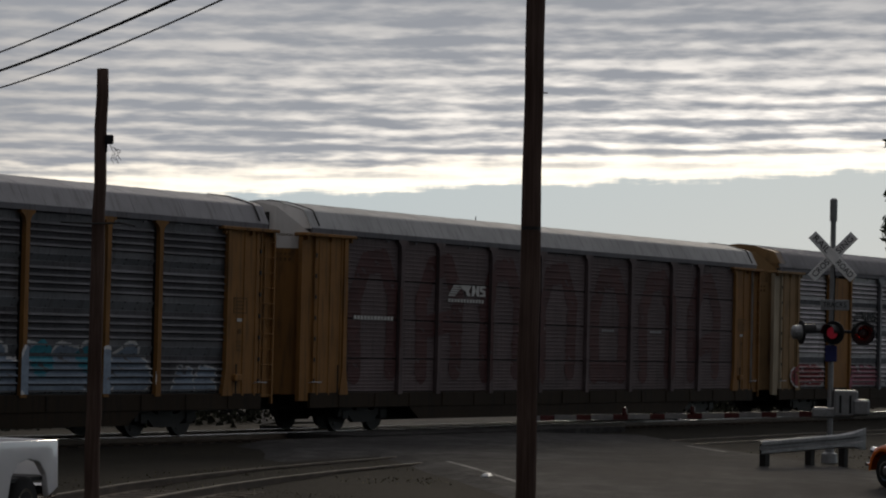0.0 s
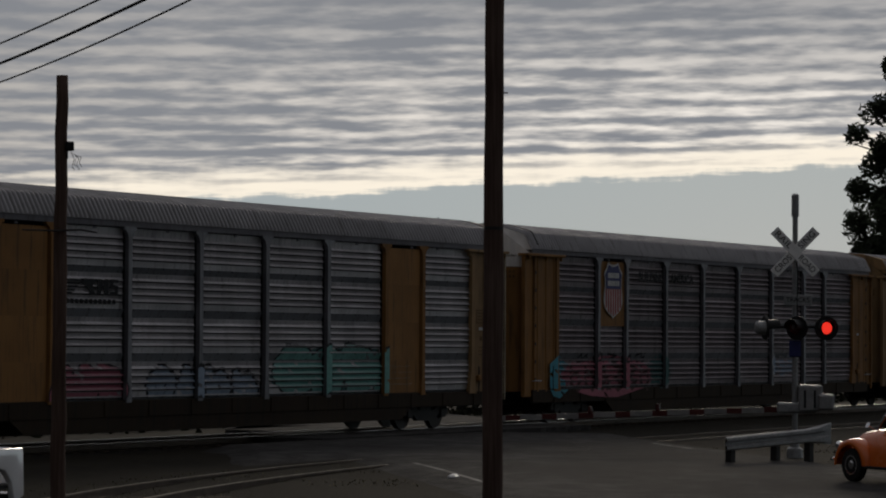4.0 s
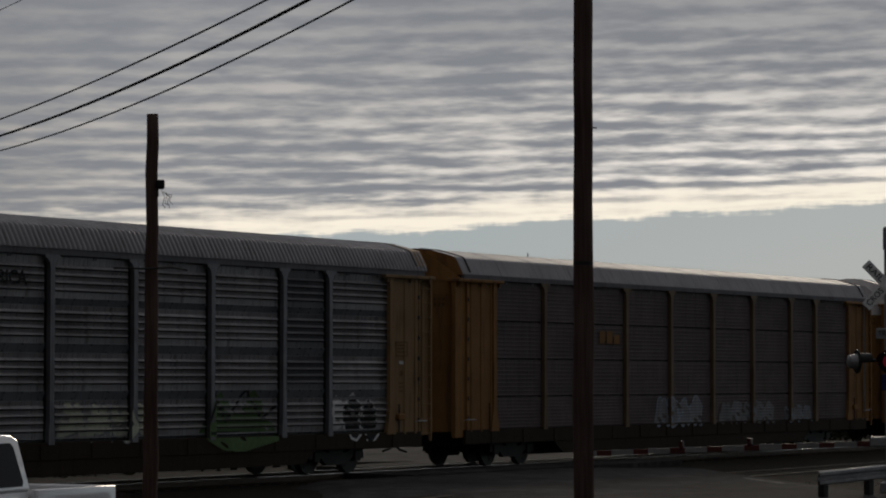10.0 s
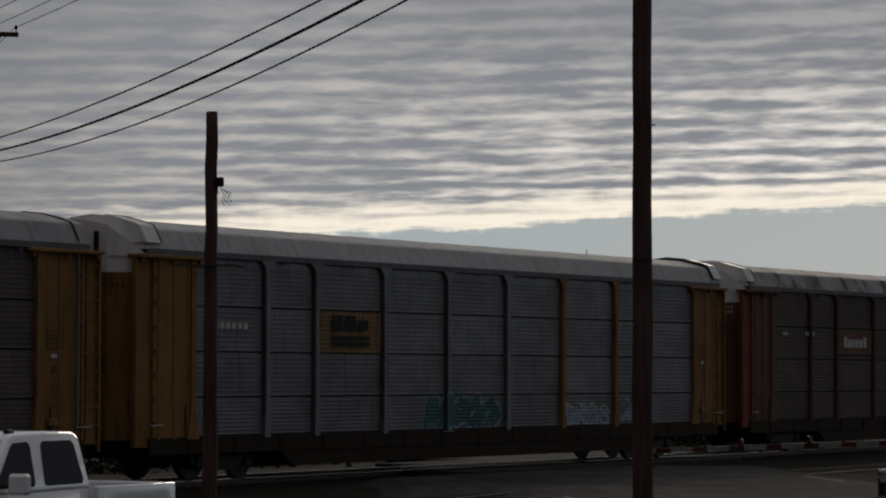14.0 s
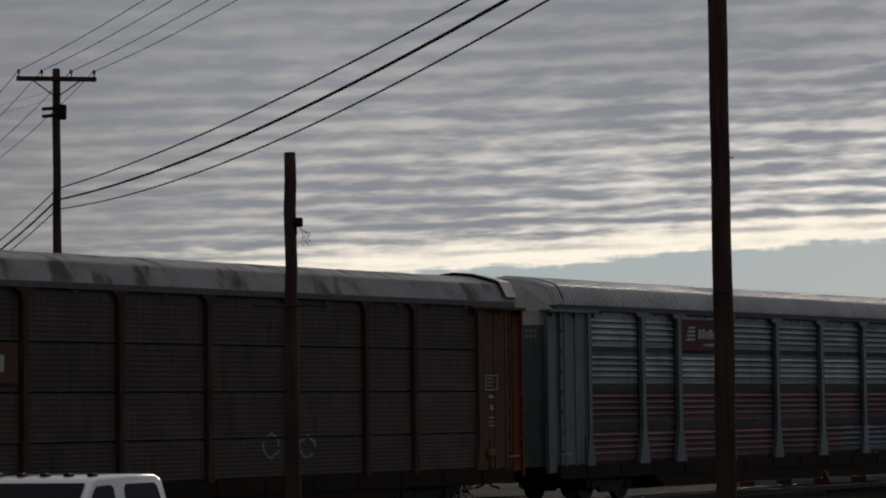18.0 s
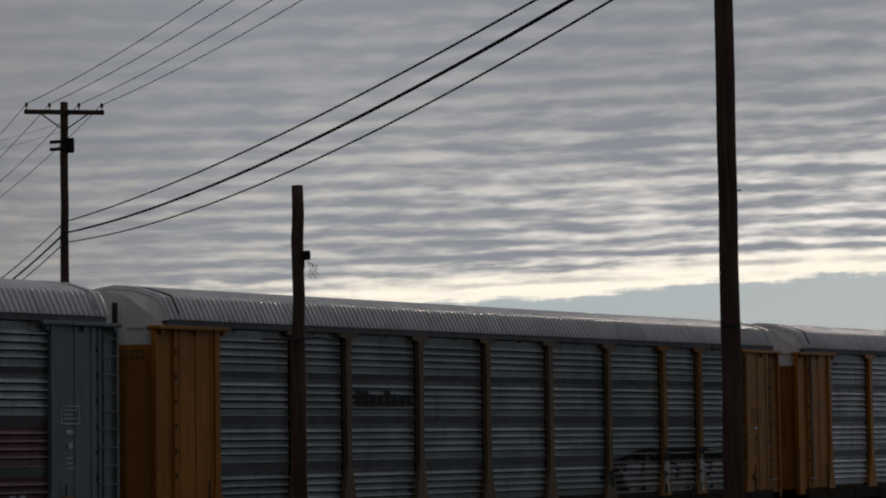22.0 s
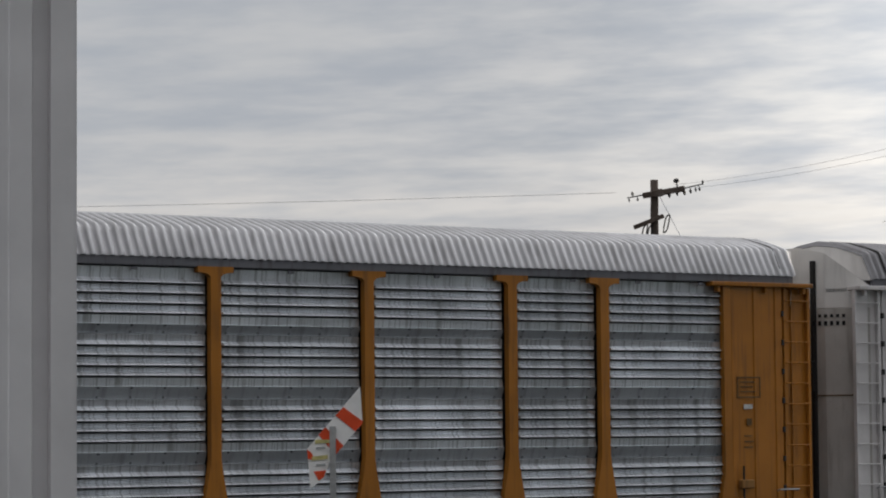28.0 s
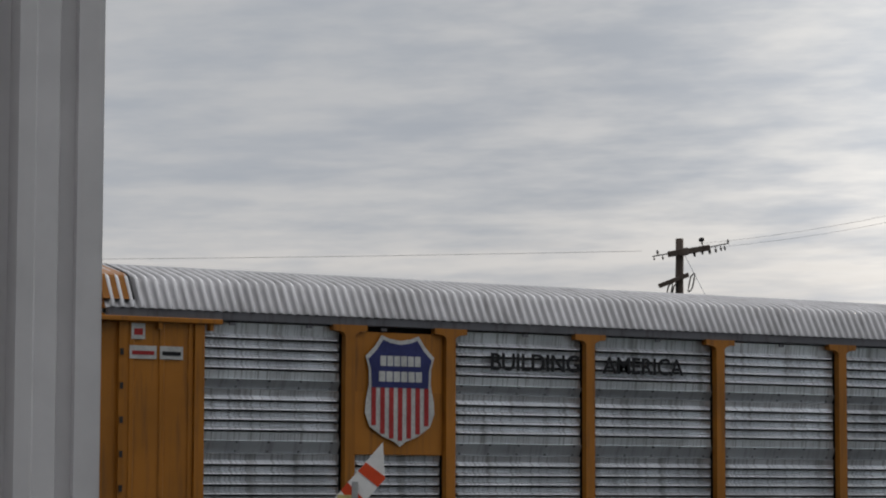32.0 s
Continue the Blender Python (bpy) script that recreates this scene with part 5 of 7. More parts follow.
# shield car with the blue piece
shield(c[5], -8.08, 3.98, 1.2, 1.7)
slogan(c[5], M_text_black)
graffiti(c[5], -12.4, -7.2, 0.66, 2.3, [fill(P_blue, blob(-10.0, 1.35, 2.4, 0.6, 18, 0.12))] + [stroke(P_black, 0.06, script("HEEHA", -12.0, -7.5, 0.95, 2.2, 0.1, 0.06, 9)), stroke(P_cyan, 0.03, script("LLEE", -11.6, -8.0, 1.1, 1.9, 0.1, 0.06, 10))])
graffiti(c[5], -1.4, 4.2, 0.9, 2.0, bubble("ANNU", -1.2, 2.6, 0.95, 1.9, P_pale, M_galv_dark, 0.12, 0.04, 6), wear=0.12)
graffiti(c[5], 3.9, 7.2, 0.66, 2.1, [fill(P_green, blob(5.5, 1.1, 1.5, 0.42)), fill(P_green, blob(4.7, 1.6, 0.4, 0.4)), fill(P_green, blob(6.0, 1.65, 0.4, 0.4)), stroke(P_black, 0.04, [[(4.1, 1.3), (4.5, 2.0), (4.9, 1.35), (5.7, 2.1), (6.3, 1.4), (6.9, 1.7)], [(4.2, 1.1), (6.8, 1.05)]])])
graffiti(c[5], 8.9, 11.5, 0.8, 2.0, [fill(P_white, blob(9.5, 1.5, 0.4, 0.4)), fill(P_black, blob(10.2, 1.4, 0.42, 0.5)), fill(P_black, blob(10.9, 1.3, 0.36, 0.5)), stroke(P_white, 0.03, [blob(10.2, 1.4, 0.45, 0.53), blob(10.9, 1.3, 0.39, 0.53)])])
# dark car with a worn name
block_name(c[6], -5.9, -4.6, 3.35, 3.7, 3, M_yellow_old)
graffiti(c[6], 1.6, 9.0, 0.9, 1.9, bubble("SOUEN", 1.8, 6.0, 0.95, 1.7, M_galv_dark, M_galv_umber, 0.14, 0.05, 3) + bubble("LOU", 6.6, 8.8, 0.95, 1.5, M_galv_dark, P_slate, 0.08, 0.03, 3), wear=0.14)
graffiti(c[6], -2.6, 0.9, 0.85, 1.9, bubble("ARKS", -2.5, 0.8, 0.9, 1.85, M_galv_dark, P_slate, 0.13, 0.03, 8), wear=0.1)
# blue-grey car with the yellow panel
block_name(c[7], -6.5, -4.9, 3.42, 3.78, 3, M_text_black, FY + 0.0)
for i in range(2):
    bar("small_writing", c[7], -6.5, -4.9, 3.20 - 0.14 * i, 3.29 - 0.14 * i, M_text_black, FY + 0.0)
marks(c[7], -11.0, 3.40, 6, M_text_white, 0.14, 0.16)
graffiti(c[7], -2.8, 9.0, 0.95, 2.2, bubble("SKULA", -2.6, 1.2, 1.0, 1.95, P_darkteal, P_slate, 0.14, 0.05, 3) + bubble("EZLY", 4.2, 6.9, 1.0, 1.6, P_slate, P_pale, 0.10, 0.04, 5), wear=0.12)
graffiti(c[7], 7.0, 11.6, 0.95, 2.0, bubble("OB", 7.3, 9.3, 1.05, 1.85, P_slate, M_galv_dark, 0.10, 0.05, 3), wear=0.14)
# oxide brown car with a white name
bar("name_panel", c[8], -6.95, -4.45, 3.06, 3.82, M_brownpaint, FY + 0.010, "faded red-brown name panel")
block_name(c[8], -6.6, -4.8, 3.28, 3.62, 6, M_text_white, FY + 0.002, 9)
marks(c[8], -9.4, 3.62, 5, M_text_white, 0.12, 0.10)
marks(c[8], -11.0, 3.62, 4, M_text_white, 0.10, 0.07)
graffiti(c[8], 3.0, 5.6, 1.3, 2.1, [stroke(P_slate, 0.03, [blob(3.6, 1.7, 0.28, 0.25), blob(4.9, 1.65, 0.3, 0.22)])], 0.03, wear=0.12)
# silver and teal car: maroon sign and bands
sign_ = bar("name_panel", c[9], -6.95, -4.42, 3.98, 4.84, M_signred, FY + 0.012, "maroon name panel with white lettering")
block_name(c[9], -6.0, -4.6, 4.32, 4.58, 7, M_text_white, FY + 0.004, 4)
for i in range(4):
    bar("stripe_mark", sign_, -6.72 + 0.05 * i, -6.22, 4.26 + 0.11 * i, 4.32 + 0.11 * i, M_text_white, FY + 0.004, slant=0.08)
bar("small_writing", c[9], -5.7, -4.9, 4.12, 4.18, M_text_white, FY + 0.004)
graffiti(c[9], 2.4, 11.4, 0.95, 1.95, bubble("MOSA", 2.7, 6.6, 1.0, 1.8, P_slate, M_galv_worn, 0.14, 0.05, 6) + bubble("ENWAE", 7.2, 11.3, 1.0, 1.65, P_white, P_slate, 0.07, 0.04, 3))
# silver car with the dark name and black letters
block_name(c[10], -6.8, -4.55, 3.32, 3.66, 8, M_text_black, FY + 0.018, 3)
graffiti(c[10], 3.9, 11.75, 0.95, 2.35, [fill(P_black, blob(7.9, 1.55, 3.8, 0.72, 26, 0.10))] + bubble("ZUMDIA", 5.0, 10.8, 0.95, 1.95, M_galv_worn, P_black, 0.15, 0.06, 6))
# silver car with the black emblem
horse_emblem(c[11], -6.86, -4.62, 3.08, 3.74, M_text_black)
marks(c[11], -11.4, 4.60, 2, M_text_black, 0.06, 0.10)
# white-posted car: red badge, tags, teal and black pieces
badge = flat_shape("red_badge", c[12], [(-5.80, 3.44), (-5.40, 3.44), (-5.40, 3.78), (-5.48, 3.86), (-5.72, 3.86), (-5.80, 3.78)], M_red, FY + 0.014, "red anniversary badge")
letters("125", 0.30, M_text_white, "badge_number", badge, (-5.60, FY + 0.006, 3.66), width=0.33)
bar("badge_band", badge, -5.86, -5.34, 3.38, 3.47, M_sticker, FY + 0.008, "yellow ribbon band")
for i in range(5):
    bar("badge_writing", badge, -5.88 + i * 0.115, -5.80 + i * 0.115, 3.16, 3.28, M_red, FY + 0.008)
tag_upper = [[(-12.96, 4.61), (-12.86, 4.72), (-12.73, 4.74)], [(-12.86, 4.72), (-12.94, 4.52), (-12.86, 4.35)], [(-12.93, 4.56), (-12.8, 4.58)], [(-12.71, 4.7), (-12.82, 4.63), (-12.82, 4.51), (-12.69, 4.51), (-12.69, 4.58)], [(-12.55, 4.72), (-12.66, 4.7), (-12.65, 4.51), (-12.49, 4.53)], [(-12.65, 4.61), (-12.54, 4.62)], [(-12.44, 4.72), (-12.45, 4.52)], [(-12.34, 4.7), (-12.44, 4.62), (-12.25, 4.58), (-12.36, 4.38), (-12.15, 4.21)], [(-12.14, 4.54), (-12.15, 4.38), (-12.12, 4.19)], [(-12.36, 4.38), (-12.22, 4.39)]]
tag_stars = [[(-12.99, 4.26), (-12.76, 4.21)], [(-12.96, 4.15), (-12.8, 4.28)], [(-12.87, 4.29), (-12.86, 4.14)], [(-12.42, 4.21), (-12.18, 4.22)], [(-12.38, 4.14), (-12.21, 4.28)], [(-12.31, 4.29), (-12.27, 4.13)]]
tag_lower = [[(-12.99, 4.01), (-12.75, 3.99), (-12.82, 3.67), (-12.86, 3.6), (-12.73, 3.71)], [(-12.91, 3.99), (-12.8, 3.62)], [(-12.75, 3.94), (-12.62, 3.98), (-12.72, 3.96), (-12.69, 3.67), (-12.6, 3.78)], [(-12.72, 3.82), (-12.62, 3.84)], [(-12.59, 3.67), (-12.52, 3.98), (-12.44, 3.67)], [(-12.57, 3.8), (-12.46, 3.8)], [(-12.42, 3.96), (-12.4, 3.67), (-12.2, 3.96), (-12.12, 3.5)], [(-12.42, 3.96), (-12.2, 3.74)], [(-12.72, 3.49), (-12.62, 3.6), (-12.44, 3.6), (-12.36, 3.64)], [(-12.61, 3.5), (-12.53, 3.55), (-12.46, 3.5)], [(-12.36, 3.55), (-12.34, 3.64), (-12.22, 3.66), (-12.11, 3.5)]]
graffiti(c[12], -13.05, -11.8, 3.0, 4.85, [stroke(P_black, 0.019, tag_upper + tag_lower), stroke(P_black, 0.012, tag_stars)], 0.011, "black marker tags")
graffiti(c[12], -11.5, -9.2, 0.9, 2.2, [stroke(P_black, 0.028, [[(-11.2, 2.1), (-11.25, 1.7), (-11.0, 1.5), (-10.7, 1.55), (-10.6, 1.85), (-10.65, 2.05)], [(-10.5, 2.0), (-10.55, 1.7), (-10.3, 1.5), (-10.0, 1.6), (-9.95, 1.9), (-10.1, 2.1)], [(-10.8, 1.4), (-10.75, 1.0)], [(-10.3, 1.4), (-10.25, 1.0)]]), stroke(P_black, 0.03, script("VNOK", -9.95, -9.25, 1.2, 1.6, 0.1, 0.1, 4))], 0.015, "black line graffiti")
graffiti(c[12], -8.9, -7.25, 0.95, 1.9, [fill(P_blue, blob(-8.05, 1.52, 0.75, 0.22, 14, 0.2))], 0.016, "sprayed blue patch")
graffiti(c[12], -7.1, -6.2, 0.9, 2.25, [fill(P_slate, blob(-6.7, 1.35, 0.4, 0.4)), stroke(P_black, 0.028, [[(-7.08, 2.18), (-6.70, 1.74)], [(-6.35, 2.20), (-7.05, 1.55)], [(-6.92, 2.08), (-6.80, 2.22), (-6.70, 2.08), (-6.55, 2.24)], [(-6.62, 1.70), (-6.58, 1.88), (-6.46, 1.70), (-6.42, 1.90)]]), stroke(P_black, 0.025, [ring(-6.82, 1.30, 0.22, 0.28), ring(-6.80, 1.25, 0.10, 0.12)])], 0.015, "black line graffiti")
heavy = [ring(-5.45, 1.30, 0.42, 0.42, 20, 200), ring(-3.35, 0.95, 0.12, 0.1)]
lines_ = [ring(-4.60, 1.50, 0.50, 0.52, -20, 190), [(-5.08, 1.42), (-5.15, 0.85)], [(-4.15, 1.35), (-4.45, 1.15), (-3.98, 0.80)], [(-4.72, 1.25), (-4.55, 1.75), (-4.50, 1.45)],
          [(-3.30, 0.90), (-3.34, 1.85), (-2.75, 1.95), (-2.35, 1.45)], [(-3.30, 1.42), (-2.70, 1.45)], [(-3.30, 0.92), (-2.60, 0.88)],
          [(-2.05, 0.85), (-2.05, 1.98), (-1.80, 2.04), (-1.70, 1.20), (-1.62, 0.85)], ring(-1.25, 1.40, 0.45, 0.58, -90, 120), ring(-1.35, 1.35, 0.17, 0.30),
          [(-0.75, 1.65), (-0.30, 1.80), (0.05, 1.45), (-0.1, 0.95)]]
graffiti(c[12], -6.9, 0.7, 0.66, 2.35, [fill(P_mint, blob(-3.2, 1.5, 3.35, 0.62, 44, 0.10)), stroke(P_mint, 0.15, [ring(-5.4, 1.95, 0.25, 0.1), ring(-3.9, 2.02, 0.25, 0.08), ring(-1.9, 2.1, 0.3, 0.1), ring(0.2, 1.85, 0.2, 0.1)]), fill(P_slate, blob(-2.6, 1.05, 2.4, 0.28, 24)), stroke(P_white, 0.135, heavy), stroke(P_white, 0.085, lines_), stroke(P_black, 0.115, heavy), stroke(P_black, 0.055, lines_)], 0.014, "teal and black graffiti letters", 0.0)
fat = [fill(P_black, [(0.52, 0.9), (0.60, 1.75), (0.80, 2.02), (1.02, 1.92), (0.95, 1.55), (1.20, 1.62), (1.42, 1.45), (1.22, 1.25), (1.45, 0.95), (1.20, 0.9)])]
rims = [[(0.52, 0.9), (0.60, 1.75), (0.80, 2.02), (1.02, 1.92), (0.95, 1.55), (1.20, 1.62), (1.42, 1.45)]]
for x, z, rx, rz in ((1.93, 1.36, 0.42, 0.52), (2.72, 1.38, 0.42, 0.52), (4.13, 1.45, 0.42, 0.60)):
    fat.append(fill(P_black, ring(x, z, rx, rz)))
    rims += [ring(x, z, rx, rz)]
bar_l = [(3.08, 1.92), (3.42, 1.95), (3.46, 1.35), (3.78, 1.30), (3.74, 0.92), (3.08, 0.9)]
fat.append(fill(P_black, bar_l))
rims.append(bar_l[:4])
holes = [fill(P_pale, ring(x, z, 0.10, 0.13)) for x, z in ((1.95, 1.32), (2.70, 1.25), (4.10, 1.50))]
graffiti(c[12], 0.4, 4.7, 0.66, 2.15, [stroke(P_white, 0.055, rims)] + fat + [stroke(P_pale, 0.02, rims)] + holes, 0.014, "fat black graffiti letters with white outline", 0.0)
graffiti(c[12], 6.1, 11.5, 0.8, 1.95, [stroke(P_white, 0.14, script("SAUE", 6.4, 9.0, 1.0, 1.75, 0.0, 0.08, 25)), stroke(P_slate, 0.08, script("SAUE", 6.4, 9.0, 1.0, 1.75, 0.0, 0.08, 25)), stroke(P_white, 0.12, script("SNE", 9.3, 11.3, 1.0, 1.7, 0.0, 0.08, 26)), stroke(P_slate, 0.07, script("SNE", 9.3, 11.3, 1.0, 1.7, 0.0, 0.08, 26))], 0.016, "white outlined graffiti letters")
for x, words in ((1.85, "F+PC"), (4.7, "F+HC"), (7.6, "F+EC")):
    graffiti(c[12], x, x + 1.1, 1.95, 2.35, [stroke(P_black, 0.034, script(words, x + 0.05, x + 1.0, 2.02, 2.26, 0.1, 0.05, 30, True))], 0.013, "small black painted letters")
# bright shield car
shield(c[13], -8.08, 3.92, 1.32, 1.80)
slogan(c[13], M_text_black)
for x0, x1, z0, z1 in ((-12.95, -12.72, 4.62, 4.86), (-12.98, -12.52, 4.32, 4.52), (-12.46, -12.06, 4.32, 4.52)):
    bar("sticker", c[13], x0, x1, z0, z1, M_text_white, FY - 0.006, "white sticker with worn writing")
    bar("sticker_writing", c[13], x0 + 0.04, x1 - 0.04, z0 + 0.06, z1 - 0.08, M_text_black if x0 > -12.9 else M_red, FY - 0.013)

# ---- roadside ----
def utility_pole(x, y, top, r0, r1, label, z0=-0.6, wood=None):
    pole = tagged(new("utility_pole"), label, "utility pole")
    pole.matrix_basis = pose(x, y, 0)
    n = 16
    bm = bmesh.new()
    tube(bm, [(0.008 * math.sin(i * 1.7), 0.008 * math.cos(i * 2.3), z0 + (top - z0) * i / n) for i in range(n + 1)], [r0 + (r1 - r0) * i / n + 0.003 * math.sin(i * 5.1) for i in range(n + 1)], 16)
    smooth(part("shaft", bm, wood or M_pole, pole))
    return pole


def at_bearing(deg, dist):
    return dist * math.cos(radians(deg)), dist * math.sin(radians(deg))


NEAR = at_bearing(28.9, 40.0)
STUB = at_bearing(37.83, 42.0)
ARM = at_bearing(42.63, 95.0)
FAR = at_bearing(51.56, 110.0)
near_pole = utility_pole(*NEAR, 14.1, 0.152, 0.125, "tall dark weathered timber utility pole in the verge")
stub_pole = utility_pole(*STUB, 6.36, 0.120, 0.088, "cut-off dark timber pole with a small bracket")
arm_pole = utility_pole(*ARM, 14.3, 0.17, 0.13, "timber utility pole with a crossarm behind the train")
end_at = Vector((*ARM, 0)) + (Vector((*ARM, 0)) - Vector((*NEAR, 0))).normalized() * 62
utility_pole(end_at.x, end_at.y, 14.0, 0.17, 0.12, "timber utility pole further along the cable line")
utility_pole(FAR[0] - 60, FAR[1] + 40, 11.4, 0.17, 0.12, "timber utility pole further along the far wires")
far_pole = utility_pole(*FAR, 12.25, 0.19, 0.155, "timber utility pole with crossarm and hardware behind the train", wood=M_greypole)


def insulator(parent, x, y, z, k=1.0):
    bm = bmesh.new()
    tube(bm, [(x, y, z), (x, y, z + 0.10 * k), (x, y, z + 0.11 * k), (x, y, z + 0.16 * k), (x, y, z + 0.17 * k), (x, y, z + 0.24 * k)], [0.02 * k, 0.02 * k, 0.07 * k, 0.05 * k, 0.065 * k, 0.03 * k], 8)
    return part("insulator", bm, M_signal, parent, "dark glazed insulator")


def fit_poles():
    # small lamp bracket and frayed wire on the cut-off pole
    bm = bmesh.new()
    box(bm, 0.06, 0.19, -0.13, 0.02, 5.22, 5.36, bevel=0.02)
    box(bm, 0.04, 0.10, -0.06, 0.0, 5.10, 5.24)
    part("bracket", bm, M_signal, stub_pole, "small rusted bracket box").matrix_basis = pose(0, 0, 0, 0, 0, -52)
    for i in range(4):
        a = 0.14 + 0.035 * i
        pts = [(a, -0.1, 5.2 - 0.02 * i), (a + 0.05, -0.12, 5.10 + 0.03 * (i % 2)), (a + 0.02, -0.1, 4.98 + 0.02 * i), (a + 0.06, -0.13, 4.93 + 0.05 * (i % 2))]
        part("frayed_wire", tubed(pts, 0.006, 4), M_wire, stub_pole).matrix_basis = pose(0, 0, 0, 0, 0, -52)
    stick = part("step_bar", tubed([(-0.57, -0.13, 4.02), (-0.1, -0.13, 4.01), (0.3, -0.13, 4.03), (0.54, -0.13, 3.99)], [0.012, 0.017, 0.017, 0.012], 6), M_black, stub_pole, "thin dark bar fixed across the pole")
    stick.matrix_basis = pose(0, 0, 0, 0, 0, 37.83 - 90)
    # strap and bolts on the near pole
    part("strap", tubed([(0, 0, 4.0), (0, 0, 4.05)], 0.145, 16), M_black, near_pole)
    part("bolt", tubed([(0.10, -0.08, 6.0), (0.17, -0.13, 6.0)], 0.012, 6), M_galvpost, near_pole)
    up = part("crossarm", boxed(-1.25, 1.25, -0.2, -0.08, 13.3, 13.45, bevel=0.012), M_pole, near_pole)
    up.matrix_basis = pose(0, 0, 0, 0, 0, -38)
    # crossarm pole
    face = pose(0, 0, 0, 0, 0, 42.6 - 90 + 4)
    arm = part("crossarm", boxed(-1.36, 1.36, -0.17, -0.05, 13.86, 14.02, bevel=0.012), M_pole, arm_pole)
    arm.matrix_basis = face
    for x in (-1.28, -0.5, 0.5, 1.28):
        insulator(arm_pole, x, -0.11, 14.02, 1.0).matrix_basis = face
    for s in (-1, 1):
        part("brace", tubed([(s * 0.78, -0.14, 13.86), (0, -0.15, 13.3)], 0.025, 6), M_black, arm_pole).matrix_basis = face
    part("cable_box", boxed(0.05, 0.33, -0.25, 0.05, 12.55, 13.05, bevel=0.03), M_signal, arm_pole, "dark cable box").matrix_basis = face
    for z in (12.65, 12.9):
        part("spool_bracket", tubed([(-0.5, -0.1, z), (0.0, -0.1, z + 0.04)], 0.06, 8), M_signal, arm_pole).matrix_basis = face
    # far pole: a tilted crossarm with pins and hanging insulators, a lower slanting arm, cable rings
    face = pose(0, 0, 0, 0, 0, 51.6 - 90 + 14)
    tilt = face @ pose(0.18, -0.24, 11.72, 0, -10, 0)
    part("crossarm", boxed(-0.72, 1.02, -0.09, 0.09, -0.115, 0.115, bevel=0.03), M_greypole, far_pole).matrix_basis = tilt
    part("arm_collar", boxed(-0.34, 0.12, -0.12, 0.12, -0.15, 0.15, bevel=0.04), M_greypole, far_pole).matrix_basis = tilt
    part("wire_rack", tubed([(-1.36, 0, 0.02), (-0.6, 0, 0.03), (1.0, 0, 0.02), (1.80, 0, 0.05)], 0.026, 6), M_black, far_pole).matrix_basis = tilt
    for x, up, k in ((-1.30, 0, 0.5), (-1.12, 1, 0.8), (-0.95, 0, 0.6), (0.35, 0, 0.9), (0.68, 0, 0.8), (0.98, 0, 0.9), (1.24, 0, 0.8), (1.46, 0, 0.7), (1.62, 0, 0.7), (1.80, 1, 0.7)):
        bm = bmesh.new()
        s = 1 if up else -1
        tube(bm, [(x, 0, 0.0), (x, 0, s * 0.12 * k), (x, 0, s * 0.13 * k), (x, 0, s * 0.22 * k), (x, 0, s * 0.30 * k)], [0.02, 0.02, 0.075 * k, 0.06 * k, 0.02], 8)
        part("insulator", bm, M_black, far_pole, "dark glazed insulator").matrix_basis = tilt
    part("pole_top_pin", tubed([(0.74, 0, 0.1), (0.74, 0, 0.28), (0.74, 0, 0.30), (0.74, 0, 0.40), (0.74, 0, 0.45)], [0.03, 0.03, 0.12, 0.12, 0.05], 8), M_black, far_pole).matrix_basis = tilt
    facing = pose(0, 0, 0, 0, 0, 51.6 - 90)
    part("slanting_arm", boxed(-0.78, 0.50, -0.08, 0.08, -0.085, 0.085, bevel=0.015), M_greypole, far_pole).matrix_basis = facing @ pose(-0.10, -0.25, 10.62, 0, -21, 0)
    for x, z, h in ((0.47, 10.48, 0.36), (-0.40, 10.16, 0.30), (-0.19, 10.14, 0.30)):
        bm = bmesh.new()
        pts = [(x + 0.08 * math.cos(a) + 0.30 * h * math.sin(a), -0.26, z + h * math.copysign(abs(math.sin(a)) ** 0.6, math.sin(a))) for a in [k * math.tau / 16 for k in range(17)]]
        tube(bm, pts, 0.030, 5, caps=False)
        part("cable_ring", bm, M_black, far_pole, "hanging cable ring").matrix_basis = facing
    part("guy_wire", tubed([(0.2, -0.1, 11.6), (1.3, -0.4, 9.4), (2.6, -0.9, 6.2), (5.0, -1.8, 0.0)], 0.011, 4), M_galvpost, far_pole).matrix_basis = facing


fit_poles()


def cable(a, b, sag, radius, label, steps=24):
    a, b = Vector(a), Vector(b)
    pts = []
    for i in range(steps + 1):
        k = i / steps
        p = a.lerp(b, k)
        p.z -= sag * 4 * k * (1 - k)
        pts.append(p)
    bm = bmesh.new()
    tube(bm, pts, radius, 6)
    return tagged(smooth(part("overhead_cable", bm, M_wire)), label, "cable", "overhead cables")


HEAVY = ((10.18, 10.35, 0.022, 0.50), (9.80, 10.10, 0.034, 0.68), (9.48, 9.75, 0.020, 0.82))


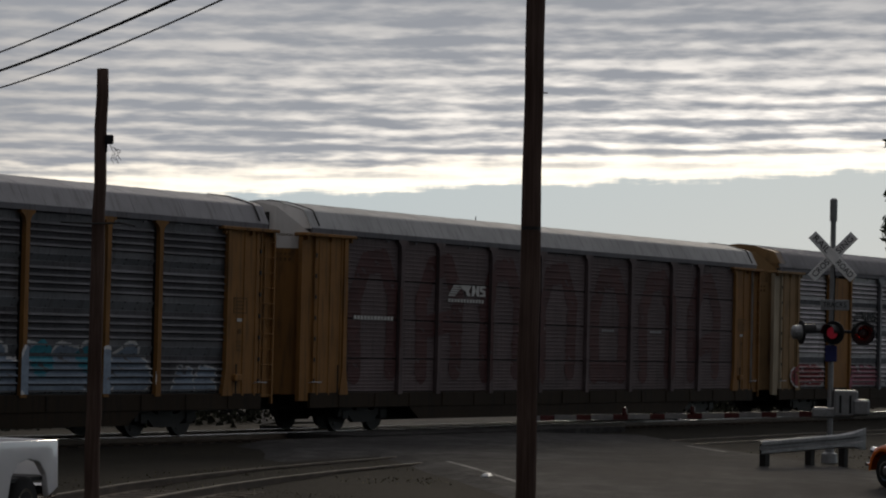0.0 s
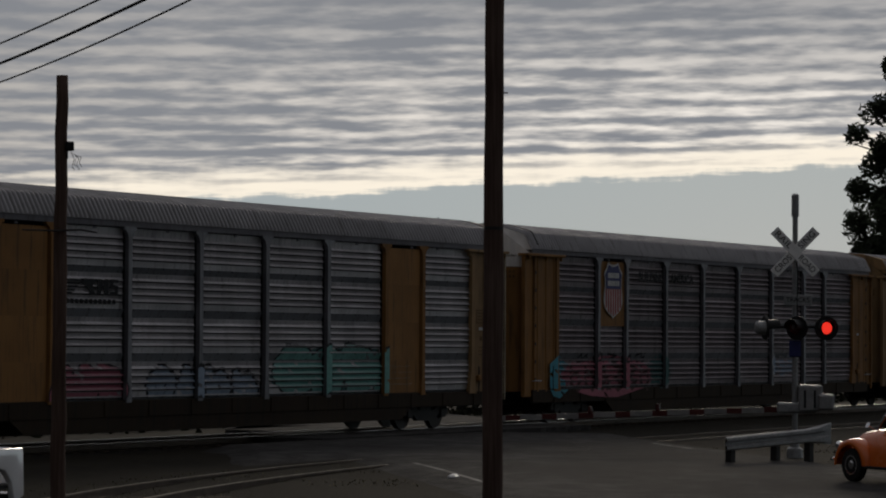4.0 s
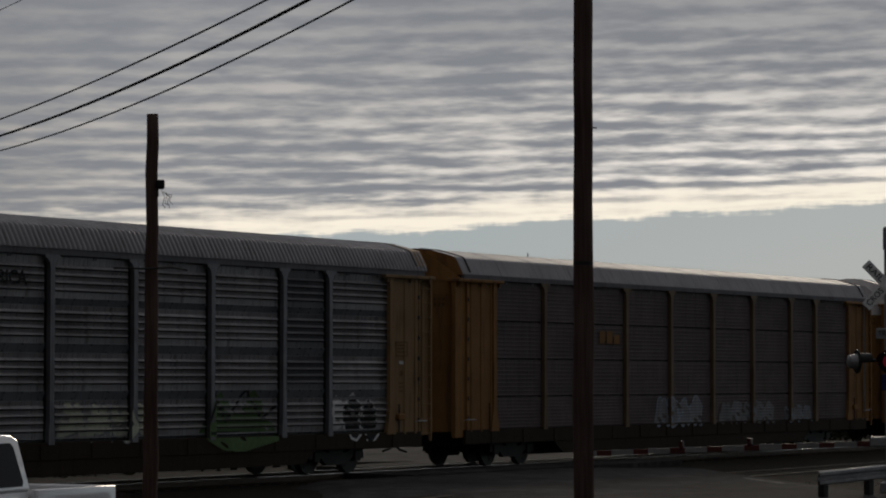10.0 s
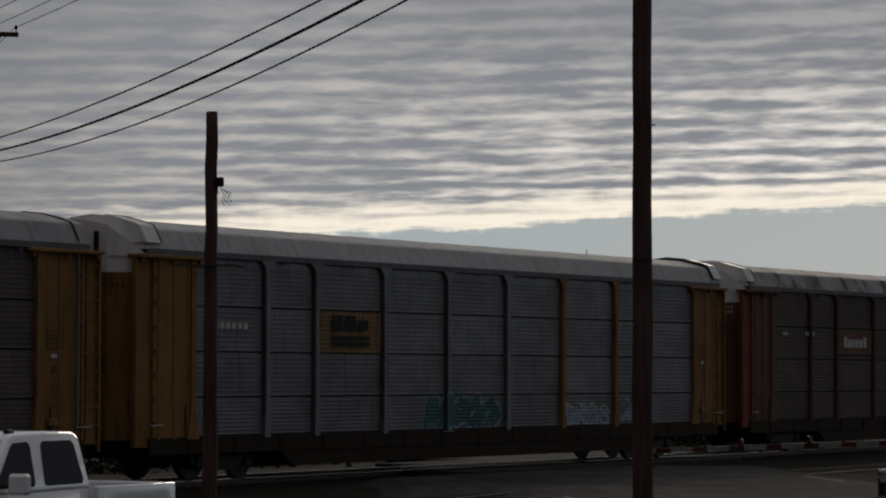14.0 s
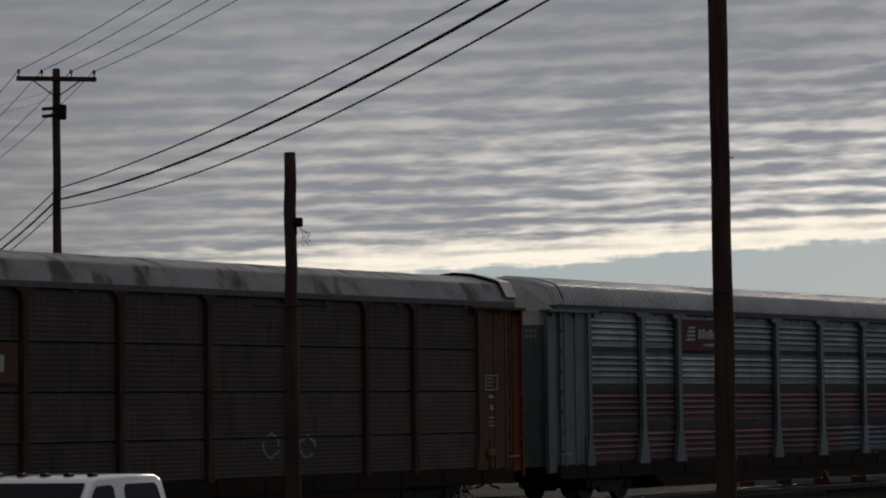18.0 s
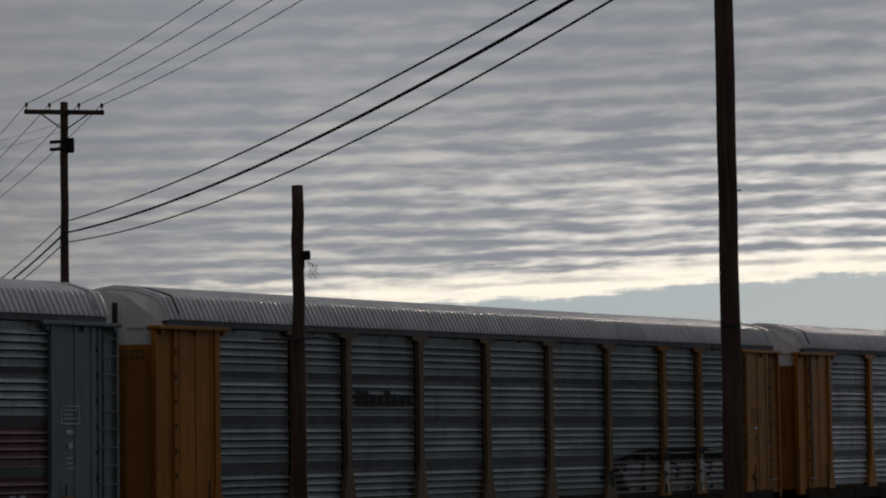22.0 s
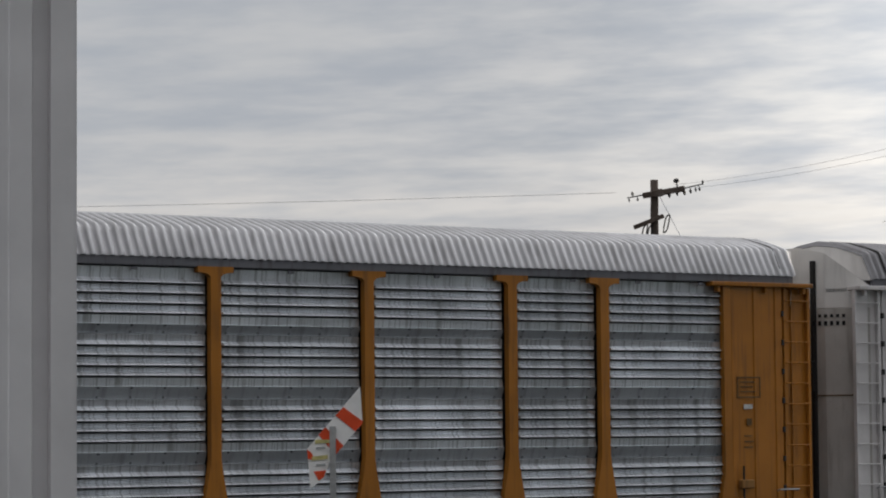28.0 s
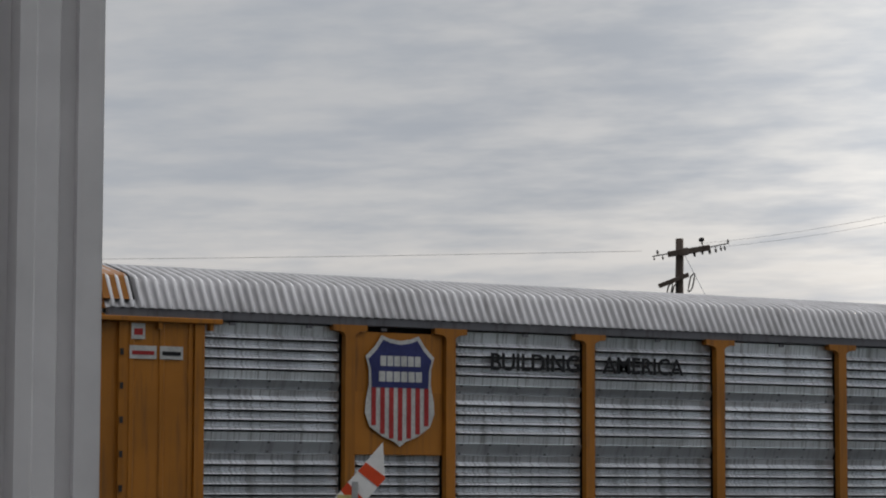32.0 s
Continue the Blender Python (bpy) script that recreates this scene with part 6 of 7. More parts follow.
def run_cables():
    near, arm, far = Vector((*NEAR, 0)), Vector((*ARM, 0)), Vector((*FAR, 0))
    on = (arm - near).normalized()
    across = Vector((on.y, -on.x, 0))
    # three heavy cables along the pole line, and on past the crossarm pole
    for z0, z1, r, sag in HEAVY:
        cable(arm + Vector((0, 0, z0)), near + Vector((0, 0, z1)), sag, r, "thick black overhead cable between timber poles", 40)
        cable(arm + Vector((0, 0, z0)), arm + on * 62 + Vector((0, 0, z0 - 0.6)), 1.2, r, "thick black overhead cable running on behind the train")
    for x in (-1.28, -0.5, 0.5, 1.28):
        p = arm + across * x + Vector((0, 0, 14.22))
        cable(p, near + across * x * 0.85 + Vector((0, 0, 13.6)), 0.5, 0.012, "thin overhead wire between the crossarms", 40)
        cable(p, arm + on * 62 + across * x + Vector((0, 0, 13.8)), 0.9, 0.012, "thin overhead wire running on behind the train")
    # the far pole's own wires
    cable(far + Vector((-1.3, 0.8, 11.75)), far + Vector((-60, 40, 11.6)), 0.4, 0.007, "thin wire running on from the far pole", 20)
    for z0, z1 in ((12.05, 13.6), (11.85, 13.3)):
        cable(far + Vector((0.6, -0.5, z0)), arm + Vector((0, 0, z1)), 0.45, 0.005, "thin wire between the two poles behind the train", 24)


run_cables()

mast = part("antenna_mast", tubed([(0, 0, -0.4), (0, 0, 9.0), (0, 0, 10.95)], [0.05, 0.05, 0.03], 6), M_black)
mast.location = (*at_bearing(30.05, 190), 0)
tagged(mast, "thin dark antenna mast far behind the train", "mast")


# ---- crossing signal, gate, guard rail ----
SIG = at_bearing(22.68, 63.0)
TO_CAM = math.degrees(math.atan2(-SIG[1], -SIG[0]))      # bearing from the signal to the camera


def lamp_unit(signal, x, z, turn, lit):
    """One flasher: round backing plate, hood and lens, facing a bearing."""
    lamp = part("flasher_lamp", tubed([(0, 0, 0), (0, 0.025, 0)], 0.27, 24), M_signal, signal, "round black flasher with a red lens")
    lamp.matrix_basis = pose(x, -0.22, z, 0, 0, turn)
    bm = bmesh.new()
    n = 14
    inner, outer = [], []
    for i in range(n + 1):
        a = radians(-10 + 200 * i / n)
        inner.append(bm.verts.new((0.19 * math.cos(a), 0, 0.19 * math.sin(a))))
        outer.append(bm.verts.new((0.17 * math.cos(a), -0.30, 0.17 * math.sin(a) + 0.02)))
    for i in range(n):
        bm.faces.new((inner[i], inner[i + 1], outer[i + 1], outer[i]))
    part("hood", bm, M_signal, lamp)
    part("housing", tubed([(0, 0.02, 0), (0, 0.20, 0), (0, 0.24, 0)], [0.17, 0.15, 0.08], 16), M_alum, lamp)
    bm = bmesh.new()
    rows = []
    for side in (-1, 1):
        for r, d in ((0.135, 0.004), (0.10, 0.028), (0.045, 0.038)):
            rows.append([bm.verts.new((r * math.cos(k * math.tau / 20), side * d, r * math.sin(k * math.tau / 20))) for k in range(20)])
    for s in (0, 3):
        for a, b in ((rows[s], rows[s + 1]), (rows[s + 1], rows[s + 2])):
            for k in range(20):
                f = bm.faces.new((a[k], a[(k + 1) % 20], b[(k + 1) % 20], b[k]))
                f.material_index = 0 if s == 0 else 1
        f = bm.faces.new(rows[s + 2])
        f.material_index = 0 if s == 0 else 1
    lens = part("lens", bm, M_lens_dark, lamp)
    lens.data.materials.append(lit or M_lens_dark)
    lens.matrix_basis = pose(0, -0.045, 0)
    return lens


def build_signal():
    signal = tagged(new("crossing_signal"), "railroad crossing signal mast with crossbuck and red flashers", "crossing signal")
    signal.matrix_basis = pose(SIG[0], SIG[1], -0.16, 0, 0, TO_CAM + 90)
    part("mast", tubed([(0, 0, 0), (0, 0, 5.45)], 0.062, 14), M_alum, signal, "silver painted round mast")
    part("mast_cap", tubed([(0, 0, 5.42), (0, 0, 5.9), (0, 0, 5.94)], [0.085, 0.085, 0.05], 14), M_alum, signal)
    part("base", tubed([(0, 0, -0.1), (0, 0, 0.18), (0, 0, 0.22), (0, 0, 0.5)], [0.2, 0.18, 0.11, 0.09], 12), M_alum, signal)
    for a, words in ((46, "RAILROAD"), (-46, "CROSSING")):
        board = part("crossbuck_blade", boxed(-0.68, 0.68, -0.012, 0.012, -0.115, 0.115, bevel=0.005), M_signwhite, signal, "white crossbuck blade with black letters")
        board.matrix_basis = pose(0.0, -0.10 if a > 0 else -0.074, 4.62, 0, a, 0) 
        if a > 0:
            for part_word, x in (("RAIL", -0.38), ("ROAD", 0.38)):
                letters(part_word, 0.19, M_text_black, "lettering", board, (x, -0.017, 0), width=0.46)
        else:
            for part_word, x in (("CROS", -0.38), ("SING", 0.38)):
                letters(part_word, 0.19, M_text_black, "lettering", board, (x, -0.017, 0), width=0.46)
    plate = part("track_plate", boxed(-0.25, 0.38, -0.10, -0.08, 3.41, 3.65, bevel=0.01), M_alum, signal, "small pale plate with worn black letters")
    letters("TRACKS", 0.16, M_text_black, "lettering", plate, (0.06, -0.106, 3.53), width=0.52)
    part("conduit", tubed([(0.03, -0.08, 4.5), (0.06, -0.10, 4.1), (0.05, -0.09, 3.6), (0.05, -0.09, 2.9)], 0.014, 6), M_wire, signal)
    part("lamp_arm", tubed([(-0.72, -0.05, 2.93), (0.72, -0.05, 2.93)], 0.035, 8), M_signal, signal)
    part("junction_box", boxed(-0.13, 0.13, -0.14, -0.05, 2.25, 2.62, bevel=0.02), M_navy, signal, "faded blue box")
    back = lamp_unit(signal, -0.66, 2.90, 110, None)
    mid = lamp_unit(signal, 0.04, 2.90, -28, M_lens_dim)
    right = lamp_unit(signal, 0.70, 2.90, 8, M_lens_lit)
    part("gate_motor", boxed(0.08, 0.62, -0.22, 0.28, 1.02, 1.62, bevel=0.04), M_alum, signal, "silver gate mechanism case")
    for x in (0.2, 0.42):
        part("case_hinge", boxed(x, x + 0.05, -0.235, -0.22, 1.1, 1.5), M_signal, signal)
    part("counterweight", boxed(0.5, 0.88, -0.3, 0.1, 1.05, 1.42, bevel=0.05), M_alum, signal)
    return signal, mid, right


signal, MID_LENS, RIGHT_LENS = build_signal()


def build_gate():
    """The lowered gate arm reaches over the near lane."""
    gate = tagged(new("crossing_gate"), "lowered crossing gate arm with red and white blocks", "crossing gate")
    gate.matrix_basis = pose(SIG[0], SIG[1], -0.16, 0, 0, math.degrees(math.atan2(0.92, -0.34)))
    x = 0.35
    i = 0
    while x < 6.9:
        w = 0.50 if i % 2 else 0.34
        part("arm_block", boxed(x, x + w, -0.03, 0.03, 1.01 - 0.042 * x, 1.13 - 0.042 * x), M_armwhite if i % 2 else M_armred, gate, "white arm block" if i % 2 else "red arm block")
        x += w + 0.002
        i += 1
    for x in (3.1, 4.65, 6.85):
        part("gate_light", tubed([(x, 0, 1.11 - 0.042 * x), (x, 0, 1.17 - 0.042 * x), (x, 0, 1.29 - 0.042 * x)], [0.05, 0.06, 0.05], 10), M_lens_dark, gate, "small red gate light")
    part("arm_mount", boxed(-0.5, 0.4, -0.12, 0.12, 0.98, 1.22, bevel=0.04), M_alum, gate)
    return gate


build_gate()


def build_guardrail():
    rail = tagged(new("guardrail"), "short galvanised guardrail with a fishtail end", "guardrail")
    a, b = Vector((*at_bearing(24.1, 58.5), 0)), Vector((*at_bearing(21.95, 61.5), 0))
    d = b - a
    rail.matrix_basis = pose(a.x, a.y, lift(a.x, a.y) - 0.10, 0, 0, math.degrees(math.atan2(d.y, d.x)))
    n = d.length
    prof = [(0.0, 0.38), (0.06, 0.41), (0.06, 0.47), (0.0, 0.51), (0.0, 0.55), (0.06, 0.59), (0.06, 0.65), (0.0, 0.68)]
    bm = bmesh.new()
    prev = None
    for i in range(9):
        x = n * i / 8
        flare = 1.0 if i < 7 else (1.25 if i == 7 else 1.6)
        row = [bm.verts.new((x, -y if i < 8 else -0.01, 0.53 + (z - 0.53) * flare + 0.15 * x / n)) for y, z in prof]
        row += [bm.verts.new((x, -y + 0.012 if i < 8 else 0.01, 0.53 + (z - 0.53) * flare + 0.15 * x / n)) for y, z in prof[::-1]]
        if prev:
            for k in range(len(row)):
                bm.faces.new((prev[k], row[k], row[(k + 1) % len(row)], prev[(k + 1) % len(row)]))
        prev = row
    part("beam", bm, M_beam, rail)
    # posts take black steel so that the shadow around them is in their colour
    for x in (0.3, n * 0.5, n * 0.82):
        part("post", boxed(x - 0.08, x + 0.08, 0.02, 0.18, -0.4, 0.60 + 0.15 * x / n, bevel=0.01), M_black, rail)


build_guardrail()


# ---- vehicles ----
def wheel_parts(parent, x, y, z, r, w, name="wheel"):
    s = -1 if y < 0 else 1
    bm = bmesh.new()
    tube(bm, [(0, -w / 2, 0), (0, -w / 2 * 0.8, 0), (0, w / 2 * 0.8, 0), (0, w / 2, 0)], [r * 0.9, r, r, r * 0.9], 24)
    tyre = smooth(part(name, bm, M_rubber, parent))
    tyre.matrix_basis = pose(x, y, z)
    bm = bmesh.new()
    tube(bm, [(0, s * w * 0.4, 0), (0, s * w * 0.52, 0), (0, s * w * 0.46, 0), (0, s * w * 0.55, 0)], [r * 0.62, r * 0.6, r * 0.3, r * 0.22], 20)
    part("rim", bm, M_chrome, tyre, "bright metal wheel rim")
    return tyre


def side_slab(bm, outline, y0, y1, inset=0.0, top=0.0):
    """A body shape from its side outline (x, z); the two sides lean in towards the top by inset."""
    zs = [z for _, z in outline]
    z0, z1 = min(zs), max(zs)
    lean = lambda z: inset * (z - z0) / max(1e-6, z1 - z0)
    a = [bm.verts.new((x, y0 + lean(z), z)) for x, z in outline]
    b = [bm.verts.new((x, y1 - lean(z), z)) for x, z in outline]
    bm.faces.new(a)
    bm.faces.new(b[::-1])
    for i in range(len(outline)):
        j = (i + 1) % len(outline)
        bm.faces.new((a[i], b[i], b[j], a[j]))
    bmesh.ops.recalc_face_normals(bm, faces=bm.faces[:])


def quad_patch(corners, thick=0.012):
    """A slab with four corners, pushed back along its normal."""
    bm = bmesh.new()
    c = [Vector(p) for p in corners]
    nrm = (c[1] - c[0]).cross(c[3] - c[0]).normalized() * thick
    a = [bm.verts.new(p + nrm) for p in c]
    b = [bm.verts.new(p) for p in c]
    bm.faces.new(a)
    bm.faces.new(b[::-1])
    for i in range(4):
        j = (i + 1) % 4
        bm.faces.new((a[i], b[i], b[j], a[j]))
    bmesh.ops.recalc_face_normals(bm, faces=bm.faces[:])
    return bm


def round_off(ob, width, segments=3):
    m = ob.modifiers.new("rounding", "BEVEL")
    m.width, m.segments, m.limit_method, m.angle_limit = width, segments, "ANGLE", radians(35)
    return smooth(ob)


def build_truck():
    truck = tagged(new("pickup_truck"), "white crew-cab pickup truck with roof clearance lights", "pickup truck")
    truck.matrix_basis = pose(25.98, 24.05, lift(26, 24) + 0.01, 0, 0, 192)
    bm = bmesh.new()
    side_slab(bm, [(2.75, 0.55), (2.85, 0.75), (2.82, 1.05), (2.6, 1.16), (1.25, 1.27), (0.95, 1.30), (-1.55, 1.30), (-1.55, 0.50), (2.6, 0.50)], -0.98, 0.98, 0.06)
    round_off(part("cab_body", bm, M_truck, truck), 0.05)
    # cab above the waist: one shell with panes let into it
    bm = bmesh.new()
    side_slab(bm, [(1.06, 1.26), (0.36, 1.96), (0.22, 2.005), (-0.55, 2.025), (-1.28, 2.01), (-1.44, 1.95), (-1.57, 1.26)], -0.95, 0.95, 0.15)
    round_off(part("cab_roof", bm, M_truck, truck, "white cab with a smooth curved roof"), 0.055)
    leaning = lambda z: 0.95 - 0.15 * (z - 1.26) / 0.795
    panes = ([(0.78, 1.34), (0.84, 1.38), (0.36, 1.84), (0.28, 1.89), (-0.06, 1.90), (-0.12, 1.85), (-0.12, 1.38), (-0.08, 1.34)],
             [(-0.40, 1.34), (-0.36, 1.38), (-0.40, 1.85), (-0.46, 1.90), (-1.18, 1.90), (-1.25, 1.85), (-1.37, 1.40), (-1.33, 1.34)])
    for s in (-1, 1):
        for pane in panes:
            bm = bmesh.new()
            a = [bm.verts.new((x, s * (leaning(z) + 0.006), z)) for x, z in pane]
            b = [bm.verts.new((x, s * (leaning(z) - 0.02), z)) for x, z in pane]
            bm.faces.new(a)
            bm.faces.new(b[::-1])
            for i in range(len(pane)):
                k = (i + 1) % len(pane)
                bm.faces.new((a[i], b[i], b[k], a[k]))
            bmesh.ops.recalc_face_normals(bm, faces=bm.faces[:])
            part("side_window", bm, M_glassy, truck, "dark tinted side window")
        mirror = part("door_mirror", boxed(-0.08, 0.08, -0.13, 0.13, -0.13, 0.13, bevel=0.035), M_truck, truck)
        mirror.matrix_basis = pose(0.66, s * 1.15, 1.40)
        part("mirror_arm", tubed([(0, -s * 0.10, -0.02), (0.02, -s * 0.24, -0.04)], 0.02, 6), M_signal, mirror)
        part("door_handle", boxed(-0.05, 0.12, s * 0.985 - 0.012, s * 0.985 + 0.012, 1.06, 1.09), M_chrome, truck)
        part("headlight", boxed(2.70, 2.86, s * 0.86 - 0.13, s * 0.86 + 0.1, 0.82, 1.02, bevel=0.02), M_chrome, truck, "clear headlight")
    part("windshield", quad_patch([(1.02, -0.84, 1.31), (1.02, 0.84, 1.31), (0.41, 0.735, 1.92), (0.41, -0.735, 1.92)], 0.02), M_glassy, truck, "dark raked windshield")
    part("rear_window", quad_patch([(-1.565, -0.8, 1.34), (-1.565, 0.8, 1.34), (-1.465, 0.7, 1.88), (-1.465, -0.7, 1.88)], -0.012), M_glassy, truck)
    for y in (-0.68, -0.34, 0.0, 0.34, 0.68):
        part("clearance_light", boxed(0.06, 0.20, y - 0.045, y + 0.045, 1.99, 2.055, bevel=0.015), M_signal, truck, "small dark roof clearance light")
    for y in (-0.35, 0.35):
        part("wiper", tubed([(1.08, y - 0.1, 1.285), (0.98, y + 0.35, 1.37)], 0.012, 5), M_signal, truck)
    # cargo bed with open top
    for s in (-1, 1):
        bm = bmesh.new()
        side_slab(bm, [(-1.62, 0.50), (-1.62, 1.29), (-3.84, 1.27), (-3.88, 0.62), (-3.6, 0.50), (-3.52, 0.80), (-3.3, 0.98), (-3.0, 1.03), (-2.7, 0.98), (-2.5, 0.80), (-2.42, 0.50)], s * 0.97 - 0.05, s * 0.97 + 0.05)
        round_off(part("bed_side", bm, M_truck, truck), 0.02)
        part("tail_light", boxed(-3.90, -3.86, s * 0.92 - 0.07, s * 0.92 + 0.07, 0.80, 1.20), M_red, truck, "red tail light")
    part("tailgate", boxed(-3.90, -3.84, -0.83, 0.83, 0.72, 1.27, bevel=0.02), M_truck, truck)
    part("bed_floor", boxed(-3.85, -1.6, -0.95, 0.95, 0.72, 0.78), M_signal, truck)
    part("bed_front", boxed(-1.66, -1.60, -0.95, 0.95, 0.72, 1.29), M_truck, truck)
    part("rear_bumper", boxed(-4.05, -3.90, -0.92, 0.92, 0.48, 0.66, bevel=0.03), M_chrome, truck, "chrome rear bumper")
    part("front_bumper", boxed(2.80, 2.98, -0.95, 0.95, 0.45, 0.70, bevel=0.03), M_chrome, truck, "chrome front bumper")
    part("grille", boxed(2.80, 2.87, -0.68, 0.68, 0.74, 1.04, bevel=0.01), M_signal, truck)
    part("chassis", boxed(-3.7, 2.6, -0.5, 0.5, 0.36, 0.52), M_black, truck)
    for x in (1.95, -2.98):
        for y in (-0.86, 0.86):
            wheel_parts(truck, x, y, 0.40, 0.40, 0.26)


build_truck()


def build_beetle():
    """A rounded old two-door car with bulging wings."""
    car = tagged(new("car"), "rounded orange vintage car with bulging wings and open top", "car")
    h = 58.0
    wx, wy = at_bearing(21.45, 52.5)
    off = Matrix.Rotation(radians(h), 3, "Z") @ Vector((1.2, 0.62, 0))
    car.matrix_basis = pose(wx - off.x, wy - off.y, lift(wx, wy) + 0.03, 0, 0, h)

    def shell(name, mat, secs, label="", sides=14):
        """Sections along x: half width, foot, top."""
        bm = bmesh.new()
        prev = None
        for x, hw, z0, z1 in secs:
            row = []
            for k in range(sides + 1):
                a = math.pi * k / sides
                row.append(bm.verts.new((x, hw * math.copysign(abs(math.cos(a)) ** 0.6, math.cos(a)), z0 + (z1 - z0) * math.sin(a) ** 0.7)))
            if prev:
                for k in range(sides):
                    bm.faces.new((prev[k], prev[k + 1], row[k + 1], row[k]))
            else:
                bm.faces.new(row[::-1])
            prev = row
        bm.faces.new(prev)
        bmesh.ops.recalc_face_normals(bm, faces=bm.faces[:])
        return smooth(part(name, bm, mat, car, label))

    shell("body", M_orange, [(1.85, 0.10, 0.40, 0.62), (1.75, 0.34, 0.34, 0.78), (1.4, 0.48, 0.30, 0.93), (0.9, 0.60, 0.28, 1.0), (0.55, 0.70, 0.28, 1.02), (0.0, 0.74, 0.28, 1.0), (-0.6, 0.74, 0.28, 1.0), (-1.1, 0.66, 0.30, 0.96), (-1.6, 0.48, 0.34, 0.80), (-1.95, 0.25, 0.42, 0.60)])
    for x0, z1 in ((1.2, 0.80), (-1.2, 0.82)):
        for s in (-1, 1):
            bm = bmesh.new()
            prev = None
            for i in range(15):
                a = math.pi * i / 14
                cx, cz = x0 + 0.52 * math.cos(a), 0.30 + (z1 - 0.30) * math.sin(a)
                row = []
                for j, (k, dy) in enumerate(((1.0, 0.40), (1.02, 0.62), (0.97, 0.74), (0.84, 0.785), (0.76, 0.77))):
                    row.append(bm.verts.new((x0 + (cx - x0) * k, s * dy, 0.30 + (cz - 0.30) * k)))
                if prev:
                    for j in range(4):
                        bm.faces.new((prev[j], row[j], row[j + 1], prev[j + 1]))
                prev = row
            bmesh.ops.recalc_face_normals(bm, faces=bm.faces[:])
            smooth(part("wing", bm, M_orange, car, "bulging orange wing"))
            wheel_parts(car, x0, s * 0.64, 0.31, 0.31, 0.17)
        for s in (-1, 1):
            bm = bmesh.new()
            tube(bm, [(x0 + 0.40 if x0 > 0 else x0 - 0.46, s * 0.62, 0.64), (x0 + 0.52 if x0 > 0 else x0 - 0.52, s * 0.62, 0.66)], [0.095, 0.085], 16)
            part("headlight" if x0 > 0 else "tail_light", bm, M_chrome if x0 > 0 else M_red, car)
    for s in (-1, 1):
        part("running_board", boxed(-0.75, 0.75, s * 0.70 - 0.09, s * 0.70 + 0.09, 0.26, 0.31, bevel=0.01), M_rubber, car)
        part("door_seam", boxed(-0.45, -0.44, s * 0.742 - 0.004, s * 0.742 + 0.004, 0.4, 0.92), M_signal, car)
        part("windshield_post", tubed([(0.62, s * 0.55, 0.97), (0.36, s * 0.50, 1.34)], 0.022, 6), M_chrome, car)
        part("door_mirror", tubed([(0.50, s * 0.72, 1.0), (0.50, s * 0.82, 1.06), (0.50, s * 0.86, 1.08)], [0.01, 0.012, 0.06], 8), M_chrome, car)
    part("windshield_frame", tubed([(0.36, -0.5, 1.34), (0.35, 0, 1.37), (0.36, 0.5, 1.34)], 0.022, 6), M_chrome, car)
    part("windshield", quad_patch([(0.60, -0.53, 0.99), (0.60, 0.53, 0.99), (0.37, 0.48, 1.34), (0.37, -0.48, 1.34)], 0.008), M_glassy, car)
    part("folded_top", boxed(-1.25, -0.8, -0.55, 0.55, 0.95, 1.14, bevel=0.08), M_rubber, car, "folded dark soft top")
    for x, s in ((1.93, 1), (-2.02, -1)):
        part("bumper", tubed([(x - s * 0.12, -0.72, 0.40), (x, -0.4, 0.40), (x, 0.4, 0.40), (x - s * 0.12, 0.72, 0.40)], 0.035, 8), M_chrome, car, "chrome bumper")


build_beetle()


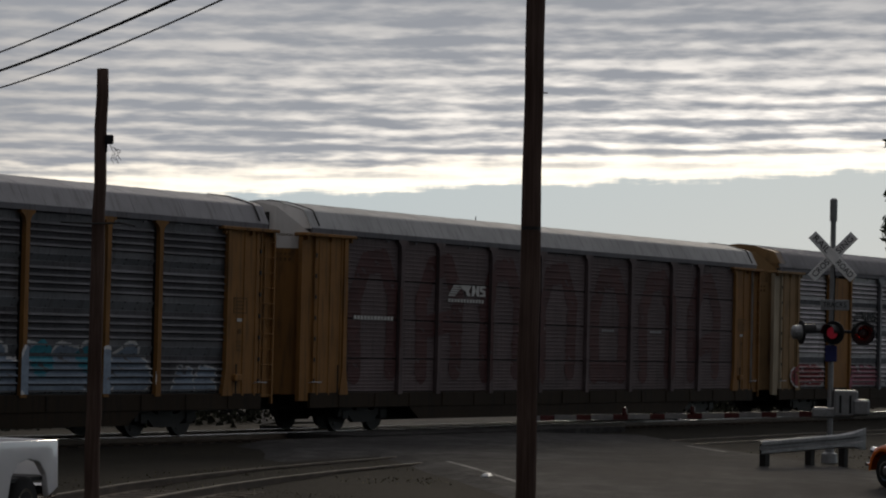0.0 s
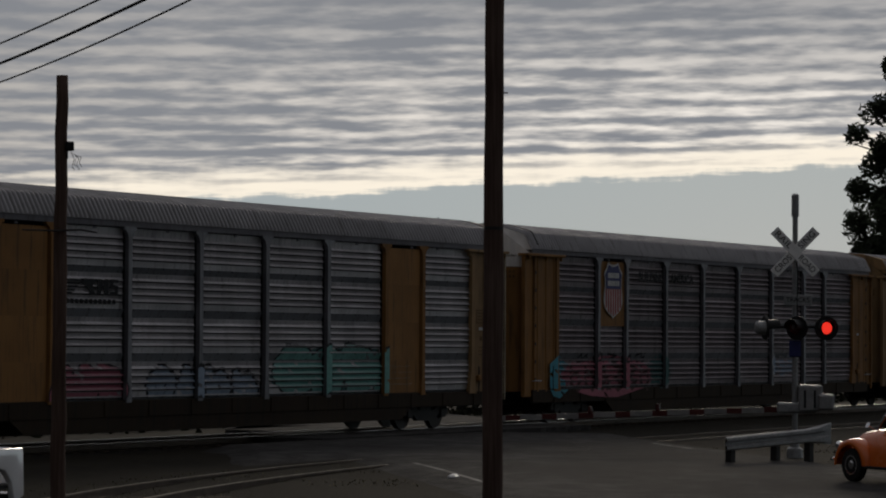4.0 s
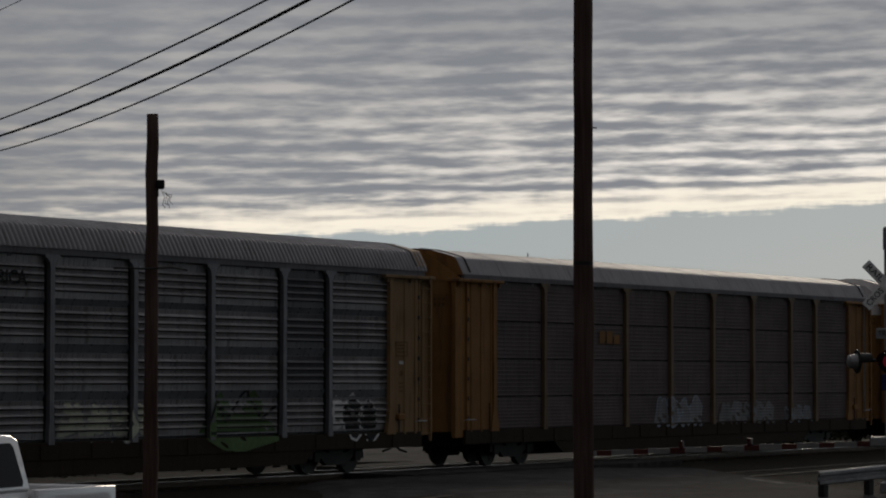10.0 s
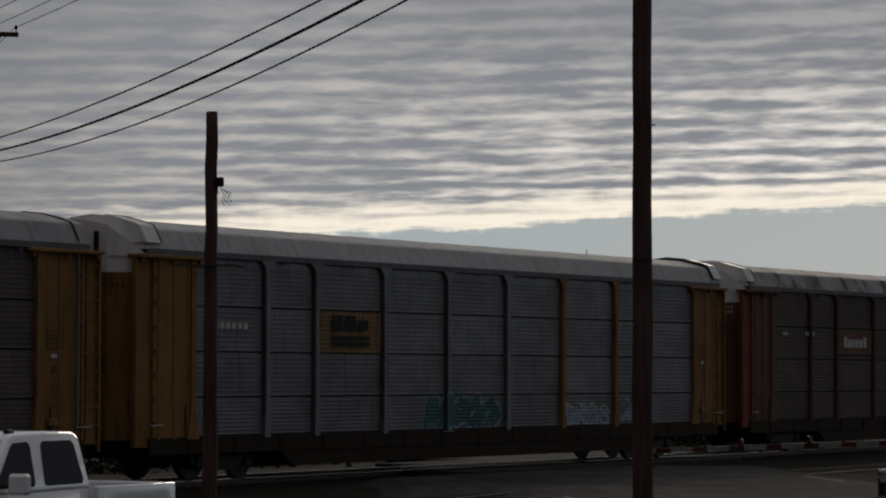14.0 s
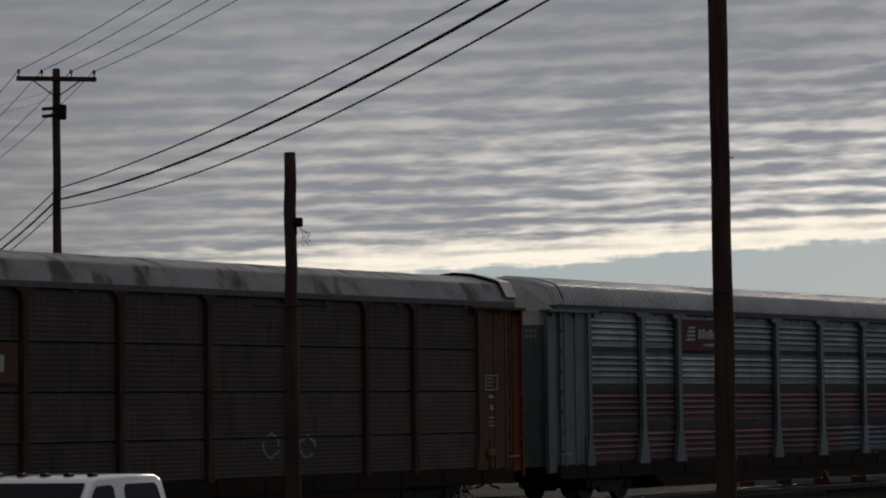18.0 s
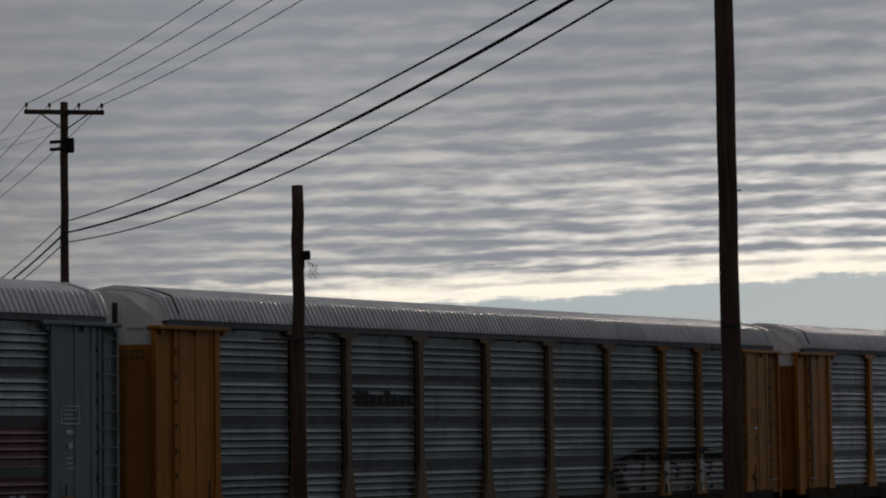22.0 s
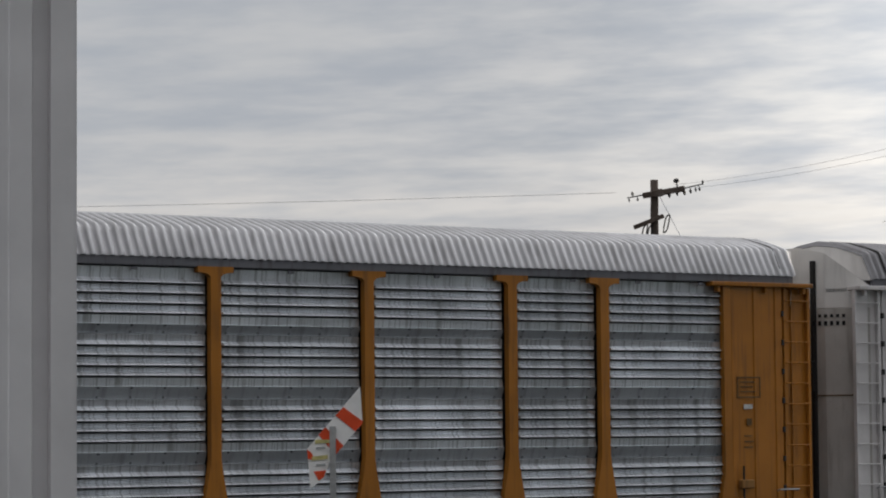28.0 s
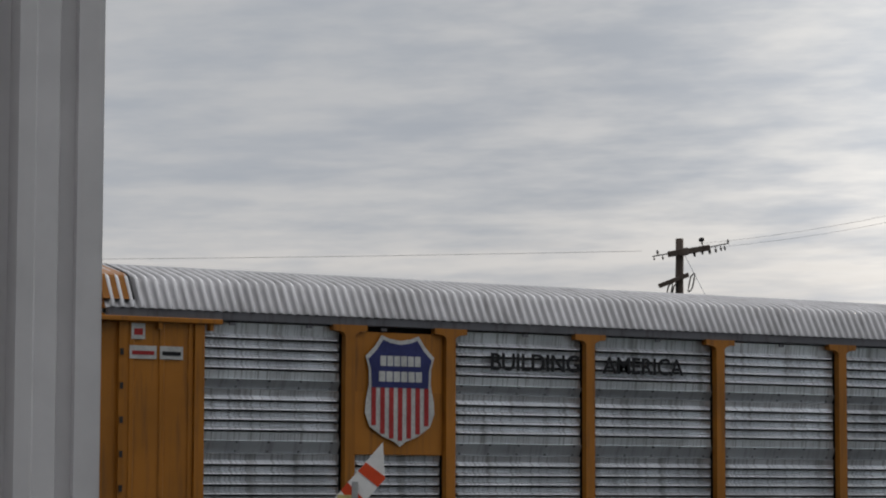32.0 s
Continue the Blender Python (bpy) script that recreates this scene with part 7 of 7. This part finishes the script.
# ---- tree ----
def build_tree(x, y, height, spread, seed, label):
    rnd = random.Random(seed)
    tree = tagged(new("pine_tree"), label, "tree")
    tree.matrix_basis = pose(x, y, -0.3)
    bm = bmesh.new()
    pts = [(0.25 * math.sin(i * 0.8), 0.2 * math.cos(i), height * 0.93 * i / 10) for i in range(11)]
    tube(bm, pts, [0.34 - 0.030 * i for i in range(11)], 10)
    smooth(part("trunk", bm, M_bark, tree))
    centres = []
    for i in range(26):
        k = 0.36 + 0.62 * i / 25
        a = i * 2.4 + rnd.uniform(-0.4, 0.4)
        reach = spread * (1.15 - 0.75 * ((k - 0.36) / 0.62)) * rnd.uniform(0.55, 1.0)
        z = height * k
        tip = Vector((reach * math.cos(a), reach * math.sin(a), z + reach * 0.25))
        part("limb", tubed([(0.1 * math.cos(a), 0.1 * math.sin(a), z - 0.3), tip * 0.55 + Vector((0, 0, z * 0.45 - 0.1)), tip], [0.09, 0.06, 0.025], 6), M_bark, tree)
        for _ in range(4):
            centres.append((tip * rnd.uniform(0.6, 1.05) + Vector((rnd.uniform(-0.7, 0.7), rnd.uniform(-0.7, 0.7), z * 0.0 + rnd.uniform(-0.3, 0.5))), rnd.uniform(0.5, 0.95)))
    for c in centres:
        c[0].z = max(c[0].z, height * 0.30)
    verts, faces = [], []
    for c, r in centres:
        for _ in range(230):
            d = Vector((rnd.gauss(0, 1), rnd.gauss(0, 1), rnd.gauss(0, 0.75))).normalized() * r * rnd.uniform(0.35, 1.0)
            p = c + d
            u = Vector((rnd.gauss(0, 1), rnd.gauss(0, 1), rnd.gauss(0, 1))).normalized()
            v = u.orthogonal().normalized()
            s = rnd.uniform(0.12, 0.24)
            i = len(verts)
            verts += [p + u * s, p + v * s * 0.45, p - u * s, p - v * s * 0.45]
            faces.append((i, i + 1, i + 2, i + 3))
    me = bpy.data.meshes.new("crown")
    me.from_pydata(verts, [], faces)
    me.materials.append(M_needles)
    crown = part("crown", me, None, tree, "dense dark needle clumps")
    crown["kind"] = "stuff"


tx, ty = at_bearing(20.25, 130)
build_tree(tx, ty, 16.0, 4.2, 5, "tall dark pine tree behind the train")


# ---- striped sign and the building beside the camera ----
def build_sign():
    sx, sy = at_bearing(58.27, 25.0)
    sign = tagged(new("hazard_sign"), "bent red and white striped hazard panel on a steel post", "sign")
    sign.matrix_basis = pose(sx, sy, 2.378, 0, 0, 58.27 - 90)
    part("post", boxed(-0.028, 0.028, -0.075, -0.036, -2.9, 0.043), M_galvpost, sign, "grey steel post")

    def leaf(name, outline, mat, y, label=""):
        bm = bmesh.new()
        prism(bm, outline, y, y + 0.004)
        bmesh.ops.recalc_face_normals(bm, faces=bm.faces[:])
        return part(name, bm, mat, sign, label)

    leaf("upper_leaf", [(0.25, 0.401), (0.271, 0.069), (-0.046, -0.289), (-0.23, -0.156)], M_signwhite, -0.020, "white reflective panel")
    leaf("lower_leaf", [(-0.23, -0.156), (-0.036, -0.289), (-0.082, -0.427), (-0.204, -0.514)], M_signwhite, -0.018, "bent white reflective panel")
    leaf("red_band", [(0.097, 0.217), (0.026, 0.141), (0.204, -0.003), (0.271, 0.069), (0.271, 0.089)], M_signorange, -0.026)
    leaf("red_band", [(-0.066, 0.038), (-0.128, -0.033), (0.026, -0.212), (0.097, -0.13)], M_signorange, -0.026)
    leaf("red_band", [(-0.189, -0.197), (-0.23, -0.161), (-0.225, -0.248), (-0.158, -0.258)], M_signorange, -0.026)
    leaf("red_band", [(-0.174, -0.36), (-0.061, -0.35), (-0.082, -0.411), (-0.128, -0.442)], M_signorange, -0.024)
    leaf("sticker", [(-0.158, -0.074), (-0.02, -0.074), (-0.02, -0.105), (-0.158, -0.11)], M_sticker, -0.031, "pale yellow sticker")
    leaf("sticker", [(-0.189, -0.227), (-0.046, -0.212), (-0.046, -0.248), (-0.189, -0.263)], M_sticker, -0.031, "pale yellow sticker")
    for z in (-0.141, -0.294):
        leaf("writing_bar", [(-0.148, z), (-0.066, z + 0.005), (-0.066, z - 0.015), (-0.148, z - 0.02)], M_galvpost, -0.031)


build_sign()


def build_building():
    """Ribbed white metal siding, with a flat corner trim where the wall ends."""
    b = tagged(new("building"), "white ribbed metal building corner beside the camera", "building")
    cx, cy = at_bearing(63.56, 5.0)
    b.matrix_basis = pose(cx, cy, 0, 0, 0, 63.56 - 90 + 8)
    prof = [(0.0, 0.0), (-0.043, 0.0), (-0.046, 0.020), (-0.073, 0.020), (-0.078, -0.006), (-0.118, -0.010), (-0.122, -0.022), (-0.152, -0.022), (-0.163, 0.030), (-0.184, 0.030), (-0.190, 0.004), (-0.200, 0.004)]
    x = -0.200
    while x > -7.0:
        prof += [(x - 0.05, 0.006), (x - 0.07, -0.018), (x - 0.13, -0.018), (x - 0.15, 0.006), (x - 0.25, 0.006)]
        x -= 0.25
    bm = bmesh.new()
    lo = [bm.verts.new((x, y, -0.45)) for x, y in prof]
    hi = [bm.verts.new((x, y, 4.6)) for x, y in prof]
    for i in range(len(prof) - 1):
        bm.faces.new((lo[i + 1], lo[i], hi[i], hi[i + 1]))
    part("siding", bm, M_siding, b, "white ribbed metal siding")
    part("wall", boxed(-7.2, -0.004, 0.034, 5.0, -0.45, 4.55), M_siding, b)
    part("corner_trim", boxed(-0.03, 0.004, 0.002, 0.10, -0.45, 4.6), M_siding, b)
    part("roof", boxed(-7.4, 0.03, -0.03, 5.2, 4.6, 4.75), M_roof, b)


build_building()


# ---- weeds and litter ----
def build_weeds():
    rnd = random.Random(11)
    verts, faces = [], []
    for _ in range(15000):
        x, y = rnd.uniform(28, 70), rnd.uniform(17, 31)
        s = (x - 67) * 0.663 - (y - TRACK) * 0.749
        q = noise.noise((x * 0.35, y * 0.35, 4))
        if -5.2 < s < 5.0 or q < -0.05 or rnd.random() > 0.9:
            continue
        z = lift(x, y) - 0.03
        h = rnd.uniform(0.015, 0.05) * (0.7 + max(0, q))
        a = rnd.uniform(0, math.tau)
        i = len(verts)
        lean = rnd.uniform(-0.1, 0.1)
        verts += [(x - 0.018 * math.cos(a), y - 0.018 * math.sin(a), z), (x + 0.018 * math.cos(a), y + 0.018 * math.sin(a), z), (x + lean, y + lean * 0.5, z + h)]
        faces.append((i, i + 1, i + 2))
    me = bpy.data.meshes.new("weeds")
    me.from_pydata(verts, [], faces)
    me.materials.append(M_weed)
    tagged(part("weeds", me, None), "dry tufts of weeds along the siding and verge", "weeds", kind="stuff")
    litter = part("litter", boxed(-0.22, 0.2, -0.08, 0.08, 0.0, 0.09, bevel=0.04), M_signwhite)
    lx, ly = at_bearing(29.7, 52.0)
    litter.matrix_basis = pose(lx, ly, lift(lx, ly) + 0.005, 0, 0, 20)
    tagged(litter, "crumpled white litter on the road's verge", "litter")


build_weeds()


def motions():
    for k, car in enumerate(CARS):
        walk(car, [(t, pose(car_x(k, t), TRACK, 0)) for t in range(0, 33, 2)])
        # the wheels roll while their car is near
        near = [t / 30 for t in range(0, 961) if -8 < car_x(k, t / 30) < 112]
        for wheels in [o for o in car.children_recursive if o.name.startswith("wheelset")]:
            at = wheels.matrix_basis.translation.copy()
            turn = lambda t: math.degrees((car_x(k, t) - car_x(k, near[0])) / 0.42)
            rows = [(t, pose(*at, 0, turn(t), 0)) for t in near]
            if near[0] > 0:
                rows.insert(0, (0, pose(*at)))
            if near[-1] < 32:
                rows.append((32, rows[-1][1]))
            walk(wheels, rows)
    # the two flashers light in turn: each lens turns its lit or its dark face outward
    beat, first, half = 1.46, 0.30, 0.76
    for lens, shift in ((RIGHT_LENS, 0.0), (MID_LENS, half)):
        rows = []
        for n in range(961):
            t = n / 30
            phase = (t - first - shift) % beat
            step = min(phase / 0.10, 1.0) if phase < half else 1.0 - min((phase - half) / 0.10, 1.0)
            rows.append((t, pose(0, -0.045, 0, 0, 0, 180 * step)))
        walk(lens, rows)


motions()
